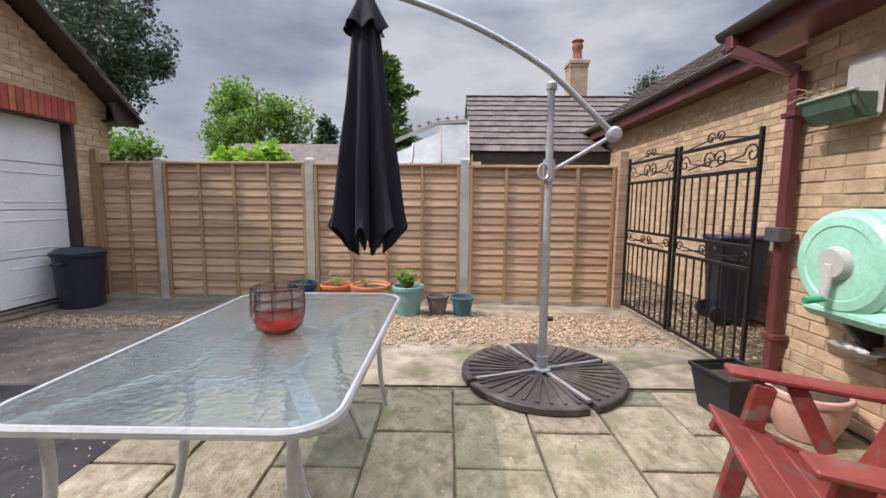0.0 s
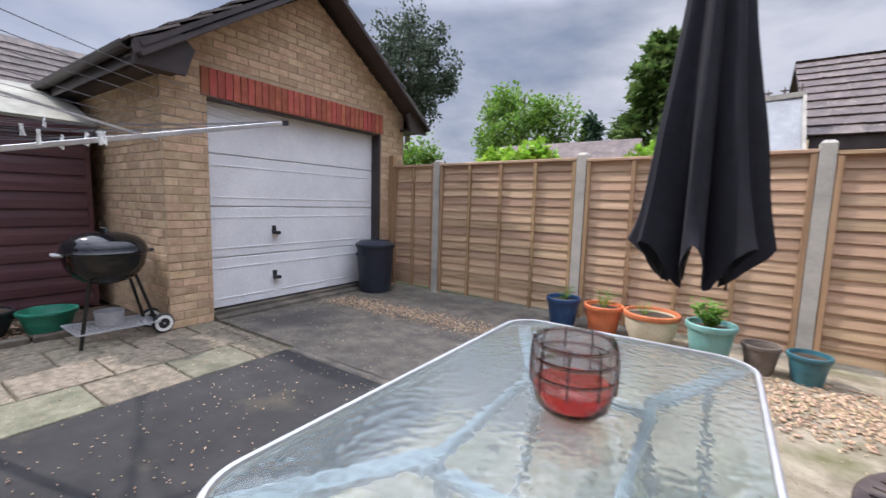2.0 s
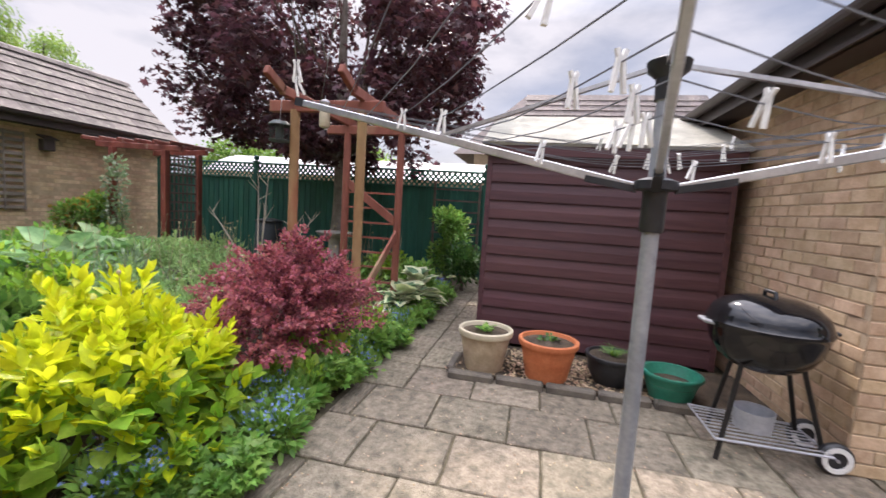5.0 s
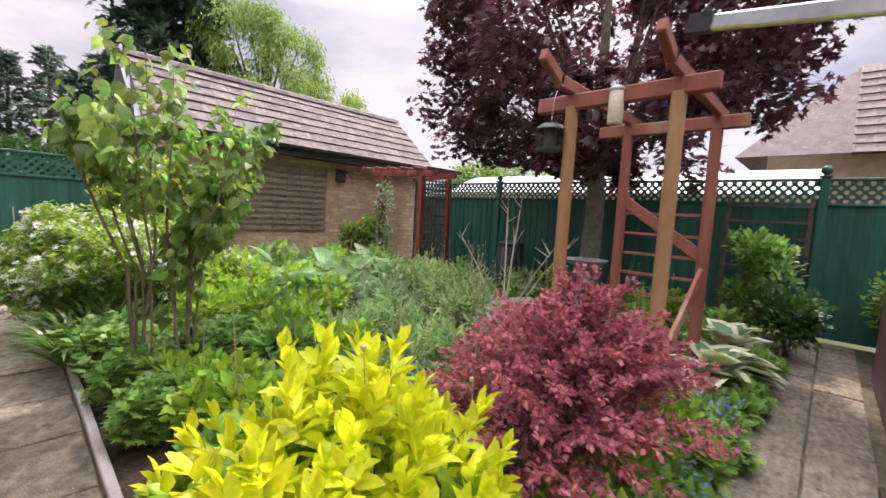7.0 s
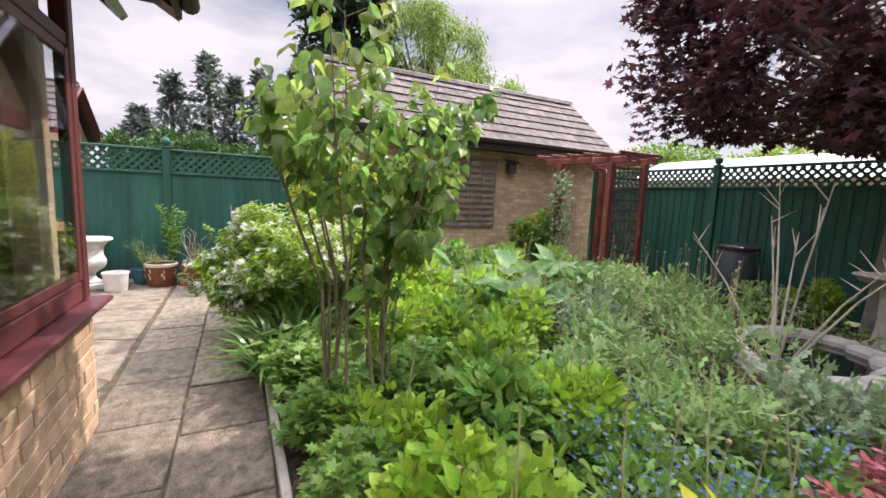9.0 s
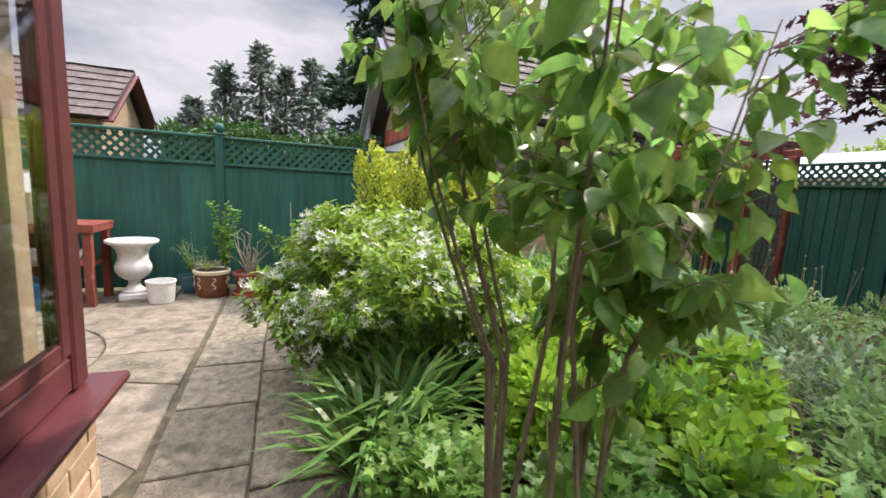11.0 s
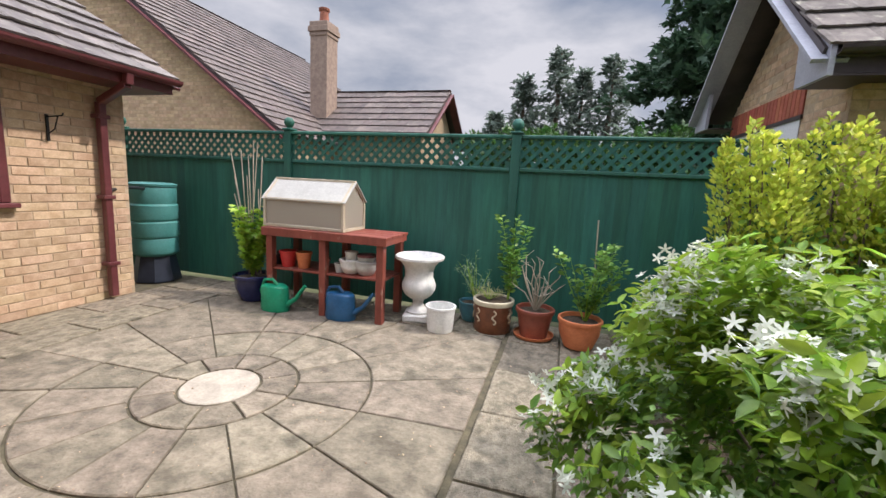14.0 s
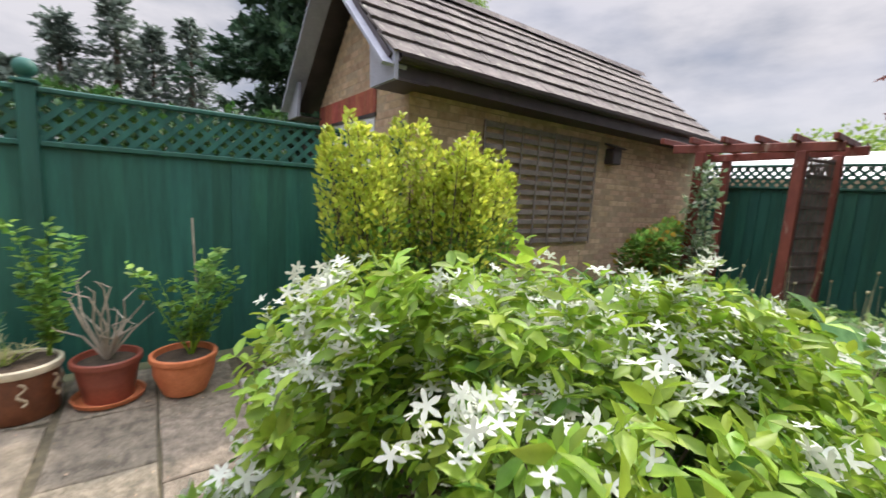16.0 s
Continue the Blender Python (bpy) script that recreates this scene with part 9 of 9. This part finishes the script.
for b in range(11):
    part("cane", G().tube([(rd.uniform(-0.08, 0.08), rd.uniform(-0.06, 0.06), 0), (rd.uniform(-0.22, 0.25), rd.uniform(-0.1, 0.1), rd.uniform(0.75, 1.4))], [0.008, 0.005], 6), M_PALETW, canes)
solid("bamboo_cane", G().tube([(0, 0, 0.2), (0.03, 0, 1.08)], 0.006, 6), M_PALETW, "thin bamboo cane in the terracotta pot", "cane", at=(-2.72, -7.8, 0))

# ---- trees beyond ----
def broad_tree(name, at, crown, radii, blobs, blob_r, n, size, mat, label, seed, shape=OVAL, droop=0.0, trunk=0.16, width=0.8):
    rs = np.random.RandomState(seed)
    th = thing(name, at, 0, label, "tree")
    part("trunk", G().tube([(0, 0, -0.1), (0.05, 0, crown * 0.5), (0, 0.05, crown), (0, 0, crown + radii[2] * 0.7)], [trunk, trunk * 0.8, trunk * 0.55, trunk * 0.15], 10), M_BARK, th, smooth=True)
    P, D, C = cloud(rs, n, (0, 0, crown), radii, blobs, blob_r, 0.25)
    leaves("crown", th, mat, P, D + np.array((0, 0, -droop)) + rs.normal(0, 0.5, P.shape), size * rs.uniform(0.6, 1.3, n), shape, seed, width=width)
    limbs(th, (0, 0, max(0.3, crown - radii[2] * 0.8)), [tuple(c) for c in C[:22]], trunk * 0.35, seed, name="limb")


def conifer(name, at, h, r, n, mat, label, seed, low=0.6, size=0.34, ragged=0.25):
    rs = np.random.RandomState(seed)
    th = thing(name, at, 0, label, "tree")
    part("trunk", G().tube([(0, 0, -0.1), (0, 0, h * 0.5), (0, 0, h)], [h * 0.028, h * 0.018, 0.01], 10), M_BARK, th, smooth=True)
    levels = max(10, int(h * 5))
    P, D = [], []
    per = n // (levels * 7)
    for i in range(levels):
        f = i / levels
        z = low + (h - low) * f
        rr = r * (1 - f) ** 0.8 * rs.uniform(1 - ragged, 1 + ragged) + 0.06
        for b in range(7):
            a = rs.uniform(0, TAU)
            L = rr * rs.uniform(0.65, 1.1)
            g_ = rs.uniform(0.15, 1.0, per) ** 0.7
            px, py = np.cos(a) * L * g_, np.sin(a) * L * g_
            pz = z + L * 0.25 * g_ - L * 0.35 * g_ ** 2
            P.append(np.stack([px, py, pz], 1) + rs.normal(0, 0.06, (per, 3)))
            sp = rs.normal(0, 0.5, (per, 3))
            D.append(np.stack([np.full(per, np.cos(a)), np.full(per, np.sin(a)), np.full(per, 0.15)], 1) + sp)
    P, D = np.concatenate(P), np.concatenate(D)
    leaves("foliage", th, mat, P, D, size * rs.uniform(0.6, 1.2, len(P)), SPRAY, seed, width=1.2)


broad_tree("grey_leaved_tree", (-11.9, 14.5, 0), 6.6, (2.5, 2.2, 2.6), 60, 0.62, 14000, 0.13, M_GUM, "tall grey-green evergreen tree behind the garage", 111)
broad_tree("birch_tree", (-5.1, 11.2, 0), 3.05, (1.75, 1.2, 1.45), 60, 0.42, 13000, 0.085, M_BIRCH, "fresh green bushy tree behind the fence", 112)
broad_tree("sapling", (-3.1, 6.6, 0), 1.75, (0.75, 0.4, 0.5), 18, 0.22, 1500, 0.11, M_YGREEN, "bright green sapling rising above the fence", 113, MAPLE, 0.0, 0.03)
broad_tree("sapling", (-1.25, 6.7, 0), 1.75, (0.35, 0.3, 0.45), 12, 0.18, 700, 0.11, M_YGREEN, "bright green sapling rising above the fence", 114, MAPLE, 0.0, 0.03)
broad_tree("hedge_tree", (-7.2, 9.0, 0), 1.9, (1.4, 0.8, 1.0), 30, 0.35, 5000, 0.085, M_BIRCH, "leafy hedge tree behind the garage", 115)
conifer("broad_conifer", (-1.95, 12.2, 0), 5.35, 1.95, 8500, M_CONIFL, "broad olive-green conifer behind the fence", 116, 1.0, 0.34, 0.55)
conifer("small_conifer", (-3.9, 13.5, 0), 3.9, 0.8, 3500, M_CONIF, "small dark conifer behind the fence", 117, 0.6, 0.25)
broad_tree("distant_tree", (10.2, 21, 0), 6.3, (1.9, 1.6, 1.5), 30, 0.5, 3600, 0.12, M_GUM, "thin grey-green tree beyond the roofs", 118)
broad_tree("distant_tree", (7.7, 20, 0), 4.9, (0.7, 0.7, 0.8), 12, 0.3, 900, 0.12, M_GUM, "thin grey-green tree beyond the roofs", 119)
solid("low_outbuilding", G().box(-4.6, 8.6, 0, -1.9, 9.8, 2.0).add([(-4.7, 8.5, 2.0), (-1.8, 8.5, 2.0), (-1.8, 9.9, 2.0), (-4.7, 9.9, 2.0), (-4.7, 9.2, 2.5), (-1.8, 9.2, 2.5)], [(0, 1, 5, 4), (3, 4, 5, 2), (0, 4, 3), (1, 2, 5)]), M_TILE_B, "low dark-roofed outbuilding behind the fence", "outbuilding")
# to the south
conifer("tall_conifer", (-6.7, -18.2, 0), 13.0, 3.3, 22000, M_CONIF, "huge dark conifer behind the outbuilding", 121, 0.5, 0.5, 0.4)
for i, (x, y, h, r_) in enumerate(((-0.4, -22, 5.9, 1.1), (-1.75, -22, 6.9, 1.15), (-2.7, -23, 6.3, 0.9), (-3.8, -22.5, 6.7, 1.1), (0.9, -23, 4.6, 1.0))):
    conifer("distant_conifer", (x, y, 0), h, r_ * 1.4, 1800, M_CONIFD, "distant ragged conifer paled by haze", 130 + i, 1.0, 0.38, 0.6)
hedge = thing("conifer_hedge", (-2.2, -14.3, 0), 0, "dense dark green conifer hedge beyond the fence", "hedge")
rh = np.random.RandomState(140)
hx = rh.uniform(-2.6, 2.3, 9000)
P = np.stack([hx, rh.uniform(-0.6, 0.6, 9000), rh.uniform(0.3, 1, 9000) * (2.56 + 0.12 * np.sin(hx * 2.1) + 0.1 * np.sin(hx * 7))], 1)
leaves("foliage", hedge, M_DEEP, P, rh.normal(0, 1, (9000, 3)) + np.array((0, 0.6, 0.5)), 0.2 * rh.uniform(0.6, 1.2, 9000), SPRAY, 141, width=1.2)
part("trunk", G().tube([(0, 0, -0.1), (0, 0, 1.8)], 0.08, 8), M_BARK, hedge)
broad_tree("willow_tree", (-9.3, -16.2, 0), 6.0, (3.1, 2.0, 2.9), 80, 0.6, 17000, 0.16, M_WILLOW, "bright green weeping willow behind the outbuilding", 142, OVAL, 1.6, 0.25, 0.3)
broad_tree("willow_tree", (-13.4, -17.0, 0), 5.2, (1.5, 1.5, 1.8), 40, 0.45, 5000, 0.12, M_WILLOW, "thin weeping tree behind the outbuilding", 143, OVAL, 1.0, 0.12, 0.4)
broad_tree("field_tree", (-18.5, -7.5, 0), 2.6, (1.9, 3.2, 1.2), 40, 0.55, 6000, 0.13, M_WILLOW, "yellow-green tree beyond the western fence", 144)
broad_tree("field_tree", (-19.5, -13.5, 0), 2.9, (2.2, 2.6, 1.5), 40, 0.55, 5000, 0.14, M_BIRCH, "green tree beyond the western fence", 145)
